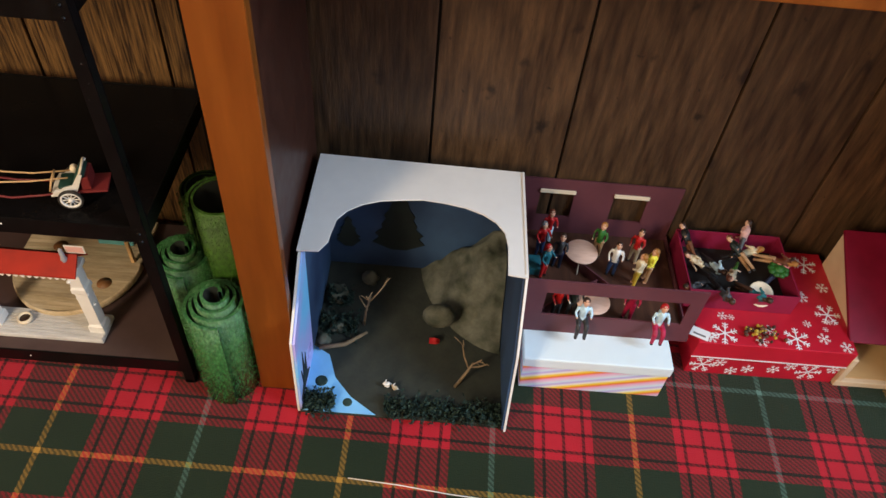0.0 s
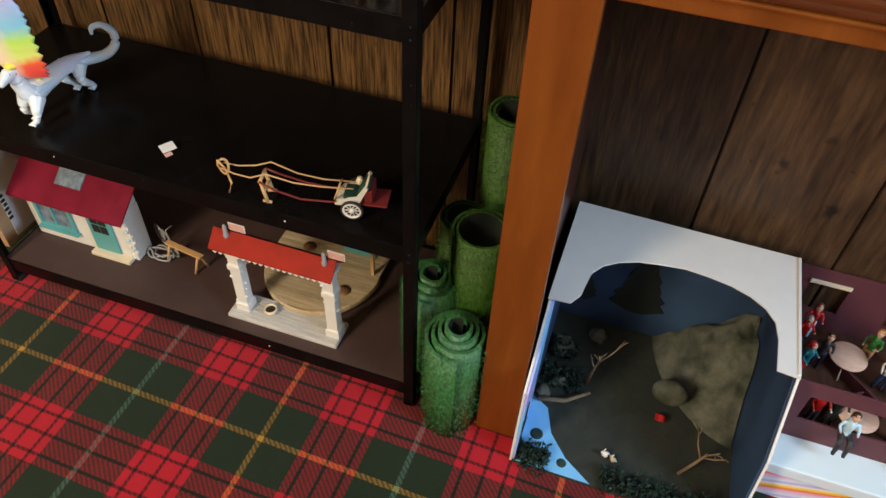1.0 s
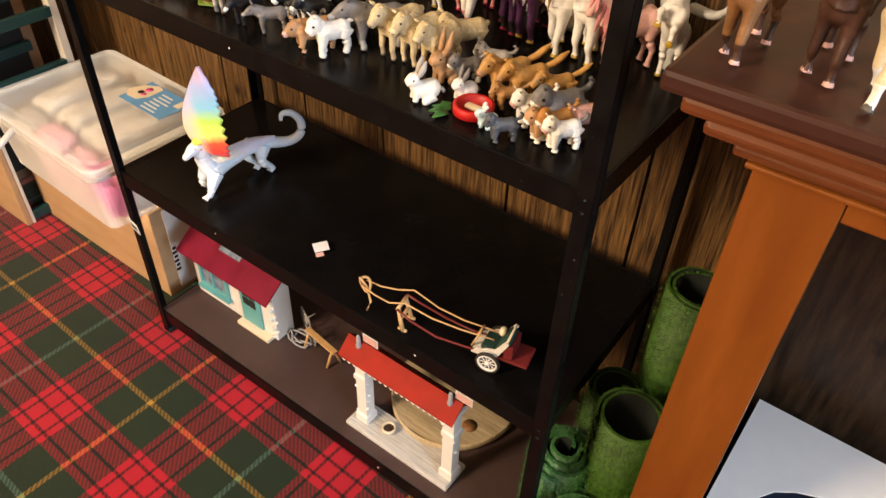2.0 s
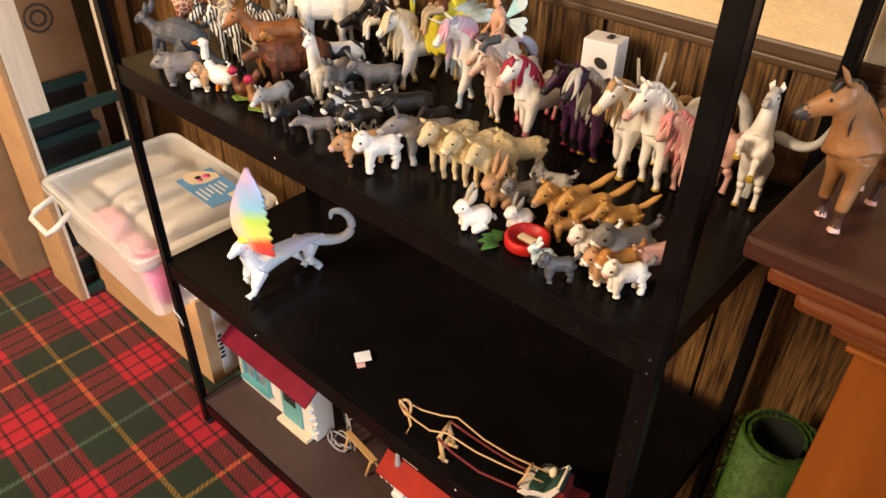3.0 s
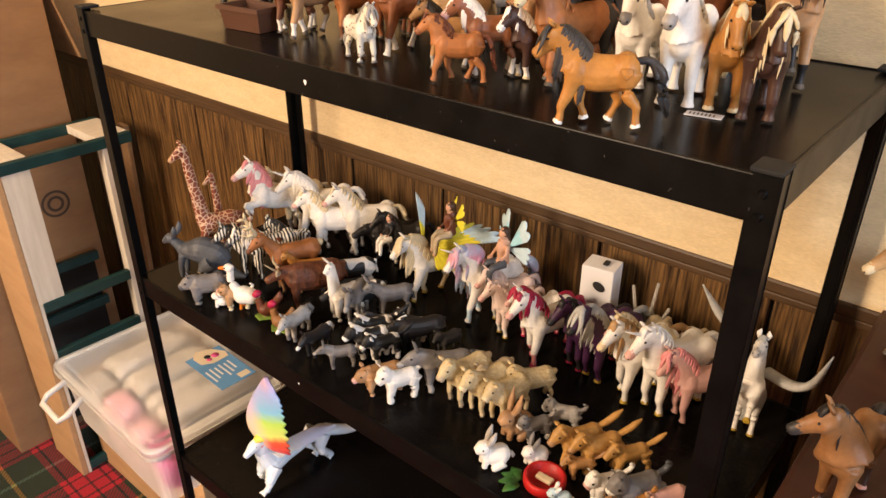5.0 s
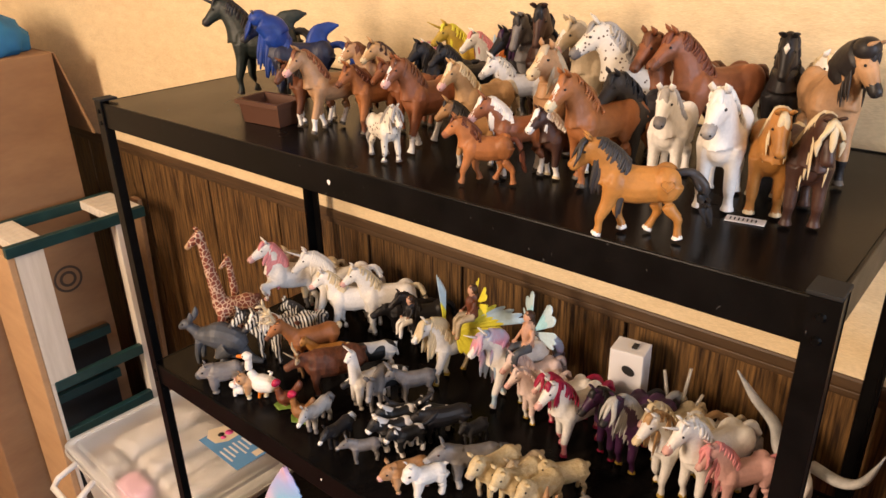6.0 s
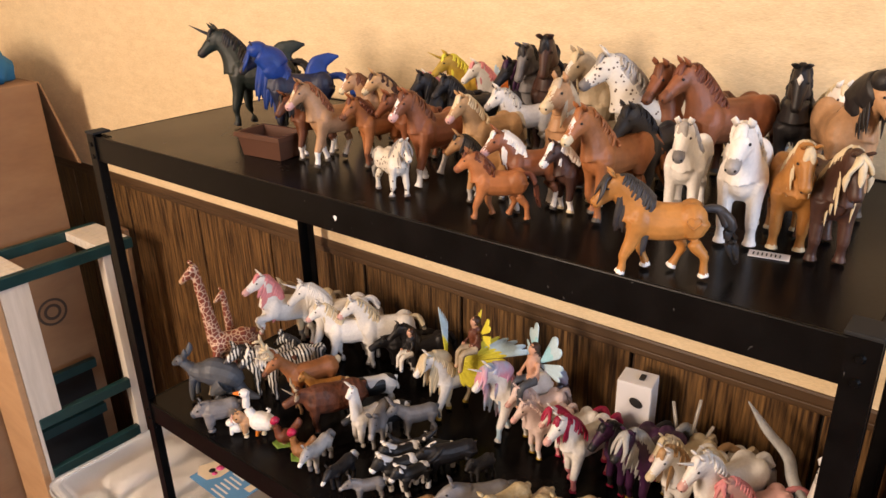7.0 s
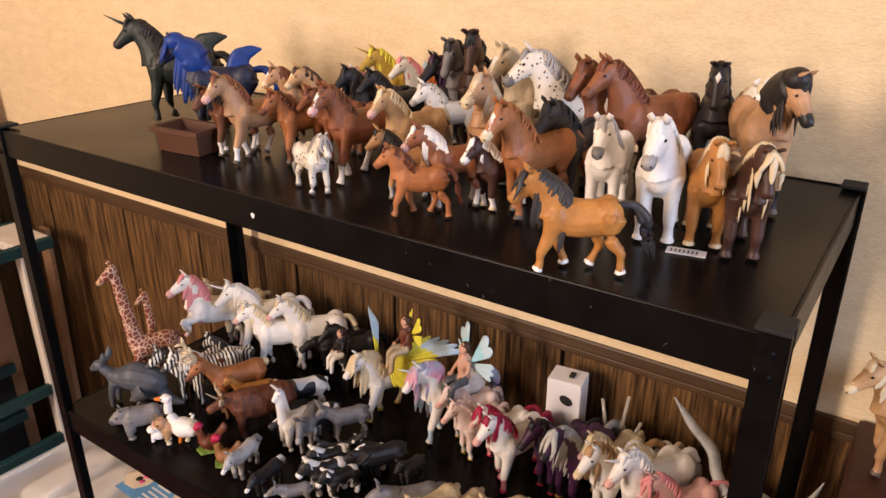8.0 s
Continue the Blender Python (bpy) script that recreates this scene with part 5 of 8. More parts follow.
feathered(lead, trail, 8, Vector((0.55, -0.35, 1.0)).normalized(), 0.0016, 0.005, 0.07, 2)
ob = solid("dragon_figurine", bm, [M_PEARL, M_PEARL, M_FOLDED, M_RAISED, M_LEMON, coat("eye"), coat("pink")], 0.0014, 4, ex)
ob.matrix_world = pose(-0.693, 0.067, z2) @ Matrix.Scale(0.9, 4)
tagged(ob, "white toy dragon with a raised rainbow wing", "dragon figurine")

# folded paper tag
b = bm_box(-0.012, -0.009, 0, 0.012, 0.009, 0.0008)
b2 = part("paper_tag", b, M_WHITE, None, "small folded white paper tag lying on black shelf", category="paper tag")
b2.matrix_world = pose(-0.447, 0.07, z2 + 0.006, 12, 0, 58)
part("tag_flap", bm_box(-0.0115, -0.017, -0.002, 0.001, -0.0092, -0.0012), coat("rose"), b2, "pink printed flap")

# pony cart with shafts and harness
cart = thing("pony_cart", -0.105, 0.055, z2, 12, label="toy pony cart with white wheels and red shafts", category="toy cart")
M_CARTRED = plain("dark_red_plastic", (0.16, 0.02, 0.02), 0.4)
M_STRAP = plain("tan_rubber_strap", (0.62, 0.38, 0.17), 0.5)
M_TOYWHITE = plain("white_toy_plastic", (0.78, 0.75, 0.7), 0.4)
M_TOYGREEN = plain("green_blanket", (0.008, 0.045, 0.035), 0.7)
for s in (-0.027, 0.027):
    w = thing("wheel", 0, 0, 0)
    w.parent = cart
    w.matrix_local = pose(0.0, s, 0.0175, 90, 0, 0)
    b = bmesh.new()
    rings(b, [[(r * math.cos(a), r * math.sin(a), h) for a in np.linspace(0, 2 * math.pi, 25)[:-1]] for r, h in ((0.0175, -0.002), (0.0175, 0.002), (0.0145, 0.002), (0.0145, -0.002), (0.0175, -0.002))], caps=False)
    part("tyre", b, M_INK, w)
    b = bmesh.new()
    rings(b, [[(r * math.cos(a), r * math.sin(a), h) for a in np.linspace(0, 2 * math.pi, 25)[:-1]] for r, h in ((0.0145, -0.0022), (0.0145, 0.0022), (0.012, 0.0022), (0.012, -0.0022), (0.0145, -0.0022))], caps=False)
    for k in range(10):
        a = 2 * math.pi * k / 10
        tube(b, [(0.003 * math.cos(a), 0.003 * math.sin(a), 0), (0.0125 * math.cos(a), 0.0125 * math.sin(a), 0)], 0.0009, 6)
    lathe(b, [(0.0035, -0.004), (0.0035, 0.004)], n=12)
    part("rim", b, M_TOYWHITE, w, "white spoked rim")
part("axle", bm_box(-0.002, -0.027, 0.0155, 0.002, 0.027, 0.0195), M_INK, cart)
part("footboard", bm_box(0.006, -0.02, 0.022, 0.052, 0.02, 0.026, 0.002), M_CARTRED, cart)
part("floor_pan", bm_box(-0.028, -0.019, 0.018, 0.01, 0.019, 0.0215, 0.001), M_TOYWHITE, cart)
for s in (-0.0195, 0.0175):
    b = bmesh.new()
    sheet(b, [(-0.026, 0.0217), (0.008, 0.0217), (0.024, 0.056), (0.02, 0.059), (0.006, 0.038), (-0.008, 0.034), (-0.013, 0.03), (-0.02, 0.03)], 0.002, 0, Matrix.Translation((0, s + 0.001, 0)))
    part("side_panel", b, M_TOYWHITE, cart, "white curved side panel")
b = bmesh.new()
back, _ = curve([(0.006, 0, 0.032), (0.011, 0, 0.043), (0.02, 0, 0.056)], [1] * 3, 5)
rings(b, [[(p.x - 0.003, -0.016, p.z), (p.x - 0.003, 0.016, p.z), (p.x + 0.006, 0.016, p.z - 0.003), (p.x + 0.006, -0.016, p.z - 0.003)] for p in back])
bmesh.ops.recalc_face_normals(b, faces=b.faces)
sb = part("seat_back", b, M_TOYGREEN, cart, "dark green seat back")
b = bmesh.new()
tube(b, [(0.006, -0.0165, 0.034), (0.021, -0.0165, 0.0585), (0.021, 0.0165, 0.0585), (0.006, 0.0165, 0.034)], 0.0018, 8)
part("edging", b, M_LABELCREAM, sb, "cream edging")
part("cushion", bm_box(-0.016, -0.0155, 0.0282, 0.004, 0.0155, 0.034, 0.003), M_TOYGREEN, cart, "dark green cushion")
b = bmesh.new()
ball(b, (0.006, 0.01, 0.046), 0.008, 0, (0.7, 0.9, 0.9))
part("blanket_roll", b, M_LABELCREAM, cart, "rolled cream blanket")
part("rear_box", bm_box(0.017, -0.017, 0.0262, 0.03, 0.017, 0.05, 0.002), M_CARTRED, cart)
b = bmesh.new()
for s in (-0.011, 0.011):
    tube(b, [(-0.03, s, 0.022), (-0.022, s * 0.8, 0.044)], 0.0016, 6)
tube(b, [(-0.022, -0.011, 0.044), (-0.022, 0.011, 0.044)], 0.0016, 6)
part("dashboard_rail", b, M_STRAP, cart)
for s in (-0.016, 0.016):
    b = bmesh.new()
    tube(b, [(0.01, s, 0.024), (-0.04, s, 0.02), (-0.08, s * 1.2, 0.022), (-0.12, s * 1.15, 0.034), (-0.142, s, 0.045)], 0.0017, 8)
    part("shaft", b, M_CARTRED, cart, smooth=True)
    b = bmesh.new()
    tube(b, [(0.0, s * 0.5, 0.044), (-0.05, s * 0.55, 0.042), (-0.09, s * 0.7, 0.046), (-0.13, s * 0.9, 0.06), (-0.155, s * 0.9, 0.05), (-0.18, s * 0.6, 0.05), (-0.202, s * 0.4, 0.056)], 0.0012, 8)
    part("rein", b, M_STRAP, cart, smooth=True)
b = bmesh.new()
for dy in (-0.011, 0.011):
    tube(b, [(-0.134, dy * 1.25, 0.0025), (-0.138, dy * 1.2, 0.022), (-0.142, dy, 0.043)], 0.003, 8)
    tube(b, [(-0.128, dy * 1.25, 0.004), (-0.142, dy * 1.1, 0.004)], 0.0024, 8)
for z in (0.024, 0.043):
    tube(b, [(-0.138 - 0.0002 * (z - 0.024) * 1000, -0.015, z), (-0.138 - 0.0002 * (z - 0.024) * 1000, 0.015, z)], 0.0028, 8)
part("saddle_frame", b, M_STRAP, cart, smooth=True)
b = bmesh.new()
circle = [(-0.2 + 0.008 * math.cos(a), 0.002 * math.sin(2 * a), 0.054 + 0.014 * math.sin(a)) for a in np.linspace(0, 2 * math.pi, 17)]
tube(b, circle, 0.002, 6, caps=False)
tube(b, [(-0.205, -0.006, 0.07), (-0.198, 0, 0.05), (-0.194, 0.002, 0.02), (-0.2, 0.0, 0.0015)], 0.0018, 6)
part("bridle", b, M_STRAP, cart, smooth=True)

# ---- bottom shelf ----
z1 = SH[0]
M_HOUSE = mat("white_toy_wall", (0.78, 0.76, 0.72), (0.72, 0.7, 0.66), rough=0.5, scale=30)
M_ROOFRED = mat("crimson_toy_roof", (0.2, 0.006, 0.028), (0.15, 0.004, 0.019), spec=0.2, rough=0.5, scale=24)
M_BRICKRED = mat("brick_red_toy_roof", (0.34, 0.022, 0.011), (0.25, 0.015, 0.008), spec=0.15, rough=0.6, scale=30)
M_TEAL = plain("teal_toy_paint", (0.12, 0.38, 0.4), 0.45)
M_GLASS = mat("grey_blue_toy_window", (0.25, 0.32, 0.4), (0.1, 0.13, 0.17), rough=0.12, scale=60)
M_DECK = mat("weathered_deck_plank", (0.55, 0.44, 0.29), (0.38, 0.29, 0.17), rough=0.7, scale=16, stretch=(1, 8, 1), fine=0.2, vary=0.15)
M_GREYTOY = plain("grey_toy_plastic", (0.35, 0.35, 0.37), 0.5)
cottage = thing("toy_cottage", -0.745, 0.165, z1, label="white toy cottage with crimson roof and teal door", category="toy house")
CX0, CX1 = -0.122, 0.122
part("wall", bm_box(CX0, -0.075, 0, CX1, -0.03, 0.128, 0.002), M_HOUSE, cottage)
roof = bmesh.new()
ribs = [(CX0 - 0.01 + 0.0059 * k, 0.00018 if k % 4 in (1, 2) else 0.0) for k in range(46)]
top = [[(x, y0, z0 + 0.004 + r) for x, r in ribs] for y0, z0 in ((-0.1, 0.122), (-0.03, 0.172))]
under = [[(x, y0, z0) for x, r in reversed(ribs)] for y0, z0 in ((-0.1, 0.122), (-0.03, 0.172))]
rings(roof, [top[0] + under[0], top[1] + under[1]], smooth=False)
bmesh.ops.recalc_face_normals(roof, faces=roof.faces)
roof_ob = part("roof", roof, M_ROOFRED, cottage, "crimson lightly ribbed roof")
for x in (CX0 + 0.002, CX1 - 0.006):
    b = bmesh.new()
    sheet(b, [(-0.073, 0.1282), (-0.031, 0.1282), (-0.031, 0.166)], 0.004, 0, Matrix.Translation((x + 0.002, 0, 0)) @ Matrix.Rotation(math.pi / 2, 4, "Z"))
    part("gable", b, M_HOUSE, cottage)
win = thing("window")
win.parent = cottage
for x0, z0, x1, z1b in ((-0.1, 0.036, -0.012, 0.044), (-0.1, 0.104, -0.012, 0.112), (-0.1, 0.0442, -0.092, 0.1038), (-0.02, 0.0442, -0.012, 0.1038), (-0.06, 0.0442, -0.0555, 0.1038)):
    part("window_frame", bm_box(x0, -0.081, z0, x1, -0.0755, z1b, 0.0008), M_TEAL, win, "teal window frame")
part("pane", bm_box(-0.0919, -0.0772, 0.0441, -0.0201, -0.0756, 0.1039), M_GLASS, win)
part("sill", bm_box(-0.104, -0.087, 0.031, -0.008, -0.0755, 0.0358, 0.001), M_TEAL, win)
door = part("door", bm_box(0.026, -0.0795, 0.008, 0.084, -0.0755, 0.118, 0.001), M_TEAL, cottage, "teal panelled door")
for i in range(2):
    for j in range(2):
        part("pane", bm_box(0.037 + 0.019 * i, -0.0812, 0.062 + 0.024 * j, 0.053 + 0.019 * i, -0.0797, 0.082 + 0.024 * j), M_INK, door, "dark glass pane")
part("step", bm_box(0.02, -0.094, 0, 0.112, -0.0757, 0.009, 0.002), M_LABELCREAM, cottage, "cream doorstep")
sky_l = part("skylight", bm_box(-0.03, -0.001, -0.018, 0.03, 0.004, 0.018, 0.001), M_GLASS, roof_ob)
sky_l.matrix_local = pose(-0.005, -0.05, 0.164, -55, 0, 0)
rnd = random.Random(4)
for k in range(14):
    b = bmesh.new()
    ball(b, (0, 0, 0), rnd.uniform(0.003, 0.0055), 0, (1, 1, 0.7), seg=7, ringn=5)
    blossom = part("blossom", b, M_HOUSE if k % 3 else coat("paleblue"), cottage)
    blossom.location = (CX1 - 0.004 + rnd.uniform(-0.006, 0.005), -0.077 + rnd.uniform(-0.003, 0.008), 0.006 + 0.0088 * k)

bike = thing("toy_bicycle", -0.612, 0.155, z1, -28, label="small grey toy bicycle beside the toy cottage", category="toy bicycle")
for x, r in ((0.0, 0.022), (0.055, 0.02)):
    b = bmesh.new()
    tube(b, [(x + r * math.cos(a), 0, r + 0.0015 + r * math.sin(a)) for a in np.linspace(0, 2 * math.pi, 21)], 0.0018, 6, caps=False)
    for k in range(6):
        a = math.pi * k / 6
        tube(b, [(x - r * math.cos(a), 0, r + 0.0015 - r * math.sin(a)), (x + r * math.cos(a), 0, r + 0.0015 + r * math.sin(a))], 0.0006, 5)
    part("wheel", b, M_GREYTOY, bike, smooth=True)
b = bmesh.new()
tube(b, [(0, 0, 0.0235), (0.02, 0, 0.05), (0.045, 0, 0.045), (0.055, 0, 0.0215)], 0.0018, 6)
tube(b, [(0.045, 0, 0.045), (0.04, 0, 0.062), (0.04, 0.015, 0.066)], 0.0016, 6)
part("frame", b, M_GREYTOY, bike, smooth=True)
bench = thing("toy_trestle", -0.527, 0.118, z1, -8, label="small yellow-brown toy trestle bench", category="toy bench")
part("plank", bm_box(-0.045, -0.006, 0.04, 0.045, 0.006, 0.045, 0.001), M_STRAP, bench)
for x in (-0.036, 0.036):
    b = bmesh.new()
    for s in (-1, 1):
        tube(b, [(x, s * 0.002, 0.041), (x + 0.004 * s, s * 0.014, 0.001)], 0.0028, 6)
    part("leg", b, M_STRAP, bench)
b = bmesh.new()
pts = [(0.024 * (1 + 0.3 * math.sin(2.3 * a)) * math.cos(a), 0.013 * (1 + 0.4 * math.cos(1.7 * a)) * math.sin(a), 0.003 + 0.012 * abs(math.sin(0.8 * a))) for a in np.linspace(0, 6 * math.pi, 60)]
tube(b, pts, 0.0022, 5)
coil = part("grey_chain", b, M_GREYTOY, None, "tangled grey toy chain lying on brown shelf", smooth=True, category="toy chain")
coil.location = (-0.588, 0.118, z1)

porch = thing("toy_gateway", -0.266, 0.055, z1, label="white toy gateway with red roof and carved posts", category="toy gateway")
M_WHITEWASH = mat("whitewashed_toy_boards", (0.62, 0.6, 0.58), (0.46, 0.44, 0.42), rough=0.6, scale=20, stretch=(1, 9, 1), fine=0.15)
base = part("base", bm_box(-0.114, -0.029, 0, 0.114, 0.03, 0.009, 0.002), M_WHITEWASH, porch)
for k in range(9):
    part("board", bm_box(-0.112, -0.0275 + 0.0064 * k, 0.0092, 0.112, -0.0217 + 0.0064 * k, 0.0108, 0.0005), M_WHITEWASH, base)
rnd = random.Random(6)
for x in (-0.088, 0.1):
    b = bmesh.new()
    prof = ((0.0135, 0.011), (0.0135, 0.028), (0.0105, 0.032), (0.0105, 0.12), (0.013, 0.125), (0.013, 0.135), (0.0105, 0.14), (0.0105, 0.178))
    rings(b, [[(x + c * r, t * r, z) for c, t in ((-1, -1), (1, -1), (1, 1), (-1, 1))] for r, z in prof], smooth=False)
    gate_post = part("post", b, M_HOUSE, porch)
    for k in range(9):
        b = bmesh.new()
        ball(b, (0, 0, 0), rnd.uniform(0.0028, 0.0045), 0, (1, 1, 0.8), seg=7, ringn=5)
        knob = part("carved_knob", b, M_HOUSE, gate_post)
        knob.location = (x + rnd.choice((-0.011, 0.011)), -0.008 + rnd.uniform(-0.003, 0.006), 0.018 + 0.017 * k)
b = bm_box(-0.114, -0.02, 0.1785, 0.114, 0.02, 0.188, 0.002)
part("beam", b, M_HOUSE, porch, "white beam")
for k in range(20):
    a = -0.113 + 0.0113 * k
    b = bmesh.new()
    rings(b, [[(a, y, 0.187), (a + 0.0105, y, 0.187), (a + 0.0088, y, 0.181), (a + 0.0052, y, 0.178), (a + 0.0017, y, 0.181)] for y in (-0.0262, -0.0242)], smooth=False)
    part("scallop", b, M_HOUSE, porch)
b = bmesh.new()
slope = [(-0.0285, 0.1865), (-0.0285, 0.19), (0.0, 0.2165), (0.026, 0.19), (0.026, 0.1865), (0.0, 0.212)]
rings(b, [[(x, y, z) for y, z in slope] for x in (-0.118, 0.118)], smooth=False)
bmesh.ops.recalc_face_normals(b, faces=b.faces)
roof_ob = part("roof", b, M_BRICKRED, porch, "smooth brick red roof")
for x in (-0.09, 0.098):
    b = bmesh.new()
    lathe(b, [(0.004, 0.204), (0.0055, 0.212), (0.0038, 0.217), (0.0034, 0.233), (0.001, 0.237)], x, -0.007, 10)
    f = part("finial", b, M_GREYTOY, porch, "grey finial")
    part("flag", bm_box(x + 0.004, -0.0005, 0.2205, x + 0.036, 0.0005, 0.238), M_HOUSE, f, "white-edged pink flag")
    part("flag_print", bm_box(x + 0.006, -0.0012, 0.2225, x + 0.034, -0.0008, 0.236), coat("rose"), f, "pink print")
bowl = bmesh.new()
lathe(bowl, [(0.009, 0.0), (0.013, 0.006), (0.0125, 0.0125), (0.0105, 0.0125), (0.009, 0.004)], n=18)
bo = part("toy_bowl", bowl, M_LABELCREAM, None, "small tan toy feed bowl on white base", smooth=True, category="toy bowl")
bo.location = (-0.302, 0.056, z1 + 0.0112)
part("bowl_feed", (lambda q: (lathe(q, [(0.0095, 0.006), (0.0095, 0.0085)], n=14), q)[1])(bmesh.new()), coat("hair"), bo)

deck = thing("toy_deck", -0.256, 0.205, z1, label="weathered toy wooden deck with rounded front edge", category="toy deck")
n = 24
for k in range(n):
    ya, yb = -0.125 + 0.01 * k, -0.125 + 0.01 * k + 0.0094
    ha, hb = [0.118 * math.sqrt(max(0.02, 1 - (min(v, 0.0) / 0.13) ** 2)) for v in (ya, yb)]
    b = bmesh.new()
    rings(b, [[(-ha, ya, z), (ha, ya, z), (hb, yb, z), (-hb, yb, z)] for z in (0.014, 0.02)], smooth=False)
    part("plank", b, M_DECK, deck)
b = bmesh.new()
rim = [(0.119 * math.cos(a), -0.13 * math.sin(a) + 0.0, 0.012) for a in np.linspace(0, math.pi, 25)]
tube(b, rim, [(0.003, 0.009)] * 25, 8)
part("rim", b, M_DECK, deck)
for x, y in ((-0.06, -0.05), (0.06, -0.05), (-0.08, 0.08), (0.08, 0.08)):
    part("leg", bm_box(x - 0.007, y - 0.007, 0, x + 0.007, y + 0.007, 0.0138, 0.001), M_DECK, deck)
for x, y in ((0.066, -0.055), (-0.05, 0.03)):
    b = bmesh.new()
    lathe(b, [(0.014, 0.0202), (0.014, 0.0207)], x, y, 16)
    part("knot", b, coat("umber"), deck)
part("post", bm_box(0.1, 0.0, 0.0205, 0.107, 0.007, 0.08, 0.001), M_STRAP, deck)
panel_t = part("toy_sign", bm_box(-0.035, -0.0015, 0, 0.035, 0.0015, 0.05, 0.001), M_TEAL, None, "pale green toy sign board on the deck", category="toy sign")
panel_t.matrix_world = pose(-0.2, 0.25, z1 + 0.0205, -10, 0, 0)

# ---- grass mats rolled up ----
M_GRASS = mat("artificial_grass", (0.058, 0.15, 0.016), (0.018, 0.055, 0.006), rough=0.35, scale=170, stretch=(1, 1, 0.5), bump=1.0, bump_scale=600, fine=0.4, contrast=(0.3, 0.7))
M_GLITTER = mat("glittery_green_grass", (0.055, 0.21, 0.06), (0.018, 0.085, 0.024), rough=0.22, spec=0.9, scale=210, stretch=(1, 1, 0.5), bump=1.0, bump_scale=700, fine=0.5, contrast=(0.3, 0.7))
M_GRASSBACK = mat("grass_mat_backing", (0.006, 0.01, 0.006), (0.003, 0.005, 0.003), rough=0.9, scale=60)


def grass_roll(x, y, h, r, turns, tilt=(0, 0), inner=0.012, start=0.0, cone=0.0, skin=None):
    """A spiral mat with real thickness; cone pushes the inner turns up."""
    ob = thing("grass_roll", x, y, 0, label="rolled-up green artificial grass mat standing on carpet", category="grass mat", group="rolled grass mats")
    ob.matrix_world = pose(x, y, 0, tilt[0], tilt[1], math.degrees(start))
    bm = bmesh.new()
    n = int(30 * turns)
    prev = None
    for k in range(n + 1):
        a = 2 * math.pi * turns * k / n
        rr = inner + (r - inner) * k / n
        up = cone * (1 - k / n)
        th = min(0.0042, (r - inner) / turns * 0.27)
        wob = 0.0025 * noise.noise(Vector((a, h * 9, x * 20)))
        c, s = math.cos(a), math.sin(a)
        ring_v = [bm.verts.new(q) for q in (((rr + th) * c, (rr + th) * s, 0.001), ((rr + th) * c, (rr + th) * s, h * 0.5), ((rr + th) * c, (rr + th) * s, h + up + wob), ((rr - th) * c, (rr - th) * s, h + up + wob), ((rr - th) * c, (rr - th) * s, 0.001))]
        if prev:
            for j in range(5):
                f = bm.faces.new((prev[j], ring_v[j], ring_v[(j + 1) % 5], prev[(j + 1) % 5]))
                f.material_index, f.smooth = (1 if j == 3 else 0), j != 2
        prev = ring_v
    bmesh.ops.recalc_face_normals(bm, faces=bm.faces)
    part("mat_roll", bm, [skin or M_GRASS, M_GRASSBACK], ob)
    # stray blades along the top edge and skin
    bl = bmesh.new()
    rnd = random.Random(int(abs(x) * 1000) + 5)
    for k in range(2600):
        a = rnd.random() * 2 * math.pi
        zz = rnd.random() ** 0.8 * h
        rr = r + 0.0016
        p0 = Vector((rr * math.cos(a), rr * math.sin(a), zz))
        d = Vector((math.cos(a) + rnd.uniform(-0.7, 0.7), math.sin(a) + rnd.uniform(-0.7, 0.7), rnd.uniform(-0.6, 0.9))) * 0.0036
        s = Vector((-math.sin(a), math.cos(a), rnd.uniform(-0.5, 0.5))) * 0.0008
        bl.faces.new([bl.verts.new(q) for q in (p0 - s, p0 + s, p0 + d)])
    for k in range(260):
        t = rnd.random()
        a = 2 * math.pi * turns * t
        rr = inner + (r - inner) * t + rnd.uniform(-0.002, 0.002)
        p0 = Vector((rr * math.cos(a), rr * math.sin(a), h + cone * (1 - t)))
        d = Vector((rnd.uniform(-0.5, 0.5), rnd.uniform(-0.5, 0.5), 0.8)) * 0.0032
        bl.faces.new([bl.verts.new(q) for q in (p0 - Vector((0.0008, 0, 0)), p0 + Vector((0.0008, 0, 0)), p0 + d)])
    part("turf", bl, skin or M_GRASS, ob, kind="stuff")
    return ob


grass_roll(0.082, 0.012, 0.235, 0.052, 3.8, cone=0.034, skin=M_GLITTER)
grass_roll(0.012, 0.085, 0.265, 0.05, 3.8, cone=0.026, skin=M_GLITTER)
grass_roll(0.084, 0.115, 0.385, 0.048, 1.6, inner=0.036)
grass_roll(0.085, 0.26, 0.515, 0.046, 2.2, inner=0.03)
grass_roll(0.035, 0.19, 0.33, 0.045, 2.0, inner=0.03)

# ---- inside the mantelpiece: craft boxes ----
M_NIGHT = mat("night_sky_paint", (0.04, 0.085, 0.17), (0.009, 0.018, 0.05), rough=0.6, scale=5, fine=0.1)
M_SKYBLUE = mat("purple_blue_paint", (0.2, 0.58, 0.95), (0.5, 0.44, 0.9), rough=0.3, scale=5, stretch=(1, 1, 1.4), fine=0.05, contrast=(0.4, 0.6))
M_GROUNDP = mat("dark_ground_paint", (0.035, 0.04, 0.03), (0.02, 0.024, 0.02), rough=0.8, scale=22, bump=0.5, fine=0.2)
M_RIVER = mat("pale_blue_river_paint", (0.25, 0.58, 0.92), (0.18, 0.48, 0.86), rough=0.45, scale=14, fine=0.05)
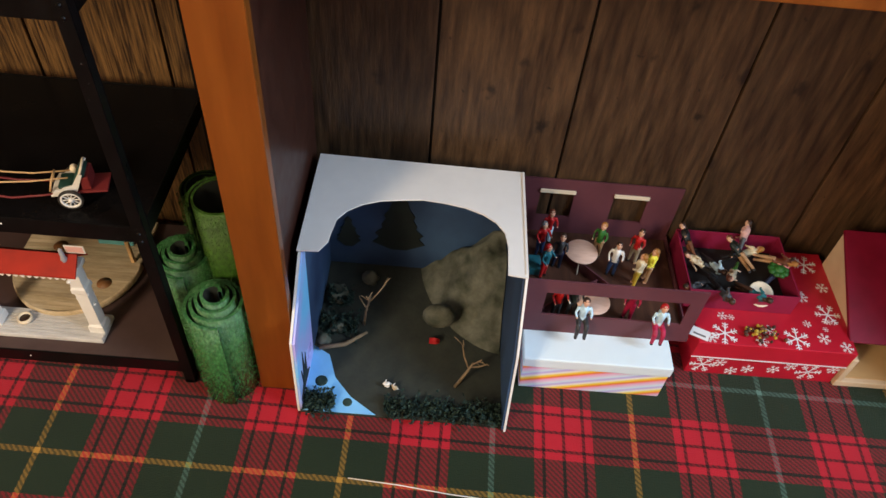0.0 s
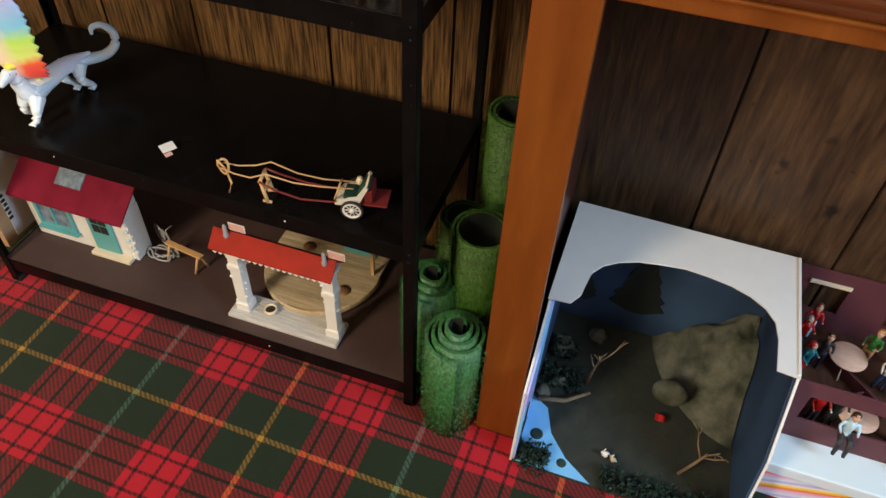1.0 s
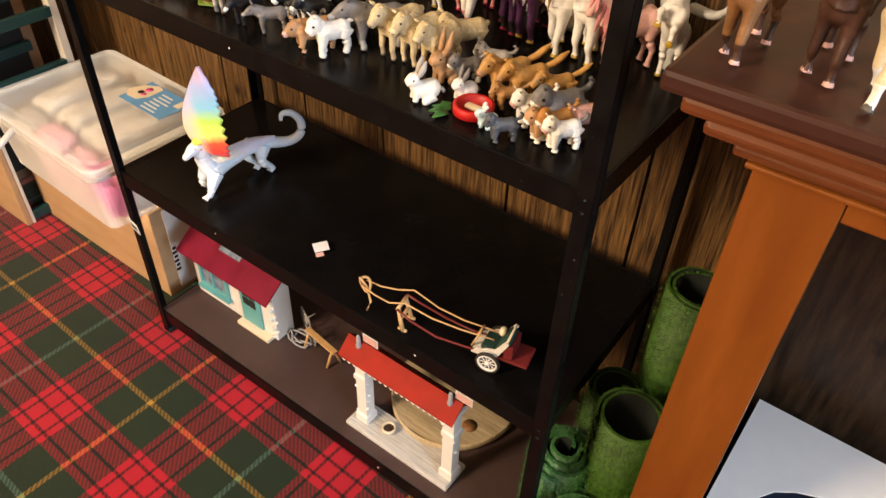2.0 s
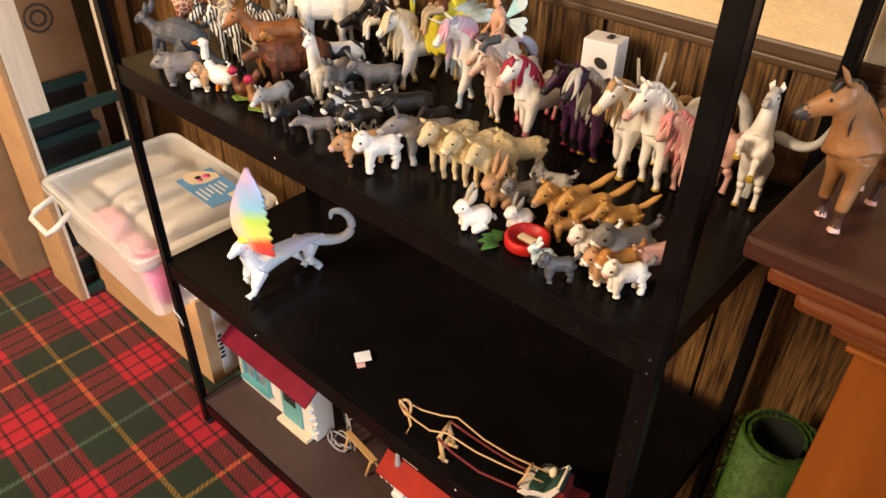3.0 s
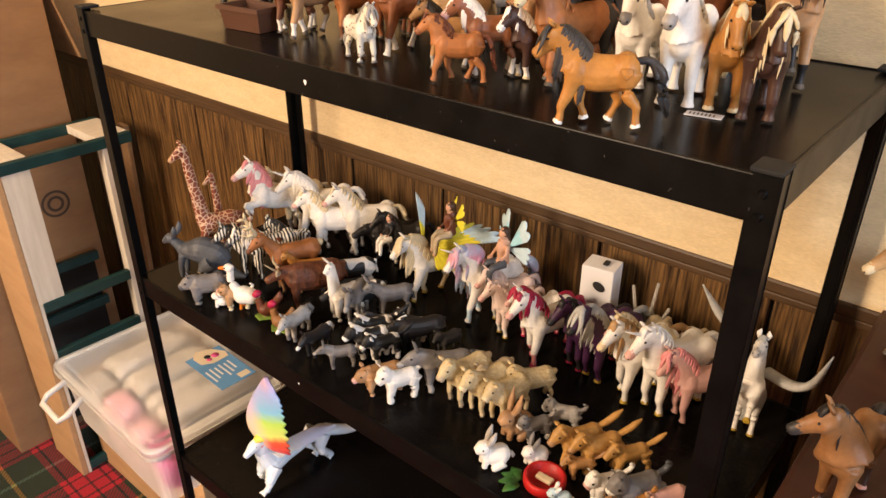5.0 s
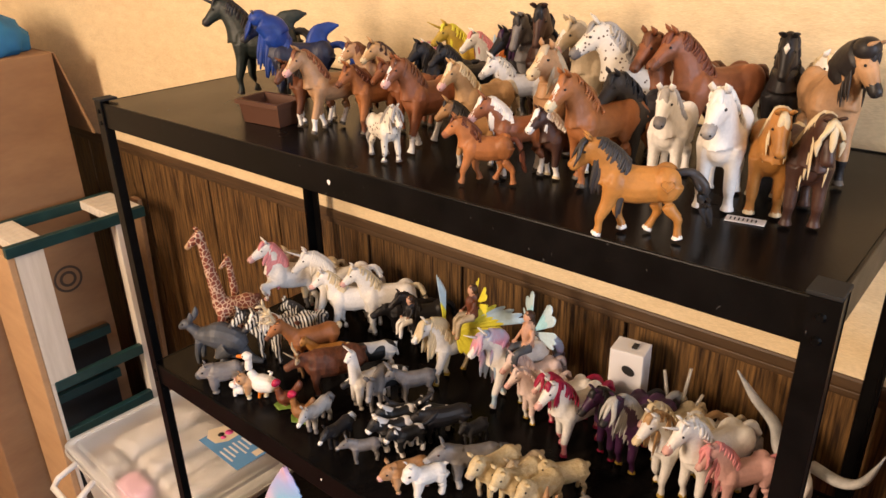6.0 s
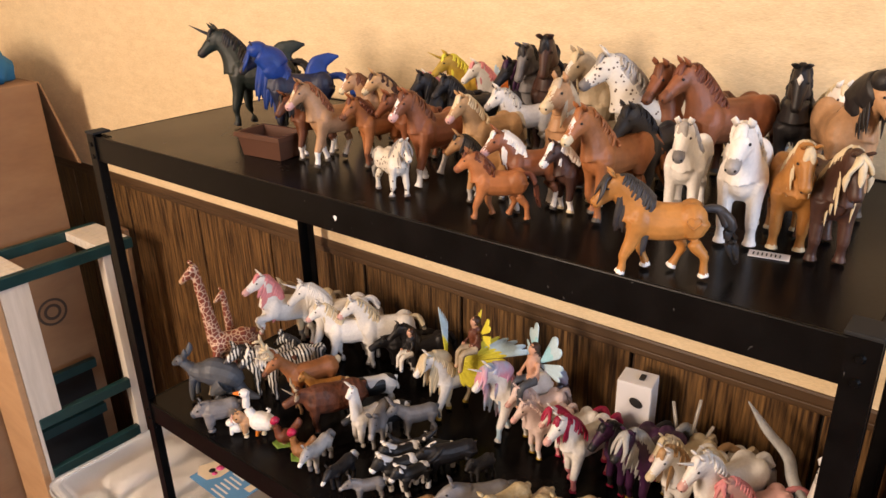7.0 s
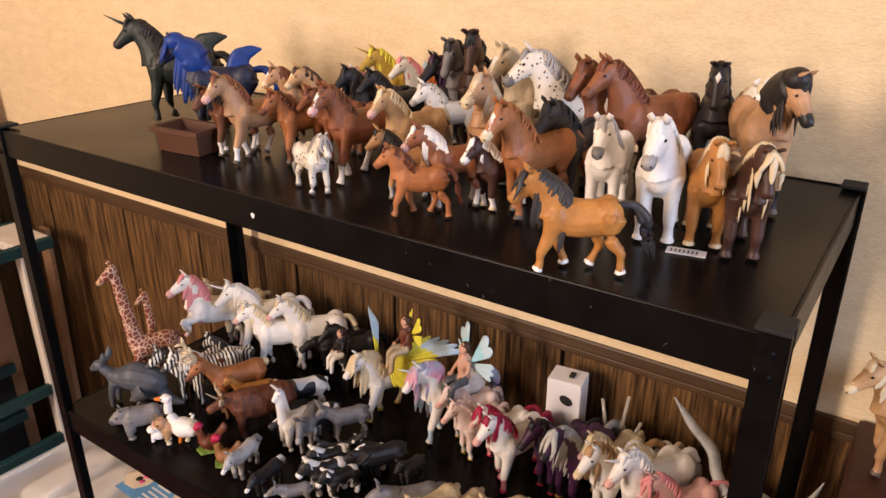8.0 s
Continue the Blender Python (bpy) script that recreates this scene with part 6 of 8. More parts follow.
M_ROCK = mat("grey_green_papier_mache", (0.15, 0.15, 0.115), (0.03, 0.036, 0.02), rough=0.85, scale=26, bump=0.9, bump_scale=60, fine=0.2)
M_BUSH = mat("dark_green_lichen", (0.03, 0.06, 0.045), (0.012, 0.028, 0.022), rough=0.85, scale=120, fine=0.3)
M_TWIG = mat("dry_twig", (0.28, 0.2, 0.12), (0.16, 0.11, 0.06), rough=0.8, scale=80)
M_TREECARD = mat("dark_tree_paint", (0.014, 0.022, 0.018), (0.008, 0.012, 0.01), rough=0.7, scale=40)

dio = thing("diorama_box", 0.4, 0.13, 0, label="white card diorama box with arched top and night landscape", category="diorama box")
DX0, DX1 = -0.187, 0.195


def side_panel(name, x, outline, m, label=""):
    bm = bmesh.new()
    sheet(bm, outline, 0.004, 0, Matrix.Translation((x, 0, 0)) @ Matrix.Rotation(math.pi / 2, 4, "Z"))
    return part(name, bm, m, dio, label)


left_out = [(-0.174, 0.0), (-0.166, 0.205), (-0.045, 0.297), (0.2, 0.3), (0.2, 0.0)]
side_panel("left_side", DX0, left_out, M_WHITECARD)
side_panel("left_lining", DX0 + 0.0045, [(-0.045, 0.006), (-0.03, 0.2945), (0.19, 0.297), (0.19, 0.006)], M_NIGHT, "dark blue painted lining")
side_panel("lining_edge", DX0 + 0.0045, [(-0.173, 0.006), (-0.165, 0.202), (-0.0455, 0.2935), (-0.0305, 0.2942), (-0.0455, 0.006)], M_SKYBLUE, "lilac to sky-blue painted lining")
right_out = [(-0.186, 0.0), (-0.14, 0.18), (-0.06, 0.305), (0.192, 0.306), (0.192, 0.0)]
side_panel("right_side", DX1, right_out, M_WHITECARD)
side_panel("right_lining", DX1 - 0.0045, [(y + 0.001 if y < 0 else y - 0.006, max(z - 0.003, 0.006)) for y, z in right_out], M_NIGHT, "dark blue painted lining")
part("back", bm_box(DX0 + 0.003, 0.192, 0.0, DX1 - 0.003, 0.196, 0.3), M_NIGHT, dio, "dark blue painted night sky")
part("base", bm_box(DX0 + 0.003, -0.176, 0.0, DX1 - 0.003, 0.1915, 0.004), M_GROUNDP, dio)
# the top card with its rough arch cut from the front
arch = [(DX0 - 0.002, 0.2), (DX0 - 0.004, -0.045)]
arch += [(-0.155, -0.043), (-0.142, -0.02)]
for k in range(13):
    a = math.pi * (1 - k / 12)
    arch.append((0.012 + 0.152 * math.cos(a) + 0.002 * noise.noise(Vector((k, 0, 0))), 0.0 + 0.098 * math.sin(a) ** 0.8 + 0.003 * noise.noise(Vector((k * 2.1, 3, 0)))))
arch += [(0.163, -0.062), (DX1 + 0.002, -0.066), (DX1 + 0.002, 0.194)]
bm = bmesh.new()
sheet(bm, [(x, y) for x, y in arch], 0.003, 0, Matrix.Translation((0, 0, 0.302)) @ Matrix.Rotation(-math.pi / 2, 4, "X"))
bmesh.ops.recalc_face_normals(bm, faces=bm.faces)
part("arched_top", bm, M_WHITECARD, dio, "white top with rough arch cut")
# river on the base
pts_l = [(-0.182, -0.174), (-0.045, -0.174), (-0.095, -0.14), (-0.13, -0.1), (-0.148, -0.05), (-0.182, -0.03)]
bm = bmesh.new()
rings(bm, [[(x, y, 0.0045) for x, y in pts_l], [(x, y, 0.0055) for x, y in pts_l]], smooth=False)
part("river", bm, M_RIVER, dio, "pale blue painted river")
bm = bmesh.new()
for x, y, r in ((-0.155, -0.11, 0.012), (-0.1, -0.152, 0.009)):
    bm = bmesh.new()
    lathe(bm, [(r, 0.0058), (r * 0.7, 0.0066)], x, y, 12)
    part("river_stone", bm, M_BUSH, dio)
# hill with a small cave
bm = bmesh.new()
nx, ny = 44, 44
grid = []
for i in range(nx):
    row = []
    for j in range(ny):
        u, v = i / (nx - 1), j / (ny - 1)
        x, y = -0.02 + 0.206 * u, -0.07 + 0.26 * v
        dd = math.hypot((x - 0.17) / 0.16, (y - 0.17) / 0.19 + (x - 0.17) * 1.6)
        k = max(0.0, 1 - dd)
        k = k * k * (3 - 2 * k)
        hgt = 0.135 * k ** 0.7 + 0.03 * noise.noise(Vector((x * 24, y * 24, 0))) * min(1, k * 4) + 0.007 * noise.noise(Vector((x * 70, y * 70, 4))) * min(1, k * 5)
        row.append(bm.verts.new((x, y, max(hgt, 0.0) + 0.002)))
    grid.append(row)
for i in range(nx - 1):
    for j in range(ny - 1):
        f = bm.faces.new((grid[i][j], grid[i + 1][j], grid[i + 1][j + 1], grid[i][j + 1]))
        f.smooth = True
part("hill", bm, M_ROCK, dio, "grey-green papier mache hill")
bm = bmesh.new()
ball(bm, (0.06, 0.035, 0.045), 0.028, 0, (1.2, 0.8, 1.0), 14, 10)
part("cave_rock", bm, M_ROCK, dio)
# painted trees on the back and side linings
for x, w, h in ((-0.035, 0.11, 0.165), (-0.14, 0.05, 0.07)):
    bm = bmesh.new()
    o = [(x - w * 0.15, 0.06), (x + w * 0.15, 0.06)]
    for k in range(6):
        t = k / 6
        o += [(x + w * (1 - t) * 0.5 + 0.004 * (k % 2), 0.08 + h * t), (x + w * (1 - t) * 0.38, 0.08 + h * (t + 0.1))]
    o.append((x, 0.08 + h))
    o += [(2 * x - a, b) for a, b in o[-2:1:-1]]
    sheet(bm, o, 0.0015, 0, Matrix.Translation((0, 0.1902, 0)))
    part("painted_tree", bm, M_TREECARD, dio)
bm = bmesh.new()
o = [(-0.11, 0.03), (-0.085, 0.05), (-0.09, 0.1), (-0.078, 0.06), (-0.07, 0.13), (-0.062, 0.06), (-0.05, 0.1), (-0.05, 0.04), (-0.03, 0.02)]
sheet(bm, o, 0.001, 0, Matrix.Translation((DX0 + 0.0075, -0.06, 0.0)) @ Matrix.Rotation(math.pi / 2, 4, "Z"))
part("painted_grass", bm, M_TREECARD, dio)


def twig(x, y, z, h, seed, lean=0.2):
    rnd = random.Random(seed)
    bm = bmesh.new()

    def grow(p, d, ln, r, depth):
        q = p + d * ln
        tube(bm, [p, p.lerp(q, 0.5) + Vector((rnd.uniform(-1, 1), rnd.uniform(-1, 1), 0)) * ln * 0.06, q], [r, r * 0.85, r * 0.65], 6)
        if depth:
            for _ in range(2 + (depth > 1)):
                nd = (d + Vector((rnd.uniform(-0.9, 0.9), rnd.uniform(-0.6, 0.6), rnd.uniform(-0.1, 0.6)))).normalized()
                grow(p.lerp(q, rnd.uniform(0.5, 1.0)), nd, ln * rnd.uniform(0.4, 0.65), r * 0.55, depth - 1)
    grow(Vector((x, y, z)), Vector((lean, 0.05, 1)).normalized(), h, 0.0035, 2)
    return bm


part("twig_tree", twig(-0.09, 0.03, 0.004, 0.09, 4, 0.15), M_TWIG, dio, smooth=True)
part("twig_tree", twig(0.1, -0.1, 0.004, 0.085, 9, 0.35), M_TWIG, dio, smooth=True)
part("fallen_twig", (lambda b: (tube(b, [(-0.17, -0.04, 0.012), (-0.12, -0.03, 0.016), (-0.08, 0.0, 0.02)], [0.005, 0.0045, 0.003], 7), b)[1])(bmesh.new()), M_TWIG, dio, smooth=True)


def bush(x0, x1, y, n, seed):
    rnd = random.Random(seed)
    bm = bmesh.new()
    for _ in range(n):
        c = Vector((rnd.uniform(x0, x1), y + rnd.gauss(0, 0.011), 0.005 + abs(rnd.gauss(0, 0.011))))
        for _ in range(5):
            d = Vector((rnd.uniform(-1, 1), rnd.uniform(-1, 1), rnd.uniform(-0.2, 1))).normalized() * 0.006
            s = d.cross(Vector((rnd.random(), rnd.random(), rnd.random()))).normalized() * 0.0022
            bm.faces.new([bm.verts.new(q) for q in (c - s, c + s, c + d + s * 0.5, c + d - s * 0.5)])
    return bm


part("bush", bush(-0.18, -0.125, -0.158, 260, 3), M_BUSH, dio, kind="stuff")
part("bush", bush(-0.03, 0.185, -0.16, 620, 5), M_BUSH, dio, kind="stuff")
part("bush", bush(-0.17, -0.12, 0.09, 200, 7), M_BUSH, dio, kind="stuff")
part("bush", bush(-0.175, -0.1, 0.02, 240, 11), M_BUSH, dio, kind="stuff")
for x, y, r in ((-0.165, -0.015, 0.016), (-0.14, 0.02, 0.02), (-0.15, 0.1, 0.026), (-0.09, 0.15, 0.02)):
    bm = bmesh.new()
    bmesh.ops.create_icosphere(bm, subdivisions=3, radius=1)
    for v in bm.verts:
        v.co = Vector((x, y, 0.004)) + v.co * r * (1 + 0.35 * noise.noise(v.co * 1.7 + Vector((x * 90, y * 90, 0)))) * 0.9
        v.co.z = max(v.co.z, 0.0042)
    part("boulder", bm, M_ROCK, dio, smooth=True)
rabbit(0.37, 0.02, 0.0052, 200, 0.45, ("white", "white"), "tiny white toy rabbit on a painted base")
rabbit(0.385, 0.015, 0.0052, 160, 0.4, ("beige", "white"), "tiny beige toy rabbit on a painted base")
bm = bmesh.new()
for k in range(5):
    tube(bm, [(0.0, 0.003 * k, 0.001), (0.012, 0.003 * k - 0.004, 0.007), (0.02, 0.002 * k, 0.004)], [0.0014, 0.0018, 0.0008], 6)
lizard = part("red_toy_twig", bm, coat("red"), None, "small red plastic toy piece on painted ground", category="toy piece")
lizard.location = (0.445, 0.12, 0.012)

# striped shoe box
def stripes_mat():
    m = mat("pastel_rainbow_stripe_card", (0.7, 0.82, 0.9), (0.66, 0.78, 0.87), rough=0.4, scale=8)
    nt = m.node_tree
    n, link = nt.nodes, nt.links.new
    b = n["Principled BSDF"]
    base = b.inputs["Base Color"].links[0].from_socket
    tc, sp = n.new("ShaderNodeTexCoord"), n.new("ShaderNodeSeparateXYZ")
    link(tc.outputs["Object"], sp.inputs[0])
    mu = n.new("ShaderNodeMath")
    mu.operation, mu.inputs[1].default_value = "MULTIPLY_ADD", -0.32
    link(sp.outputs[0], mu.inputs[0])
    link(sp.outputs[2], mu.inputs[2])
    dv, fr = n.new("ShaderNodeMath"), n.new("ShaderNodeMath")
    dv.operation, dv.inputs[1].default_value, fr.operation = "DIVIDE", 0.046, "FRACT"
    link(mu.outputs[0], dv.inputs[0])
    link(dv.outputs[0], fr.inputs[0])
    r = n.new("ShaderNodeValToRGB")
    stops = [(0.0, (0.66, 0.8, 0.9)), (0.3, (0.85, 0.4, 0.6)), (0.42, (0.88, 0.2, 0.04)), (0.58, (0.92, 0.68, 0.05)), (0.72, (0.85, 0.84, 0.75)), (0.85, (0.5, 0.42, 0.82)), (1.0, (0.66, 0.8, 0.9))]
    while len(r.color_ramp.elements) < len(stops):
        r.color_ramp.elements.new(0.5)
    for e, (at, c) in zip(r.color_ramp.elements, stops):
        e.position, e.color = at, (*c, 1)
    link(fr.outputs[0], r.inputs[0])
    lt, mx = n.new("ShaderNodeMath"), n.new("ShaderNodeMix")
    lt.operation, lt.inputs[1].default_value, mx.data_type = "LESS_THAN", 0.077, "RGBA"
    link(sp.outputs[2], lt.inputs[0])
    link(lt.outputs[0], mx.inputs[0])
    link(base, mx.inputs[6])
    link(r.outputs[0], mx.inputs[7])
    link(mx.outputs[2], b.inputs["Base Color"])
    return m


shoebox = thing("striped_box", 0.763, 0.17, 0, label="pale blue shoe box with rainbow diagonal stripes", category="shoe box")
part("carton", bm_box(-0.14, -0.125, 0, 0.134, 0.19, 0.0725, 0.002), stripes_mat(), shoebox)
part("lid", bm_box(-0.1425, -0.1275, 0.073, 0.1365, 0.1925, 0.1, 0.003), mat("pale_blue_lid_card", (0.68, 0.8, 0.86), (0.74, 0.8, 0.82), rough=0.4, scale=6, fine=0.03), shoebox, "plain pale blue lid")

# burgundy room box standing on the striped box
M_BURG = mat("burgundy_card", (0.12, 0.035, 0.045), (0.09, 0.026, 0.034), rough=0.6, scale=10, fine=0.06)
M_FLOORB = mat("dark_parquet_print", (0.1, 0.04, 0.022), (0.05, 0.02, 0.012), rough=0.5, scale=10, stretch=(8, 1, 1), fine=0.2)
room = thing("room_box", 0.77, 0.24, 0.1005, label="burgundy card room box with windows and toy tables", category="room box")
part("floor_card", bm_box(-0.16, -0.128, 0, 0.158, 0.128, 0.004), M_FLOORB, room, "dark brown wood-print floor")
bm = bmesh.new()
for x0, z0, x1, z1 in ((-0.162, 0.0, 0.16, 0.052), (-0.162, 0.115, 0.16, 0.148), (-0.162, 0.0521, -0.125, 0.1149), (0.135, 0.0521, 0.16, 0.1149)):
    box(bm, x0, -0.132, z0, x1, -0.1285, z1)
part("front_wall", bm, M_BURG, room)
bm = bm_box(-0.162, 0.1285, 0.0, 0.16, 0.132, 0.152)
for x0, x1 in ((-0.125, -0.055), (0.025, 0.095)):
    # cut a window through the card
    for co, no in (((x0, 0, 0), (1, 0, 0)), ((x1, 0, 0), (1, 0, 0)), ((0, 0, 0.05), (0, 0, 1)), ((0, 0, 0.118), (0, 0, 1))):
        bmesh.ops.bisect_plane(bm, geom=bm.faces[:] + bm.edges[:] + bm.verts[:], plane_co=co, plane_no=no)
holes = [f for f in bm.faces if abs(f.normal.y) > 0.9 and 0.05 < f.calc_center_median().z < 0.118 and any(x0 < f.calc_center_median().x < x1 for x0, x1 in ((-0.125, -0.055), (0.025, 0.095)))]
bmesh.ops.delete(bm, geom=holes, context="FACES")
part("back_wall", bm, M_BURG, room)
for x in (-0.09, 0.06):
    part("pelmet", bm_box(x - 0.036, 0.124, 0.118, x + 0.036, 0.1283, 0.126, 0.001), M_LABELCREAM, room, "cream pelmet strip")
part("side_wall", bm_box(-0.165, -0.132, 0, -0.1622, 0.132, 0.15), M_BURG, room)
part("side_wall", bm_box(0.1602, -0.132, 0, 0.163, 0.132, 0.014), M_BURG, room)
bm = bmesh.new()
for k in range(2):
    box(bm, -0.13, -0.0015, 0.0045, 0.02, 0.0015, 0.03, 0, 0, pose(-0.02 + 0.04 * k, -0.03, 0, 0, 0, 35 - 80 * k))
part("partition", bm, M_BURG, room)


M_TABLETOP = mat("pinkish_toy_wood", (0.78, 0.52, 0.4), (0.66, 0.4, 0.29), rough=0.5, scale=40, stretch=(1, 4, 1))


def toy_table(x, y, z, r, h):
    t = thing("toy_table", x, y, z, label="round cream toy table with thin legs", category="toy table", group="toy tables")
    b = bmesh.new()
    lathe(b, [(r * 0.9, h - 0.003), (r, h - 0.0015), (r, h), (r * 0.97, h + 0.001)], n=28)
    part("tabletop", b, M_TABLETOP, t, smooth=False)
    for k in range(3):
        a = 2 * math.pi * k / 3 + 0.4
        b = bmesh.new()
        tube(b, [(0, 0, h - 0.003), (0.3 * r * math.cos(a), 0.3 * r * math.sin(a), h * 0.4), (0.75 * r * math.cos(a), 0.75 * r * math.sin(a), 0.001)], 0.0014, 6)
        part("leg", b, M_LABELCREAM, t)


RZ = 0.1047
toy_table(0.735, 0.275, RZ, 0.033, 0.045)
toy_table(0.748, 0.155, RZ, 0.033, 0.04)
for x, y, hd, c, sit in ((0.655, 0.3, -60, ("skin", "grey", "red", "denim", "black"), False), (0.672, 0.335, -80, ("skin", "rust", "red", "paleblue", "black"), False), (0.69, 0.27, -100, ("skin", "hair", "coal", "navy", "black"), False),
                         (0.775, 0.31, -120, ("skin", "amber", "green", "tan", "black"), False), (0.8, 0.26, -100, ("skin", "hair", "white", "denim", "black"), False), (0.85, 0.3, -120, ("skin", "hair", "red", "beige", "black"), False),
                         (0.845, 0.235, 170, ("skin", "amber", "cream", "gold", "skin"), False), (0.87, 0.25, 190, ("skin", "amber", "yellow", "tan", "skin"), False), (0.68, 0.145, -70, ("skin", "hair", "red", "coal", "black"), False),
                         (0.71, 0.15, -80, ("white", "hair", "darkgreen", "coal", "black"), False), (0.82, 0.15, -110, ("skin", "hair", "magenta", "magenta", "black"), False), (0.66, 0.24, -40, ("skin", "red", "teal", "red", "black"), False)):
    doll("toy_doll", x, y, RZ, hd, 0.094, c, "small painted toy doll standing in a room box", "toy doll", "toy dolls in the room box", arms=(30, -20))
part("toy_armchair", (lambda b: (box(b, -0.022, -0.02, 0, 0.022, 0.02, 0.02, 0.004), box(b, -0.022, -0.02, 0.0202, -0.012, 0.02, 0.045, 0.004), b)[2])(bmesh.new()), coat("teal"), None, "small teal toy armchair in a room box", category="toy armchair").location = (0.635, 0.2 + 0.06, RZ)
for x, c in ((0.72, ("skin", "hair", "paleblue", "coal", "black")), (0.862, ("skin", "red", "paleblue", "magenta", "black"))):
    doll("toy_doll", x, 0.106, 0.152, -90, 0.1, c, "toy doll in pale blue top sitting on box edge", "toy doll", "toy dolls on the box edge", sit=True, arms=(30, 30))

# gift box with snowflakes, a crimson tray on it
M_GIFT = mat("red_gift_paper", (0.5, 0.012, 0.03), (0.42, 0.01, 0.024), rough=0.35, scale=10, fine=0.05)
M_TRAY = mat("crimson_card", (0.28, 0.012, 0.05), (0.22, 0.009, 0.038), rough=0.5, scale=12)
gift = thing("gift_box", 1.1, 0.215, 0, label="red gift box printed with white snowflakes", category="gift box")
part("base", bm_box(-0.14, -0.106, 0, 0.158, 0.14, 0.06, 0.001), M_GIFT, gift)
lid = part("lid", bm_box(-0.145, -0.111, 0.061, 0.163, 0.145, 0.108, 0.002), M_GIFT, gift)
part("rim", bm_box(-0.1455, -0.1118, 0.0605, 0.1635, -0.1112, 0.0635), M_WHITE, lid, "white rim line")


def flake(r, arms=6):
    bm = bmesh.new()
    for k in range(arms):
        m = Matrix.Rotation(2 * math.pi * k / arms, 4, "Z")
        box(bm, 0, -r * 0.045, 0, r, r * 0.045, 0.0005, m=m)
        for t in (0.5, 0.75):
            for s in (-1, 1):
                box(bm, 0, -r * 0.035, 0, r * 0.28, r * 0.035, 0.0005, m=m @ Matrix.Translation((r * t, 0, 0)) @ Matrix.Rotation(s * 0.9, 4, "Z"))
    return mesh_of("snowflake", bm, M_WHITE)


big, small = flake(0.026), flake(0.013)
rnd = random.Random(2)
for k, (x, y, s) in enumerate(((0.13, -0.02, 1), (0.12, 0.11, 1), (0.05, -0.1, 1), (0.105, -0.08, 0), (-0.02, -0.11, 0), (0.14, 0.05, 0), (-0.09, -0.1, 1), (0.0, -0.07, 0), (0.145, -0.12, 0), (-0.14, -0.12, 0), (0.09, 0.02, 0))):
    f = new("snowflake", big if s else small)
    f.parent = lid
    f.matrix_local = pose(max(x, -0.118), max(y, -0.085) if s else max(y, -0.097), 0.1083, 0, 0, 13 * k)
for k, (x, z, s) in enumerate(((-0.13, 0.03, 1), (-0.08, 0.04, 0), (-0.02, 0.025, 0), (0.03, 0.03, 0), (0.1, 0.03, 1), (0.06, 0.045, 0), (-0.05, 0.015, 0), (0.145, 0.045, 0))):
    f = new("snowflake", big if s else small)
    f.parent = gift
    f.matrix_local = pose(max(x, -0.112), -0.1063, z, 90, 0, 0) @ pose(0, 0, 0, 0, 0, 17 * k)
rnd = random.Random(21)
for k in range(16):
    f = new("snowflake", small)
    f.parent = lid
    f.matrix_local = pose(rnd.uniform(-0.13, 0.15), rnd.uniform(-0.1, -0.03) if k % 2 else rnd.uniform(0.0, 0.135), 0.1083, 0, 0, rnd.uniform(0, 60)) @ Matrix.Scale(rnd.uniform(0.3, 0.8), 4)
tray = thing("crimson_tray", 1.045, 0.27, 0.1085, label="crimson card tray full of toy dolls", category="tray")
part("tray_floor", bm_box(-0.105, -0.078, 0, 0.105, 0.078, 0.003), M_INK, tray)
for x0, y0, x1, y1 in ((-0.108, -0.081, 0.108, -0.0782), (-0.108, 0.0782, 0.108, 0.081), (-0.108, -0.078, -0.1052, 0.078), (0.1052, -0.078, 0.108, 0.078)):
    part("tray_wall", bm_box(x0, y0, 0, x1, y1, 0.052, 0.0006), M_TRAY, tray)
for k, (x, y, a, b, c) in enumerate(((0.99, 0.31, 80, 20, ("skin", "hair", "paleblue", "coal", "black")), (1.03, 0.3, 85, 100, ("skin", "amber", "cream", "black", "black")), (1.06, 0.3, 75, 160, ("skin", "hair", "rose", "grey", "black")),
                                     (1.08, 0.26, 80, 220, ("skin", "rust", "darkgreen", "tan", "black")), (1.0, 0.24, 85, 300, ("skin", "hair", "coal", "coal", "black")), (1.04, 0.235, 84, 40, ("skin", "hair", "teal", "liver", "black")), (0.97, 0.28, 80, 200, ("skin", "hair", "black", "bay", "black")), (1.09, 0.3, 82, 60, ("skin", "amber", "rust", "tan", "skin")), (1.02, 0.26, 84, 250, ("skin", "hair", "cream", "coal", "black")), (1.1, 0.235, 80, 130, ("skin", "hair", "pink", "navy", "black")), (0.985, 0.235, 86, 20, ("skin", "hair", "slate", "black", "black")), (1.05, 0.275, 83, 330, ("skin", "rust", "beige", "green", "black")))):
    d = doll("toy_doll", x, y, 0.125 + 0.003 * k, 0, 0.086, c, "toy doll lying in a crimson card tray", "toy doll", "toy dolls lying in the tray")
    d.matrix_world = pose(x, y, 0.1265 + 0.007 * (k % 4), a - 14, 0, b)
bm = bmesh.new()
for k in range(9):
    a = 2 * math.pi * k / 9
    ball(bm, (0.014 * math.cos(a), 0.014 * math.sin(a), 0.012), 0.008, 0, (1, 1, 0.6), 7, 5)
ball(bm, (0, 0, 0.012), 0.012, 0, (1, 1, 0.8), 8, 6)
lf = part("leaf_piece", bm, coat("green"), None, "bright green plastic toy leaf in crimson tray", category="toy leaf", smooth=True)
lf.location = (1.128, 0.26, 0.1465)
bm = bmesh.new()
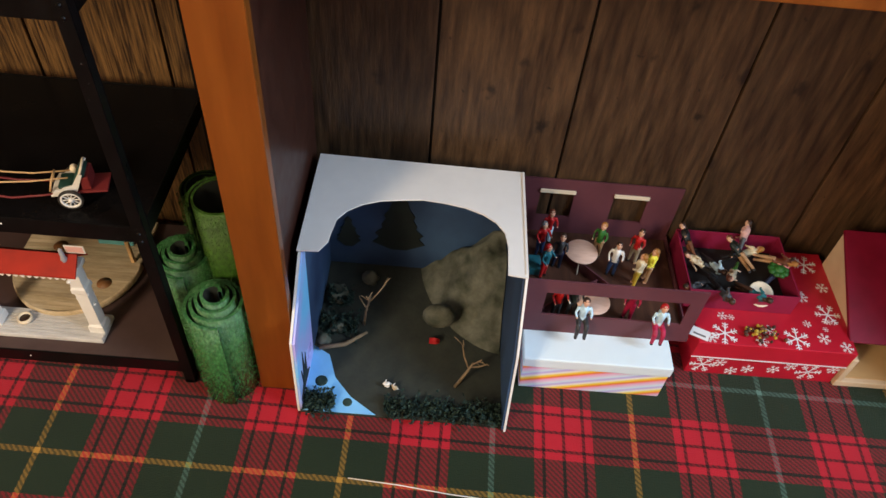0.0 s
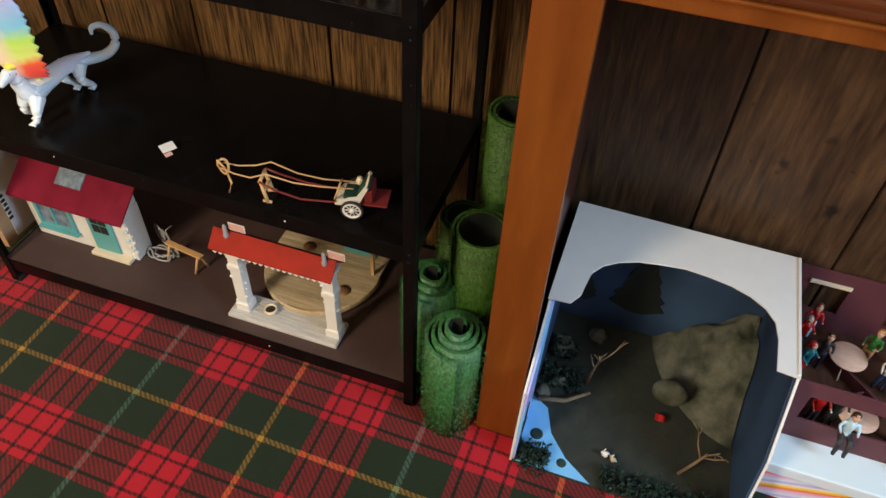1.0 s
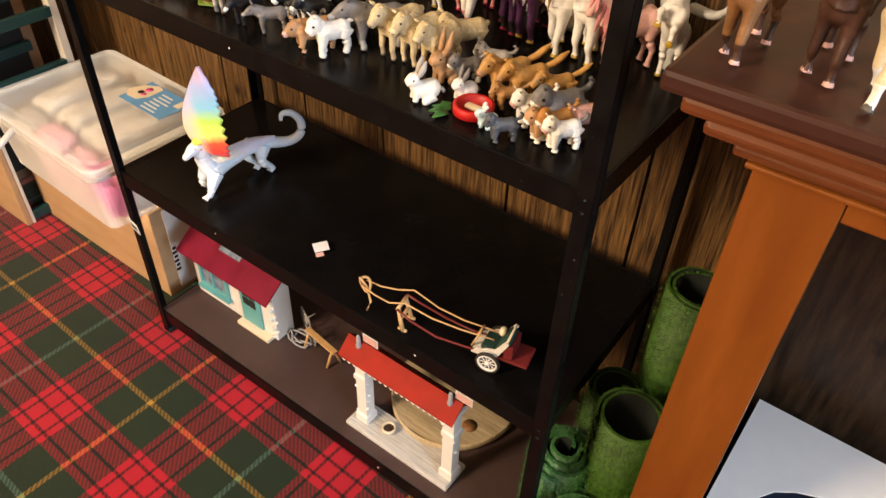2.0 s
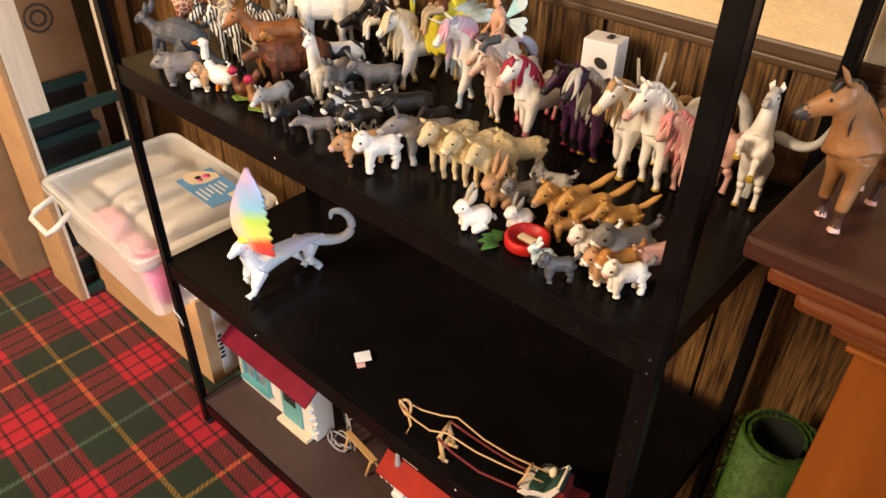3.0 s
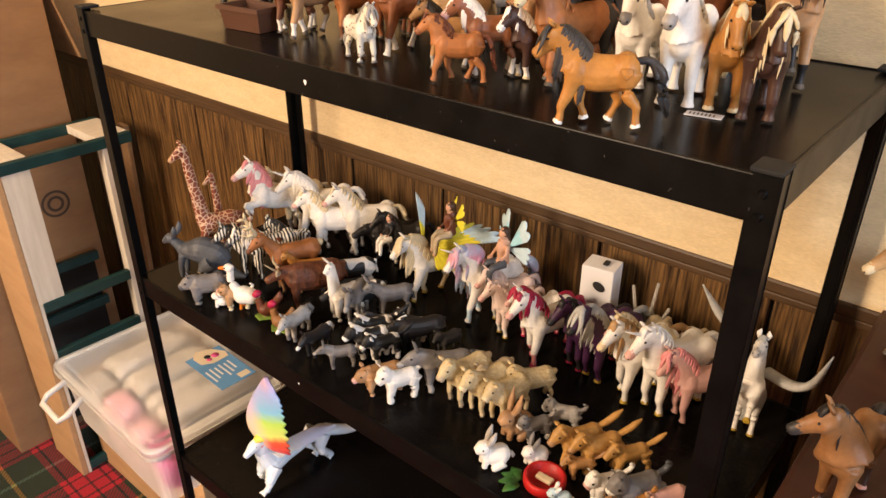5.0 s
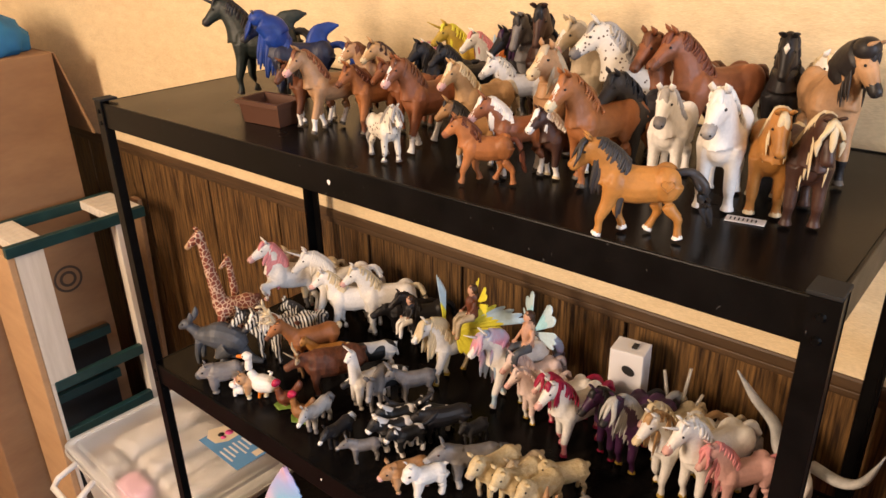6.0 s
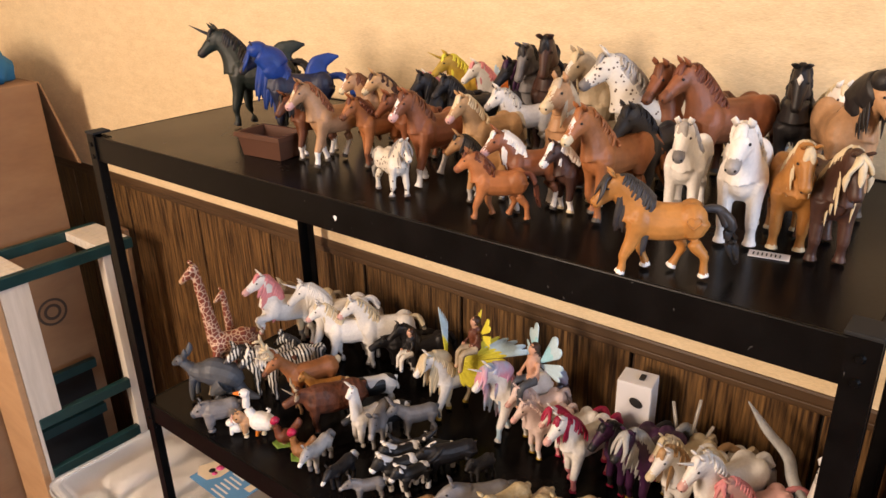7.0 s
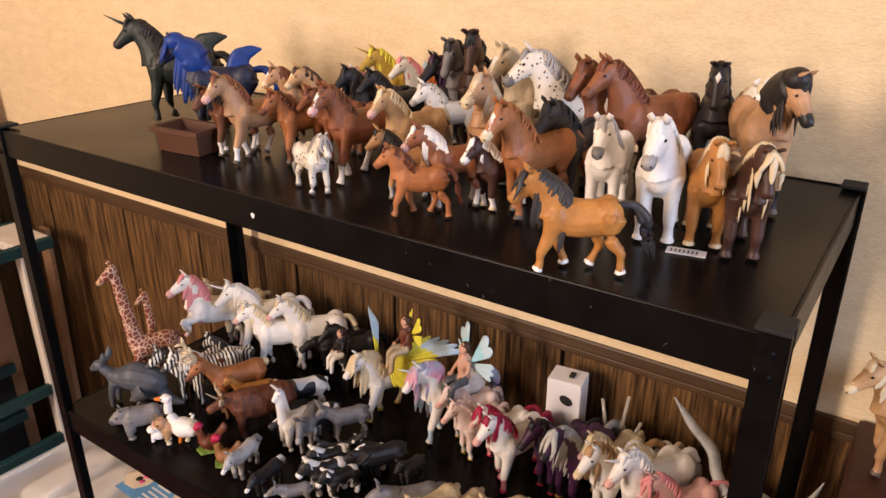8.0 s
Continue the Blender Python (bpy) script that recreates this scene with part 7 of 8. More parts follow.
lathe(bm, [(0.012, 0), (0.024, 0.01), (0.026, 0.016), (0.023, 0.016), (0.012, 0.004)], n=18)
bw_ob = part("cream_bowl", bm, M_LABELCREAM, None, "small cream toy bowl tipped in crimson tray", category="toy bowl", smooth=True)
bw_ob.matrix_world = pose(1.085, 0.215, 0.128, 30, 0, 0)
rnd = random.Random(11)
bm = bmesh.new()
for k in range(60):
    ball(bm, (rnd.gauss(0, 0.014), rnd.gauss(0, 0.009), 0.003 + abs(rnd.gauss(0, 0.005))), rnd.uniform(0.002, 0.0045), k % 3, seg=6, ringn=4)
heap = part("trinket_heap", bm, [coat("gold"), coat("hair"), coat("rust")], None, "small heap of gold and brown toy pieces on gift box", category="toy pieces", kind="stuff")
heap.location = (1.075, 0.135, 0.1085)
tg = part("price_card", bm_box(-0.018, -0.012, 0, 0.018, 0.012, 0.0006), M_WHITECARD, None, "small pale printed card lying on gift box", category="card")
tg.matrix_world = pose(0.96, 0.125, 0.1086, 0, 0, -24)
part("print_bar", bm_box(-0.012, -0.006, 0.0007, 0.012, -0.002, 0.0011), coat("grey"), tg)

# open toy house beside the gift box
M_CREAMWOOD = mat("cream_painted_wood", (0.7, 0.52, 0.34), (0.6, 0.43, 0.27), rough=0.5, scale=18)
th = thing("open_toy_house", 1.426, 0.232, 0, label="open toy house with cream frame and crimson roof", category="toy house")
part("floor_board", bm_box(-0.165, -0.13, 0, 0.165, 0.13, 0.016, 0.002), M_CREAMWOOD, th)
part("end_wall", bm_box(-0.165, -0.13, 0.0165, -0.153, 0.13, 0.09, 0.002), M_CREAMWOOD, th)
part("end_wall", bm_box(0.153, -0.13, 0.0165, 0.165, 0.13, 0.09, 0.002), M_CREAMWOOD, th)
part("back_wall", bm_box(-0.1528, 0.118, 0.0165, 0.1528, 0.13, 0.09, 0.001), M_BURG, th)
rf = part("roof", bm_box(-0.17, -0.225, 0, 0.17, 0.0, 0.008, 0.002), M_ROOFRED, th)
rf.matrix_local = pose(0, 0.1, 0.212, 30, 0, 0)
for s in (-0.16, 0.159):
    bm = bmesh.new()
    sheet(bm, [(-0.1, 0.0905), (0.1, 0.0905), (0.1, 0.205), (0.09, 0.203)], 0.009, 0, Matrix.Translation((s, 0, 0)) @ Matrix.Rotation(math.pi / 2, 4, "Z"))
    part("gable", bm, M_CREAMWOOD, th)
part("room_floor", bm_box(-0.152, -0.12, 0.0165, 0.152, 0.1175, 0.019), M_STRAP, th)

# carpet seam
bm = bmesh.new()
tube(bm, [(0.32 + 0.09 * k, -0.167 - 0.0075 * k + 0.0015 * math.sin(k * 2.1), 0.0006) for k in range(9)], 0.001, 6)
part("carpet_seam", bm, M_WHITECARD, None, "pale frayed seam in the tartan carpet", category="carpet seam", kind="structure")

# ---- loose things on the rack ----
planter = thing("toy_planter", -0.61, 0.072, SH[3], 5, label="small brown plastic toy trough", category="toy trough")
M_TROUGH = plain("brown_toy_plastic", (0.085, 0.034, 0.018), 0.45)
bm = bmesh.new()


def rect(hx, hy, z):
    return [(-hx, -hy, z), (hx, -hy, z), (hx, hy, z), (-hx, hy, z)]


rings(bm, [rect(0.029, 0.017, 0), rect(0.032, 0.02, 0.022), rect(0.035, 0.023, 0.022), rect(0.035, 0.023, 0.027), rect(0.031, 0.019, 0.027), rect(0.027, 0.015, 0.003)], smooth=False)
part("trough", bm, M_TROUGH, planter)
tk = part("price_tag", bm_box(-0.014, -0.006, 0, 0.014, 0.006, 0.0006), M_WHITECARD, None, "small white price tag lying on black shelf", category="tag")
tk.matrix_world = pose(-0.078, 0.094, SH[3], 0, 0, 10)
bm = bmesh.new()
for k in range(7):
    box(bm, -0.011 + 0.003 * k, -0.003, 0.0007, -0.01 + 0.003 * k, 0.002, 0.001)
part("print_bar", bm, M_INK, tk, kind="stuff")
pb = thing("white_carton", -0.262, 0.328, SH[2], 8, label="small white card box with oval hole", category="small box")
part("carton", bm_box(-0.022, -0.018, 0, 0.022, 0.018, 0.108, 0.002), M_WHITECARD, pb)
bm = bmesh.new()
o = [(0.009 * math.cos(a), 0.006 * math.sin(a)) for a in np.linspace(0, 2 * math.pi, 17)[:-1]]
sheet(bm, o, 0.001, 0, Matrix.Translation((0.004, -0.0188, 0.082)) @ Matrix.Rotation(0.5, 4, "Y"))
part("hole", bm, M_INK, pb)
part("tab", bm_box(0.002, -0.006, 0.1082, 0.009, 0.006, 0.111, 0.001), M_INK, pb)
M_CLEAR = mat("clear_plastic_rod", (0.8, 0.75, 0.65), rough=0.15, trans=0.6, scale=20)
st = thing("plastic_stand", -0.19, 0.315, SH[2], label="clear plastic toy stand with thin rods", category="toy stand")
part("foot", bm_box(-0.02, -0.02, 0, 0.02, 0.02, 0.004, 0.001), M_CLEAR, st)
for k, (dx, dz) in enumerate(((-0.02, 0.1), (0.012, 0.115), (0.03, 0.085))):
    bm = bmesh.new()
    tube(bm, [(0, 0, 0.003), (dx * 0.6, 0, dz * 0.6), (dx, 0, dz)], [0.003, 0.0025, 0.002], 7)
    part("rod", bm, M_CLEAR, st, smooth=True)

Z3 = SH[2]
# red pet bowl and leaf
bm = bmesh.new()
lathe(bm, [(0.017, 0), (0.0225, 0.002), (0.0225, 0.011), (0.02, 0.013), (0.018, 0.011), (0.0165, 0.004)], n=26)
rb = part("toy_pet_bowl", bm, coat("red"), None, "round red toy pet bowl on black shelf", smooth=True, category="toy bowl")
rb.location = (-0.16, 0.046, Z3)
part("bowl_food", (lambda b: (box(b, -0.01, -0.004, 0.0045, 0.009, 0.005, 0.009, 0.002), b)[1])(bmesh.new()), coat("cream"), rb)
bm = bmesh.new()
for k, a in enumerate((150, 185, 215, 250)):
    d = Vector((math.cos(radians(a)), math.sin(radians(a)), 0))
    tube(bm, [d * 0.004 + Vector((0, 0, 0.002)), d * 0.014 + Vector((0, 0, 0.005)), d * 0.024 + Vector((0, 0, 0.002))], [(0.003, 0.001), (0.007, 0.0012), (0.001, 0.0006)], 8)
lv = part("toy_leaf", bm, coat("green"), None, "green plastic toy leaves beside a red bowl", category="toy leaf")
lv.location = (-0.178, 0.03, Z3)
rabbit(-0.218, 0.034, Z3, 235, 1.15, ("white", "lightgrey"), "white toy rabbit on the black rack")
rabbit(-0.184, 0.064, Z3, 250, 0.95, ("white", "grey"), "white grey-eared toy rabbit on the black rack")
rabbit(-0.133, 0.032, Z3, 225, 0.75, ("paleblue", "white"), "pale blue-white toy rabbit on the black rack", 0.4)
rabbit(-0.226, 0.088, Z3, 250, 1.3, ("tan", "tan"), "tan long-eared toy hare on the black rack", 1.3)

# kangaroo, goose, hens and other odd ones at the rack's far end
f = [([(-0.036, 0, 0.028), (-0.022, 0, 0.041), (0.0, 0, 0.047), (0.022, 0, 0.046), (0.036, 0, 0.05)], [0.011, 0.02, 0.0215, 0.0145, 0.009], 0), ([(0.03, 0, 0.049), (0.044, 0, 0.061)], [0.0095, 0.007], 0),
     ([(0.041, 0, 0.066), (0.049, 0, 0.065), (0.06, 0, 0.058)], [0.0065, 0.008, 0.0036], 0), ([(-0.032, 0, 0.024), (-0.046, 0, 0.01), (-0.064, 0, 0.004)], [0.0105, 0.007, 0.003], 0)]
for s in (-1, 1):
    f += [([(-0.018, s * 0.012, 0.034), (-0.004, s * 0.016, 0.02), (-0.022, s * 0.015, 0.005)], [0.0155, 0.0085, 0.005], 0), ([(-0.024, s * 0.015, 0.0035), (0.008, s * 0.015, 0.0035)], [0.005, 0.0036], 0),
          ([(0.028, s * 0.009, 0.042), (0.033, s * 0.01, 0.022), (0.034, s * 0.009, 0.003)], [0.0065, 0.0046, 0.0036], 0), ([(0.04, s * 0.005, 0.07), (0.036, s * 0.009, 0.08), (0.035, s * 0.01, 0.09)], [0.0034, 0.005, 0.0012], 0)]
small_animal("kangaroo_figurine", -0.8, 0.068, Z3, 214, f, ("slate", "eye"), "slate grey toy kangaroo leaning forward on the black rack", "kangaroo figurine", 0.0011, [((0.051, s * 0.0068, 0.0672), 0.0014, 1) for s in (-1, 1)])
f = [([(-0.02, 0, 0.02), (-0.012, 0, 0.018), (0.0, 0, 0.018), (0.01, 0, 0.021)], [0.003, 0.009, 0.0105, 0.006], 0), ([(0.006, 0, 0.022), (0.012, 0, 0.034), (0.011, 0, 0.046)], [0.006, 0.0042, 0.0038], 0),
     ([(0.008, 0, 0.049), (0.013, 0, 0.05), (0.017, 0, 0.049)], [0.004, 0.0052, 0.003], 0), ([(0.016, 0, 0.0495), (0.025, 0, 0.048)], [0.0028, 0.0016], 1)]
for s in (-1, 1):
    f.append(([(0, s * 0.004, 0.012), (0.002, s * 0.004, 0.001)], [0.002, 0.0018], 1))
f = [([tuple(c * 1.3 for c in q) for q in a], [r * 1.3 for r in g], m) for a, g, m in f]
small_animal("goose_figurine", -0.679, 0.05, Z3, 205, f, ("white", "orange", "eye"), "white toy goose with orange beak on the rack", "goose figurine", 0.0009, [((0.0195, s * 0.0058, 0.067), 0.0013, 2) for s in (-1, 1)])
for x, y, hd, paints in ((-0.634, 0.056, 225, ("rust", "magenta", "moss", "eye")), (-0.594, 0.049, 200, ("umber", "magenta", "moss", "eye"))):
    f = [([(-0.014, 0, 0.026), (-0.008, 0, 0.017), (0.002, 0, 0.016), (0.009, 0, 0.022)], [0.004, 0.0095, 0.0105, 0.006], 0), ([(0.006, 0, 0.02), (0.01, 0, 0.032)], [0.0065, 0.0045], 0), ([(0.005, 0, 0.039), (0.01, 0, 0.041), (0.014, 0, 0.036)], [0.0035, 0.0055, 0.004], 1),
         ([(-0.012, 0, 0.024), (-0.02, 0, 0.034), (-0.021, 0, 0.042)], [0.005, 0.0055, 0.002], 0), ([(-0.014, 0.002, 0.002), (0.0, -0.004, 0.0022), (0.014, 0.003, 0.002)], [(0.008, 0.002), (0.014, 0.002), (0.009, 0.002)], 2), ([(0, 0, 0.003), (0, 0, 0.014)], [0.004, 0.004], 0)]
    small_animal("hen_figurine", x, y, Z3, hd, f, paints, "red-brown toy hen on green base on the rack", "hen figurine", 0.0011)
f = [([(-0.008, 0, 0.007), (0, 0, 0.009), (0.005, 0, 0.013)], [0.006, 0.0072, 0.005], 0), ([(0.003, 0, 0.018), (0.008, 0, 0.018), (0.012, 0, 0.0165)], [0.005, 0.0058, 0.0032], 0)]
for s in (-1, 1):
    f += [([(0.004, s * 0.004, 0.022), (0.003, s * 0.005, 0.028)], [0.0026, 0.0008], 1), ([(0.006, s * 0.003, 0.01), (0.007, s * 0.0035, 0.001)], [0.003, 0.0025], 0)]
small_animal("kitten_figurine", -0.709, 0.033, Z3, 235, f, ("white", "rose", "eye"), "small white sitting toy kitten on the rack", "cat figurine", 0.0008)
doll("fairy_doll", -0.468, 0.262, 0.896, 235, 0.092, ("skin", "hair", "rust", "beige", "skin"), "dark-haired toy fairy in brown-red top with yellow wings riding", "fairy doll", "toy figures on the third shelf", sit=True, wings=("yellow", "yellow"), span=0.6)
doll("fairy_doll", -0.377, 0.264, 0.881, 245, 0.1, ("skin", "hair", "skin", "slate", "skin"), "toy fairy in slate blue with pale blue wings riding", "fairy doll", "toy figures on the third shelf", sit=True, wings=("sky", "paleblue"), span=0.85)
doll("rider_doll", -0.57, 0.245, 0.862, 245, 0.075, ("skin", "hair", "black", "white", "black"), "toy rider in black jacket and white breeches", "rider doll", "toy figures on the third shelf", sit=True)

# small paint chips on the rack's edges
for x, z, k in ((-0.436, 1.174, 1.0), (-0.5, 0.775, 0.6), (-0.2, 0.408, 0.7), (-0.62, 0.41, 0.5), (-0.28, 0.05, 0.7)):
    o = [(0.0022 * k * math.cos(a) * (1 + 0.5 * math.sin(3 * a)), 0.0028 * k * math.sin(a)) for a in np.linspace(0, 2 * math.pi, 9)[:-1]]
    bm = bmesh.new()
    sheet(bm, o, 0.0004, 0, Matrix.Translation((x, -0.0003, z)))
    part("paint_chip", bm, M_WHITE, rack)

# ---- toy animals, shelf by shelf ----
figure("horse_figurine", "pony", -0.130, 0.020, SH[3], 209, 0.0515, ('amber', 'coal', 'amber', 'white', 'amber'), "orange-tan dark-maned toy horse on the black rack", "horse figurine", "toy figures on the top shelf", seed=0, stance=1, hair=1.8, fat=0.98, raise_neck=-4, nod=-4, brand=1)
figure("horse_figurine", "pony", -0.283, 0.048, SH[3], 212, 0.0410, ('fox', 'rust', 'fox', 'fox', 'chestnut'), "small fox-red walking toy horse on the black rack", "horse figurine", "toy figures on the top shelf", seed=1, stance=1, fat=1.0, hair=0.35)
figure("horse_figurine", "pony", -0.402, 0.044, SH[3], -22, 0.0405, ('appaloosa', 'lightgrey', 'appaloosa', 'grey'), "spotted grey-maned miniature toy horse on the black rack", "horse figurine", "toy figures on the top shelf", seed=2, hair=1.6, stance=3)
figure("horse_figurine", "foal", -0.319, 0.081, SH[3], -132, 0.0455, ('buckskin', 'black', 'lightgrey', 'hoof', 'buckskin'), "buckskin black-maned toy horse on the black rack", "horse figurine", "toy figures on the top shelf", seed=3, stance=3)
figure("horse_figurine", "foal", -0.273, 0.081, SH[3], -130, 0.0531, ('chestnut', 'white', 'white', 'hoof', 'rose'), "chestnut white-blazed toy horse on the black rack", "horse figurine", "toy figures on the top shelf", seed=4, blaze='white')
figure("horse_figurine", "pony", -0.260, 0.132, SH[3], -92, 0.0675, ('tan', 'beige', 'liver', 'hoof', 'cream'), "tan and cream shaggy toy horse on the black rack", "horse figurine", "toy figures on the top shelf", seed=5, blaze='cream', rear=16, lift=(0.5, 0.35, 0, 0), hair=1.5)
figure("horse_figurine", "pony", -0.241, 0.107, SH[3], -112, 0.0455, ('liver', 'white', 'white', 'cream', 'white'), "dark brown white-maned toy horse on the black rack", "horse figurine", "toy figures on the top shelf", seed=6, blaze='white')
figure("horse_figurine", "horse", -0.211, 0.112, SH[3], 254, 0.0650, ('fox', 'fox', 'fox', 'hoof', 'cream'), "bright chestnut white-blazed toy horse on the black rack", "horse figurine", "toy figures on the top shelf", seed=7, blaze='white', stance=3, hair=0.5)
figure("horse_figurine", "pony", -0.2, 0.168, SH[3], -105, 0.0645, ('coal', 'black', 'coal', 'black', 'coal'), "small black shaggy toy horse on the black rack", "horse figurine", "toy figures on the top shelf", seed=8)
figure("horse_figurine", "pony", -0.163, 0.145, SH[3], -78, 0.0630, ('white', 'lightgrey', 'white', 'lightgrey', 'grey'), "white grey-muzzled toy horse on the black rack", "horse figurine", "toy figures on the top shelf", seed=9, hair=0.9)
figure("horse_figurine", "pony", -0.111, 0.122, SH[3], -76, 0.0705, ('white', 'white', 'white', 'white', 'lightgrey'), "plain white sturdy toy horse on the black rack", "horse figurine", "toy figures on the top shelf", seed=10, turn=-12, hair=0.4)
figure("horse_figurine", "pony", -0.078, 0.129, SH[3], -72, 0.0625, ('amber', 'cream', 'amber', 'cream', 'amber'), "orange palomino white-maned toy horse on the black rack", "horse figurine", "toy figures on the top shelf", seed=11, hair=1.5, nod=-22, turn=10)
figure("horse_figurine", "pony", -0.052, 0.123, SH[3], -66, 0.0635, ('liver', 'cream', 'liver', 'liver', 'liver'), "dark brown white-maned toy horse on the black rack", "horse figurine", "toy figures on the top shelf", seed=12, hair=1.7, nod=-26, turn=14)
figure("horse_figurine", "horse", -0.070, 0.238, SH[3], -66, 0.0775, ('tan', 'black', 'black', 'hoof', 'black'), "buckskin black-maned toy horse on the black rack", "horse figurine", "toy figures on the top shelf", seed=13, hair=1.5, mass=0.75, nod=-16, stance=3, turn=40, fat=1.15)
figure("horse_figurine", "horse", -0.120, 0.288, SH[3], -78, 0.0773, ('black', 'black', 'white', 'hoof', 'black'), "black white-starred toy horse on the black rack", "horse figurine", "toy figures on the top shelf", seed=14, star='white', raise_neck=14, nod=-26, hair=0.5, fat=0.9)
figure("horse_figurine", "horse", -0.164, 0.240, SH[3], 236, 0.0766, ('chestnut', 'rust', 'chestnut', 'hoof', 'bay'), "red-brown large toy horse on the black rack", "horse figurine", "toy figures on the top shelf", seed=15, stance=3, fat=1.1, hair=0.5)
figure("horse_figurine", "horse", -0.201, 0.248, SH[3], 252, 0.0770, ('chestnut', 'bay', 'bay', 'hoof', 'bay'), "bay brown toy horse on the black rack", "horse figurine", "toy figures on the top shelf", seed=16, turn=8)
figure("horse_figurine", "horse", -0.219, 0.220, SH[3], 212, 0.0801, ('appaloosa', 'lightgrey', 'appaloosa', 'hoof', 'grey'), "white brown-spotted toy horse on the black rack", "horse figurine", "toy figures on the top shelf", seed=17, fat=1.1, hair=0.35)
figure("horse_figurine", "horse", -0.290, 0.267, SH[3], 250, 0.0784, ('beige', 'cream', 'beige', 'hoof', 'rose'), "pale palomino toy horse on the black rack", "horse figurine", "toy figures on the top shelf", seed=18, blaze='white')
figure("horse_figurine", "horse", -0.367, 0.275, SH[3], -72, 0.0845, ('liver', 'black', 'liver', 'hoof', 'liver'), "dark brown haltered toy horse on the black rack", "horse figurine", "toy figures on the top shelf", seed=19, raise_neck=12, nod=-24, hair=0.4)
figure("horse_figurine", "horse", -0.383, 0.285, SH[3], -92, 0.0767, ('grey', 'coal', 'grey', 'hoof', 'grey'), "dapple grey toy horse on the black rack", "horse figurine", "toy figures on the top shelf", seed=20, raise_neck=10, nod=-20, hair=0.4)
figure("horse_figurine", "horse", -0.389, 0.281, SH[3], 250, 0.0664, ('black', 'purple', 'black', 'hoof', 'black'), "black purple-tinged toy horse on the black rack", "horse figurine", "toy figures on the top shelf", seed=21)
figure("horse_figurine", "foal", -0.368, 0.223, SH[3], -128, 0.0560, ('white', 'appaloosa', 'lightgrey', 'hoof', 'lightgrey'), "white dappled toy horse on the black rack", "horse figurine", "toy figures on the top shelf", seed=22)
figure("unicorn_figurine", "horse", -0.499, 0.315, SH[3], 236, 0.0622, ('gold', 'yellow', 'gold', 'gold', 'gold'), "shiny golden toy unicorn on the black rack", "unicorn figurine", "toy figures on the top shelf", seed=23, horn='gold')
figure("pegasus_figurine", "horse", -0.460, 0.314, SH[3], -120, 0.0579, ('white', 'pink', 'white', 'gold', 'white'), "white pink-maned toy pegasus on the black rack", "pegasus figurine", "toy figures on the top shelf", seed=24, wings=('orange', 0.5, 70))
figure("horse_figurine", "horse", -0.449, 0.236, SH[3], 248, 0.0551, ('black', 'black', 'black', 'hoof', 'coal'), "black glossy toy horse on the black rack", "horse figurine", "toy figures on the top shelf", seed=25)
figure("horse_figurine", "horse", -0.475, 0.228, SH[3], 248, 0.0565, ('black', 'black', 'black', 'hoof', 'black'), "black long-maned toy horse on the black rack", "horse figurine", "toy figures on the top shelf", seed=26, hair=1.4)
figure("horse_figurine", "horse", -0.357, 0.141, SH[3], 256, 0.0573, ('palomino', 'cream', 'white', 'hoof', 'rose'), "palomino pink-nosed toy horse on the black rack", "horse figurine", "toy figures on the top shelf", seed=27, blaze='cream', fat=1.1, hair=0.6)
figure("horse_figurine", "horse", -0.395, 0.105, SH[3], 260, 0.0599, ('chestnut', 'bay', 'white', 'white', 'rose'), "heavy bay white-socked toy horse on the black rack", "horse figurine", "toy figures on the top shelf", seed=28, blaze='white', stance=1, fat=1.15, hair=0.7)
figure("horse_figurine", "foal", -0.481, 0.115, SH[3], 254, 0.0545, ('fox', 'rust', 'bay', 'hoof', 'bay'), "light chestnut toy horse on the black rack", "horse figurine", "toy figures on the top shelf", seed=29, stance=3, hair=0.4)
figure("horse_figurine", "foal", -0.459, 0.146, SH[3], 252, 0.0554, ('chestnut', 'rust', 'chestnut', 'hoof', 'chestnut'), "small chestnut toy horse on the black rack", "horse figurine", "toy figures on the top shelf", seed=30, hair=0.4)
figure("horse_figurine", "horse", -0.523, 0.094, SH[3], 258, 0.0605, ('tan', 'chestnut', 'white', 'hoof', 'rose'), "tan white-faced toy horse on the black rack", "horse figurine", "toy figures on the top shelf", seed=31, blaze='cream', stance=1, hair=0.7)
figure("horse_figurine", "foal", -0.559, 0.094, SH[3], 252, 0.0540, ('bay', 'black', 'white', 'hoof', 'bay'), "dark bay white-socked toy horse on the black rack", "horse figurine", "toy figures on the top shelf", seed=32, stance=3, nod=-10)
figure("unicorn_figurine", "horse", -0.734, 0.167, SH[3], 216, 0.0830, ('darkgreen', 'black', 'darkgreen', 'black', 'black'), "dark green-black toy unicorn on the black rack", "unicorn figurine", "toy figures on the top shelf", seed=33, horn='coal', stance=3, fat=1.0, hair=0.8, fins=((-0.3, 0.38, 0),))
figure("horse_figurine", "horse", -0.646, 0.153, SH[3], 226, 0.0730, ('navy', 'blue', 'black', 'black', 'coal'), "black blue-maned toy horse on the black rack", "horse figurine", "toy figures on the top shelf", seed=34, hair=2.2, mass=0.9, fins=((-0.26, 0.45, 1),), fat=1.05)
figure("horse_figurine", "foal", -0.526, 0.206, SH[3], -122, 0.0600, ('palomino', 'liver', 'cream', 'hoof', 'cream'), "tan dark-maned toy horse on the black rack", "horse figurine", "toy figures on the top shelf", seed=35, blaze='cream', hair=0.5)
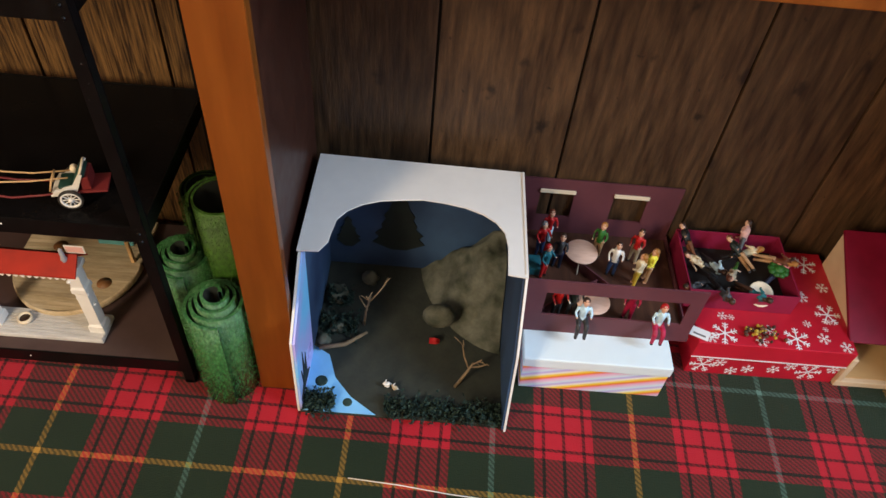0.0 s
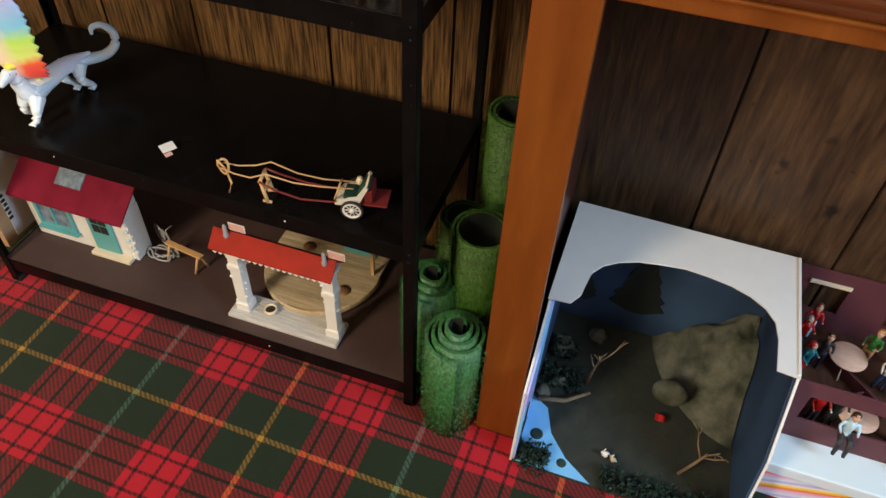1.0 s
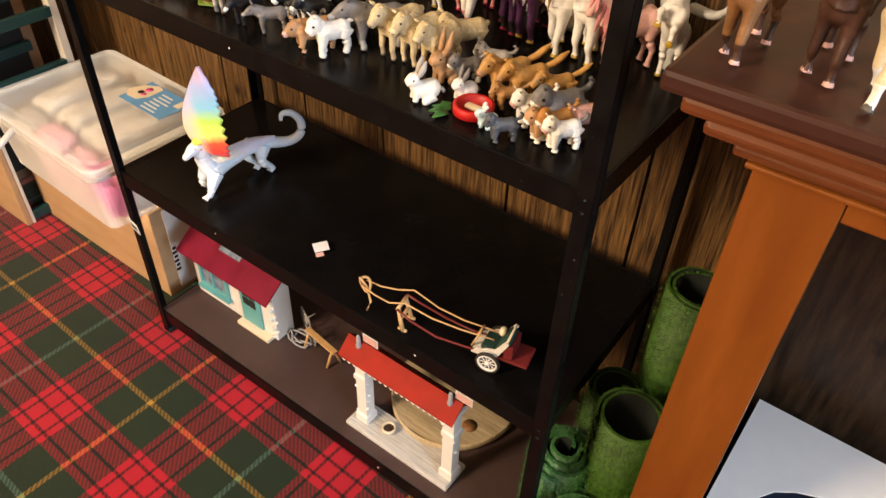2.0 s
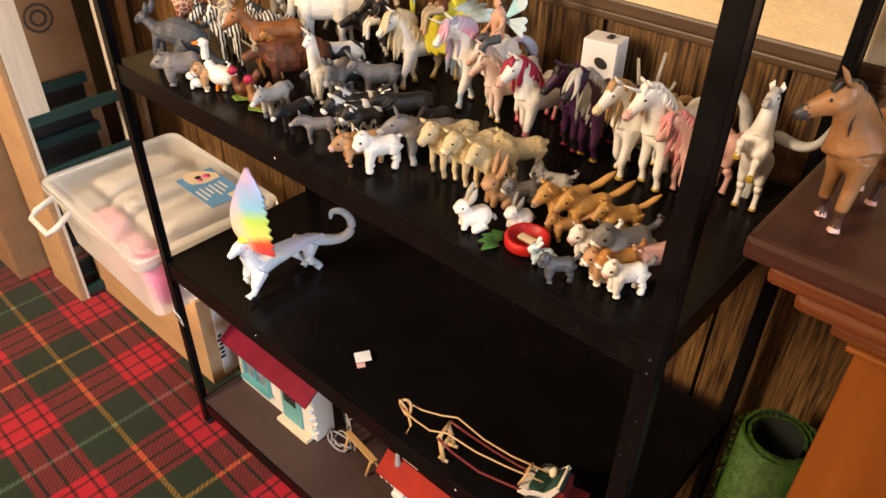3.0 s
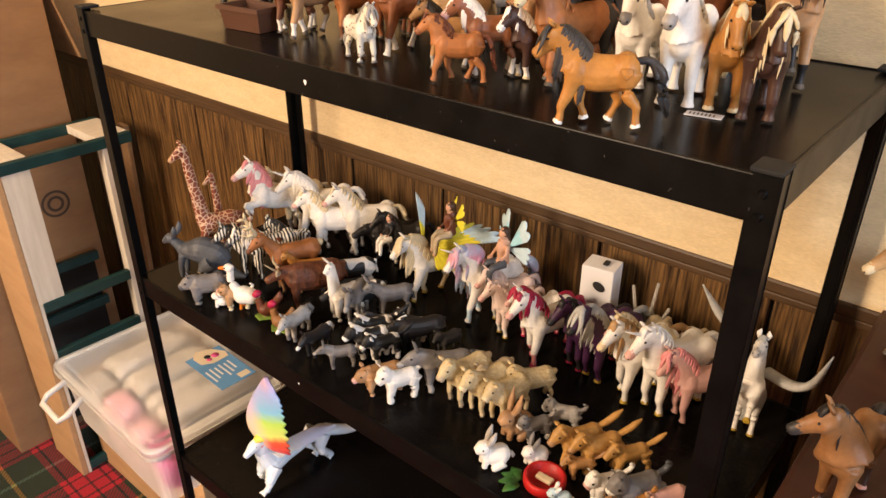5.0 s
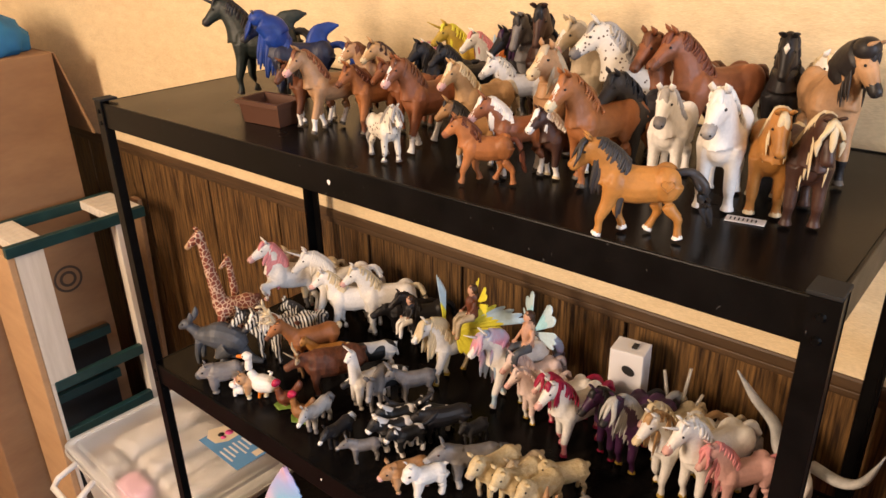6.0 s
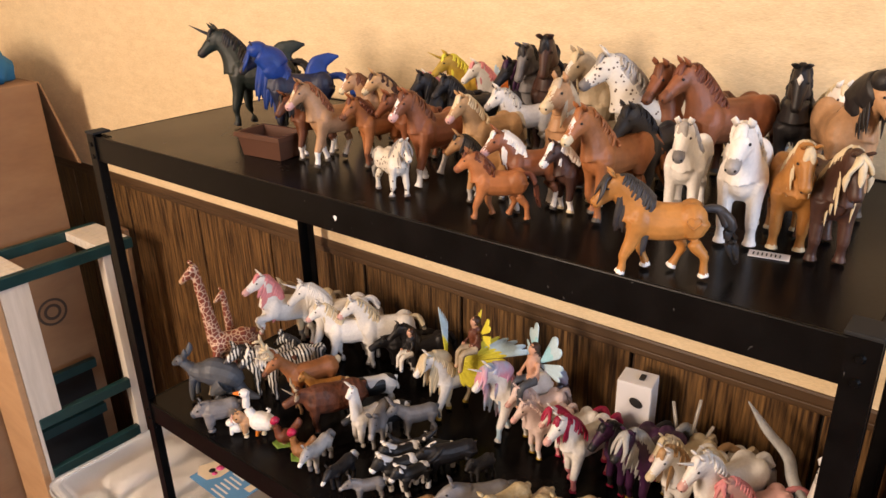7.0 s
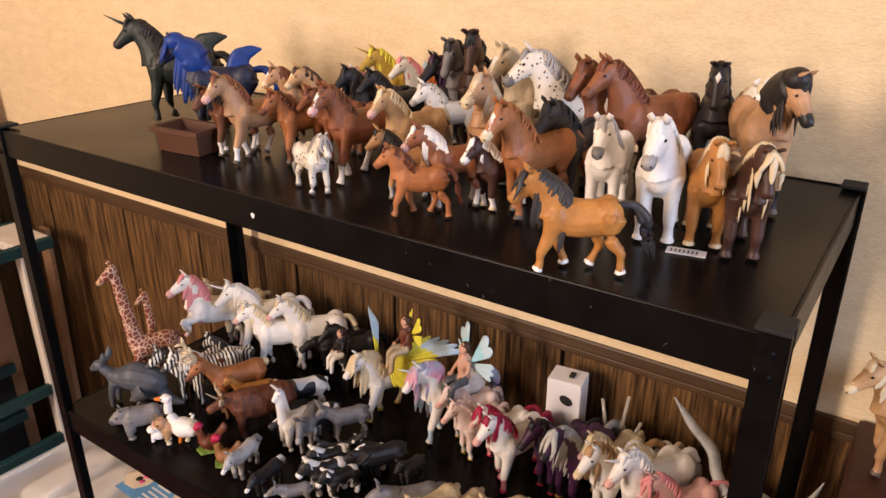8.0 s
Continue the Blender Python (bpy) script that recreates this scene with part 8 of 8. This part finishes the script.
figure("horse_figurine", "foal", -0.552, 0.195, SH[3], -126, 0.0592, ('tan', 'bay', 'chestnut', 'hoof', 'cream'), "brown white-blazed toy horse on the black rack", "horse figurine", "toy figures on the top shelf", seed=36, blaze='white', hair=0.5)
figure("horse_figurine", "horse", -0.523, 0.288, SH[3], -128, 0.0481, ('white', 'pink', 'white', 'white', 'rose'), "white pink-maned toy horse on the black rack", "horse figurine", "toy figures on the top shelf", seed=37, hair=1.4)
figure("horse_figurine", "horse", -0.109, 0.297, SH[3], -50, 0.066, ('white', 'cream', 'white', 'hoof', 'rose'), "white toy horse on the black rack", "horse figurine", "toy figures on the top shelf", seed=38)
figure("cow_figurine", "cow", -0.600, 0.191, SH[2], 236, 0.05, ('holstein', 'white', 'white', 'hoof', 'rose'), "black-and-white patched toy cow on the black rack", "cow figurine", "toy figures on the third shelf", seed=41)
figure("cow_figurine", "cow", -0.540, 0.152, SH[2], 240, 0.05, ('collie', 'black', 'black', 'hoof', 'coal'), "black white-marked toy cow on the black rack", "cow figurine", "toy figures on the third shelf", seed=42)
figure("dog_figurine", "dog", -0.470, 0.113, SH[2], 244, 0.042, ('collie', 'black', 'white', 'black', 'white'), "black-and-white toy dog on the black rack", "dog figurine", "toy figures on the third shelf", seed=43)
figure("cow_figurine", "cow", -0.421, 0.144, SH[2], 236, 0.046, ('black', 'black', 'black', 'hoof', 'coal'), "plain black toy cow on the black rack", "cow figurine", "toy figures on the third shelf", seed=44)
figure("giraffe_figurine", "giraffe", -0.807, 0.108, SH[2], -112, 0.0982, ('giraffe', 'rust', 'beige', 'beige', 'tan'), "tall brown-netted toy giraffe on the black rack", "giraffe figurine", "toy figures on the third shelf", seed=45, stance=1)
figure("giraffe_figurine", "giraffe", -0.829, 0.142, SH[2], -110, 0.0685, ('giraffe', 'rust', 'beige', 'beige', 'tan'), "young brown-netted toy giraffe on the black rack", "giraffe figurine", "toy figures on the third shelf", seed=46, raise_neck=4)
figure("zebra_figurine", "zebra", -0.752, 0.135, SH[2], -118, 0.0662, ('zebra', 'coal', 'zebra', 'coal', 'coal'), "black-and-white striped toy zebra on the black rack", "zebra figurine", "toy figures on the third shelf", seed=47)
figure("zebra_figurine", "zebra", -0.725, 0.145, SH[2], -112, 0.0701, ('zebra', 'white', 'zebra', 'coal', 'coal'), "black-and-white striped toy zebra on the black rack", "zebra figurine", "toy figures on the third shelf", seed=48)
figure("zebra_figurine", "zebra", -0.743, 0.197, SH[2], 210, 0.052, ('zebra', 'coal', 'zebra', 'coal', 'coal'), "black-and-white striped toy zebra on the black rack", "zebra figurine", "toy figures on the third shelf", seed=49)
figure("stag_figurine", "deer", -0.668, 0.142, SH[2], 250, 0.0760, ('fox', 'cream', 'tan', 'hoof', 'bay'), "red-brown antlered toy stag on the black rack", "stag figurine", "toy figures on the third shelf", seed=50, antlers=1, horn='cream')
figure("deer_figurine", "deer", -0.644, 0.149, SH[2], 236, 0.0524, ('amber', 'cream', 'tan', 'hoof', 'tan'), "tawny brown toy deer on the black rack", "deer figurine", "toy figures on the third shelf", seed=51)
figure("deer_figurine", "deer", -0.697, 0.175, SH[2], 236, 0.0486, ('rust', 'rust', 'bay', 'hoof', 'bay'), "dark red-brown toy deer on the black rack", "deer figurine", "toy figures on the third shelf", seed=52)
figure("horse_figurine", "horse", -0.829, 0.236, SH[2], 254, 0.0835, ('white', 'pink', 'white', 'rose', 'rose'), "white pink-maned rearing toy horse on the black rack", "horse figurine", "toy figures on the third shelf", seed=53, rear=14, lift=(0.9, 0.4, 0, 0), hair=1.5, fat=1.1)
figure("horse_figurine", "foal", -0.824, 0.286, SH[2], 238, 0.0808, ('cream', 'beige', 'grey', 'hoof', 'cream'), "cream and yellow toy horse on the black rack", "horse figurine", "toy figures on the third shelf", seed=54)
figure("unicorn_figurine", "horse", -0.754, 0.283, SH[2], 236, 0.0849, ('white', 'white', 'white', 'lightgrey', 'white'), "white horned toy unicorn on the black rack", "unicorn figurine", "toy figures on the third shelf", seed=55, horn='white', stance=1, fat=1.1)
figure("horse_figurine", "horse", -0.707, 0.262, SH[2], 226, 0.0723, ('white', 'cream', 'white', 'lightgrey', 'rose'), "white toy horse on the black rack", "horse figurine", "toy figures on the third shelf", seed=56, stance=3, fat=1.15)
figure("horse_figurine", "horse", -0.664, 0.296, SH[2], 228, 0.0778, ('white', 'cream', 'white', 'hoof', 'rose'), "white cream-maned toy horse on the black rack", "horse figurine", "toy figures on the third shelf", seed=57, fat=1.15)
figure("cow_figurine", "cow", -0.702, 0.318, SH[2], 240, 0.056, ('holstein', 'white', 'white', 'hoof', 'rose'), "black-and-white patched toy cow on the black rack", "cow figurine", "toy figures on the third shelf", seed=58)
figure("cow_figurine", "cow", -0.631, 0.313, SH[2], 238, 0.058, ('black', 'black', 'black', 'hoof', 'coal'), "plain black toy cow on the black rack", "cow figurine", "toy figures on the third shelf", seed=59)
figure("horse_figurine", "horse", -0.599, 0.312, SH[2], 238, 0.062, ('black', 'black', 'white', 'hoof', 'coal'), "black white-socked toy horse on the black rack", "horse figurine", "toy figures on the third shelf", seed=60)
figure("cow_figurine", "cow", -0.612, 0.130, SH[2], 238, 0.0600, ('shag', 'shag', 'shag', 'hoof', 'bay'), "shaggy red-brown highland toy cow on the black rack", "cow figurine", "toy figures on the third shelf", seed=61, antlers=2, horn='beige', fat=1.2)
figure("alpaca_figurine", "alpaca", -0.549, 0.132, SH[2], -104, 0.0580, ('white', 'white', 'white', 'lightgrey', 'white'), "white woolly toy alpaca on the black rack", "alpaca figurine", "toy figures on the third shelf", seed=62)
figure("donkey_figurine", "donkey", -0.534, 0.139, SH[2], 300, 0.0556, ('grey', 'coal', 'lightgrey', 'hoof', 'lightgrey'), "grey long-eared toy donkey on the black rack", "donkey figurine", "toy figures on the third shelf", seed=63)
figure("donkey_figurine", "donkey", -0.501, 0.179, SH[2], 238, 0.05, ('grey', 'slate', 'grey', 'hoof', 'lightgrey'), "dark grey toy donkey on the black rack", "donkey figurine", "toy figures on the third shelf", seed=64)
figure("donkey_figurine", "donkey", -0.475, 0.132, SH[2], 231, 0.035, ('coal', 'coal', 'coal', 'hoof', 'grey'), "small dark grey toy donkey on the black rack", "donkey figurine", "toy figures on the third shelf", seed=65)
figure("wombat_figurine", "bear", -0.735, 0.031, SH[2], 236, 0.0465, ('grey', 'grey', 'grey', 'grey', 'slate'), "grey stout toy wombat on the black rack", "wombat figurine", "toy figures on the third shelf", seed=66)
figure("cat_figurine", "cat", -0.686, 0.046, SH[2], 232, 0.0343, ('tan', 'white', 'cream', 'white', 'white'), "ginger and white toy cat on the black rack", "cat figurine", "toy figures on the third shelf", seed=67)
figure("raccoon_figurine", "wolf", -0.565, 0.056, SH[2], 285, 0.0415, ('lightgrey', 'grey', 'grey', 'coal', 'white'), "grey masked toy raccoon on the black rack", "raccoon figurine", "toy figures on the third shelf", seed=68)
figure("badger_figurine", "wolf", -0.516, 0.049, SH[2], 280, 0.0378, ('black', 'white', 'black', 'black', 'white'), "black-and-white toy badger on the black rack", "badger figurine", "toy figures on the third shelf", seed=69)
figure("wolf_figurine", "wolf", -0.469, 0.048, SH[2], 234, 0.0330, ('grey', 'lightgrey', 'grey', 'grey', 'lightgrey'), "grey toy wolf on the black rack", "wolf figurine", "toy figures on the third shelf", seed=70)
figure("dog_figurine", "dog", -0.457, 0.091, SH[2], 240, 0.0428, ('collie', 'collie', 'white', 'black', 'white'), "black-and-white toy dog on the black rack", "dog figurine", "toy figures on the third shelf", seed=71)
figure("dog_figurine", "dog", -0.441, 0.153, SH[2], 208, 0.036, ('collie', 'black', 'white', 'black', 'white'), "black-and-white toy dog on the black rack", "dog figurine", "toy figures on the third shelf", seed=72)
figure("dog_figurine", "dog", -0.437, 0.094, SH[2], 250, 0.038, ('collie', 'black', 'white', 'black', 'white'), "black-and-white toy dog on the black rack", "dog figurine", "toy figures on the third shelf", seed=73)
figure("sheep_figurine", "sheep", -0.432, 0.153, SH[2], 260, 0.03, ('blackwool', 'blackwool', 'black', 'black', 'black'), "black woolly toy sheep on the black rack", "sheep figurine", "toy figures on the third shelf", seed=74)
figure("sheep_figurine", "sheep", -0.383, 0.159, SH[2], 261, 0.0323, ('blackwool', 'blackwool', 'black', 'black', 'black'), "black woolly toy sheep on the black rack", "sheep figurine", "toy figures on the third shelf", seed=75)
figure("wolf_figurine", "wolf", -0.340, 0.102, SH[2], 232, 0.0560, ('grey', 'slate', 'lightgrey', 'grey', 'lightgrey'), "grey toy wolf on the black rack", "wolf figurine", "toy figures on the third shelf", seed=76)
figure("pig_figurine", "pig", -0.395, 0.048, SH[2], 242, 0.0400, ('tan', 'tan', 'tan', 'rose', 'rose'), "small tan toy pig on the black rack", "pig figurine", "toy figures on the third shelf", seed=77)
figure("cat_figurine", "cat", -0.369, 0.053, SH[2], 246, 0.0430, ('white', 'white', 'white', 'white', 'white'), "small white toy cat on the black rack", "cat figurine", "toy figures on the third shelf", seed=78, stance=3)
figure("sheep_figurine", "sheep", -0.308, 0.105, SH[2], 260, 0.0550, ('wool', 'wool', 'beige', 'hoof', 'beige'), "cream woolly toy sheep on the black rack", "sheep figurine", "toy figures on the third shelf", seed=79)
figure("sheep_figurine", "sheep", -0.278, 0.107, SH[2], 259, 0.0530, ('wool', 'wool', 'cream', 'hoof', 'cream'), "cream woolly toy sheep on the black rack", "sheep figurine", "toy figures on the third shelf", seed=80)
figure("sheep_figurine", "sheep", -0.252, 0.110, SH[2], 263, 0.0500, ('wool', 'wool', 'cream', 'hoof', 'cream'), "cream woolly toy sheep on the black rack", "sheep figurine", "toy figures on the third shelf", seed=81)
figure("sheep_figurine", "sheep", -0.285, 0.130, SH[2], 263, 0.0450, ('beige', 'wool', 'beige', 'hoof', 'beige'), "beige toy sheep on the black rack", "sheep figurine", "toy figures on the third shelf", seed=82)
figure("sheep_figurine", "sheep", -0.245, 0.150, SH[2], -125, 0.0450, ('wool', 'wool', 'cream', 'hoof', 'cream'), "cream woolly toy sheep on the black rack", "sheep figurine", "toy figures on the third shelf", seed=83)
figure("cat_figurine", "cat", -0.205, 0.097, SH[2], 242, 0.0321, ('grey', 'lightgrey', 'white', 'white', 'white'), "grey and white toy cat on the black rack", "cat figurine", "toy figures on the third shelf", seed=84)
figure("cat_figurine", "cat", -0.190, 0.132, SH[2], 208, 0.034, ('lightgrey', 'grey', 'grey', 'grey', 'white'), "silver-grey toy cat on the black rack", "cat figurine", "toy figures on the third shelf", seed=85)
figure("dog_figurine", "dog", -0.151, 0.100, SH[2], 242, 0.0445, ('honey', 'honey', 'honey', 'tan', 'tan'), "golden toy dog on the black rack", "dog figurine", "toy figures on the third shelf", seed=86, stance=1)
figure("dog_figurine", "dog", -0.130, 0.105, SH[2], 240, 0.0425, ('honey', 'honey', 'honey', 'tan', 'tan'), "golden toy dog on the black rack", "dog figurine", "toy figures on the third shelf", seed=87, stance=3)
figure("dog_figurine", "dog", -0.101, 0.118, SH[2], 238, 0.0360, ('honey', 'honey', 'honey', 'tan', 'honey'), "golden toy dog on the black rack", "dog figurine", "toy figures on the third shelf", seed=88, stance=1)
figure("dog_figurine", "dog", -0.137, 0.080, SH[2], -130, 0.026, ('buckskin', 'tan', 'tan', 'tan', 'tan'), "small tan toy dog on the black rack", "dog figurine", "toy figures on the third shelf", seed=89)
figure("cat_figurine", "cat", -0.100, 0.069, SH[2], 240, 0.0370, ('white', 'white', 'white', 'white', 'rose'), "small white toy cat on the black rack", "cat figurine", "toy figures on the third shelf", seed=90)
figure("cat_figurine", "cat", -0.072, 0.076, SH[2], 242, 0.0480, ('grey', 'slate', 'white', 'white', 'white'), "small grey and white toy cat on the black rack", "cat figurine", "toy figures on the third shelf", seed=91)
figure("pig_figurine", "pig", -0.048, 0.090, SH[2], 236, 0.0340, ('rose', 'rose', 'rose', 'rose', 'pink'), "pink toy pig on the black rack", "pig figurine", "toy figures on the third shelf", seed=92)
figure("cat_figurine", "cat", -0.073, 0.050, SH[2], 234, 0.0340, ('tan', 'tan', 'white', 'white', 'white'), "tiny tan toy cat on the black rack", "cat figurine", "toy figures on the third shelf", seed=93)
figure("cat_figurine", "cat", -0.065, 0.056, SH[2], 250, 0.0360, ('amber', 'amber', 'white', 'white', 'white'), "tiny ginger toy cat on the black rack", "cat figurine", "toy figures on the third shelf", seed=94)
figure("cat_figurine", "cat", -0.051, 0.047, SH[2], 236, 0.0340, ('white', 'grey', 'white', 'white', 'rose'), "tiny white toy cat on the black rack", "cat figurine", "toy figures on the third shelf", seed=95)
figure("cat_figurine", "cat", -0.106, 0.021, SH[2], 228, 0.0275, ('slate', 'slate', 'slate', 'slate', 'slate'), "dark grey toy cat on the black rack", "cat figurine", "toy figures on the third shelf", seed=96)
figure("pegasus_figurine", "horse", -0.495, 0.262, SH[2], 248, 0.0741, ('white', 'cream', 'cream', 'gold', 'white'), "white cream-maned winged toy pegasus on the black rack", "pegasus figurine", "toy figures on the third shelf", seed=97, mass=0.45, wings=('yellow', 0.95, 62), spread=((-1, 96, 87, 0.03, 1.45),), fan=(((0.14, 0.14, 1.12), (-0.65, 0.33, 0.7), (-1.2, 0.62, 0.12), 0.75, 1.5, 0.35), ((0.14, 0.14, 1.12), (-1.2, 0.62, 0.1), (-0.05, 0.15, -0.8), 0.95, 0.45, 2)), hair=2.0, fat=0.86, stance=1)
figure("unicorn_figurine", "horse", -0.401, 0.275, SH[2], 248, 0.0792, ('white', 'rainbow', 'paleblue', 'white', 'white'), "white pastel-maned toy unicorn on the black rack", "unicorn figurine", "toy figures on the third shelf", seed=98, horn='white', hair=2.2, mass=0.5, stance=1)
figure("horse_figurine", "horse", -0.345, 0.256, SH[2], 246, 0.0613, ('blush', 'blush', 'white', 'gold', 'rose'), "pale pink toy horse on the black rack", "horse figurine", "toy figures on the third shelf", seed=99, hair=0.8)
figure("horse_figurine", "horse", -0.280, 0.240, SH[2], 252, 0.0759, ('white', 'magenta', 'pink', 'magenta', 'rose'), "white magenta-maned toy horse on the black rack", "horse figurine", "toy figures on the third shelf", seed=100, hair=1.2, stance=3)
figure("horse_figurine", "horse", -0.232, 0.262, SH[2], 248, 0.0740, ('purple', 'black', 'black', 'magenta', 'black'), "purple-black toy horse on the black rack", "horse figurine", "toy figures on the third shelf", seed=101, hair=1.4)
figure("horse_figurine", "horse", -0.205, 0.259, SH[2], 254, 0.0789, ('purple', 'silver', 'purple', 'gold', 'black'), "dark silver-maned toy horse on the black rack", "horse figurine", "toy figures on the third shelf", seed=102, hair=1.8)
figure("horse_figurine", "horse", -0.156, 0.252, SH[2], 250, 0.0796, ('white', 'palomino', 'white', 'gold', 'cream'), "white golden-maned toy horse on the black rack", "horse figurine", "toy figures on the third shelf", seed=103, hair=1.5, stance=3)
figure("unicorn_figurine", "horse", -0.117, 0.253, SH[2], 248, 0.0836, ('white', 'white', 'white', 'gold', 'rose'), "white horned toy unicorn on the black rack", "unicorn figurine", "toy figures on the third shelf", seed=104, horn='white', fat=1.1, hair=0.6, wings=('orange', 0.35, -60))
figure("horse_figurine", "horse", -0.084, 0.253, SH[2], -126, 0.0680, ('rose', 'pink', 'rose', 'rose', 'rose'), "pink-maned toy horse on the black rack", "horse figurine", "toy figures on the third shelf", seed=105, hair=1.9, nod=-14)
figure("horse_figurine", "horse", -0.370, 0.280, SH[2], 248, 0.0620, ('blush', 'blush', 'white', 'gold', 'rose'), "pale pink toy horse on the black rack", "horse figurine", "toy figures on the third shelf", seed=106)
figure("horse_figurine", "horse", -0.315, 0.270, SH[2], 248, 0.0600, ('white', 'magenta', 'pink', 'magenta', 'rose'), "white magenta-maned toy horse on the black rack", "horse figurine", "toy figures on the third shelf", seed=107, hair=1.6)
figure("horse_figurine", "horse", -0.175, 0.285, SH[2], 248, 0.0650, ('cream', 'cream', 'white', 'gold', 'rose'), "cream toy horse on the black rack", "horse figurine", "toy figures on the third shelf", seed=108, fat=1.15)
figure("horse_figurine", "horse", -0.130, 0.290, SH[2], 248, 0.0650, ('white', 'cream', 'white', 'gold', 'rose'), "white toy horse on the black rack", "horse figurine", "toy figures on the third shelf", seed=109, fat=1.15)
figure("pegasus_figurine", "horse", -0.029, 0.229, SH[2], -84, 0.069, ('white', 'silver', 'white', 'gold', 'lightgrey'), "white rearing silver-winged toy pegasus on the black rack", "pegasus figurine", "toy figures on the third shelf", seed=110, rear=50, lift=(0.4, 0.9, 0, 0), hair=0.6, plume=[[(-0.02, 0.053, 0.055), (-0.036, 0.068, 0.068), (-0.047, 0.083, 0.084), (-0.074, 0.093, 0.1), (-0.1, 0.098, 0.126)], [(0.005, 0.035, 0.085), (0.035, 0.023, 0.088), (0.055, 0.008, 0.11), (0.068, -0.012, 0.16)]])
figure("horse_figurine", "horse", 0.090, 0.048, 0.94, 262, 0.07, ('umber', 'black', 'liver', 'rose', 'coal'), "buckskin black-maned toy horse on the wooden mantel", "horse figurine", "toy figures on the mantel", seed=111, stance=3, turn=-60, raise_neck=4, nod=6, hair=0.8, fat=0.82)
figure("horse_figurine", "horse", 0.150, 0.060, 0.94, 270, 0.074, ('liver', 'black', 'liver', 'rose', 'liver'), "dark liver-brown toy horse on the wooden mantel", "horse figurine", "toy figures on the mantel", seed=112, stance=3)
figure("horse_figurine", "horse", 0.205, 0.050, 0.94, -120, 0.08, ('cream', 'white', 'white', 'hoof', 'rose'), "cream white-legged toy horse on the wooden mantel", "horse figurine", "toy figures on the mantel", seed=113, stance=1)
figure("horse_figurine", "horse", 0.100, 0.300, 0.94, 215, 0.08, ('palomino', 'cream', 'tan', 'hoof', 'cream'), "golden palomino toy horse on the wooden mantel", "horse figurine", "toy figures on the mantel", seed=114, stance=3)
figure("horse_figurine", "horse", 0.160, 0.200, 0.94, 212, 0.078, ('tan', 'liver', 'tan', 'hoof', 'tan'), "tan toy horse on the wooden mantel", "horse figurine", "toy figures on the mantel", seed=115)
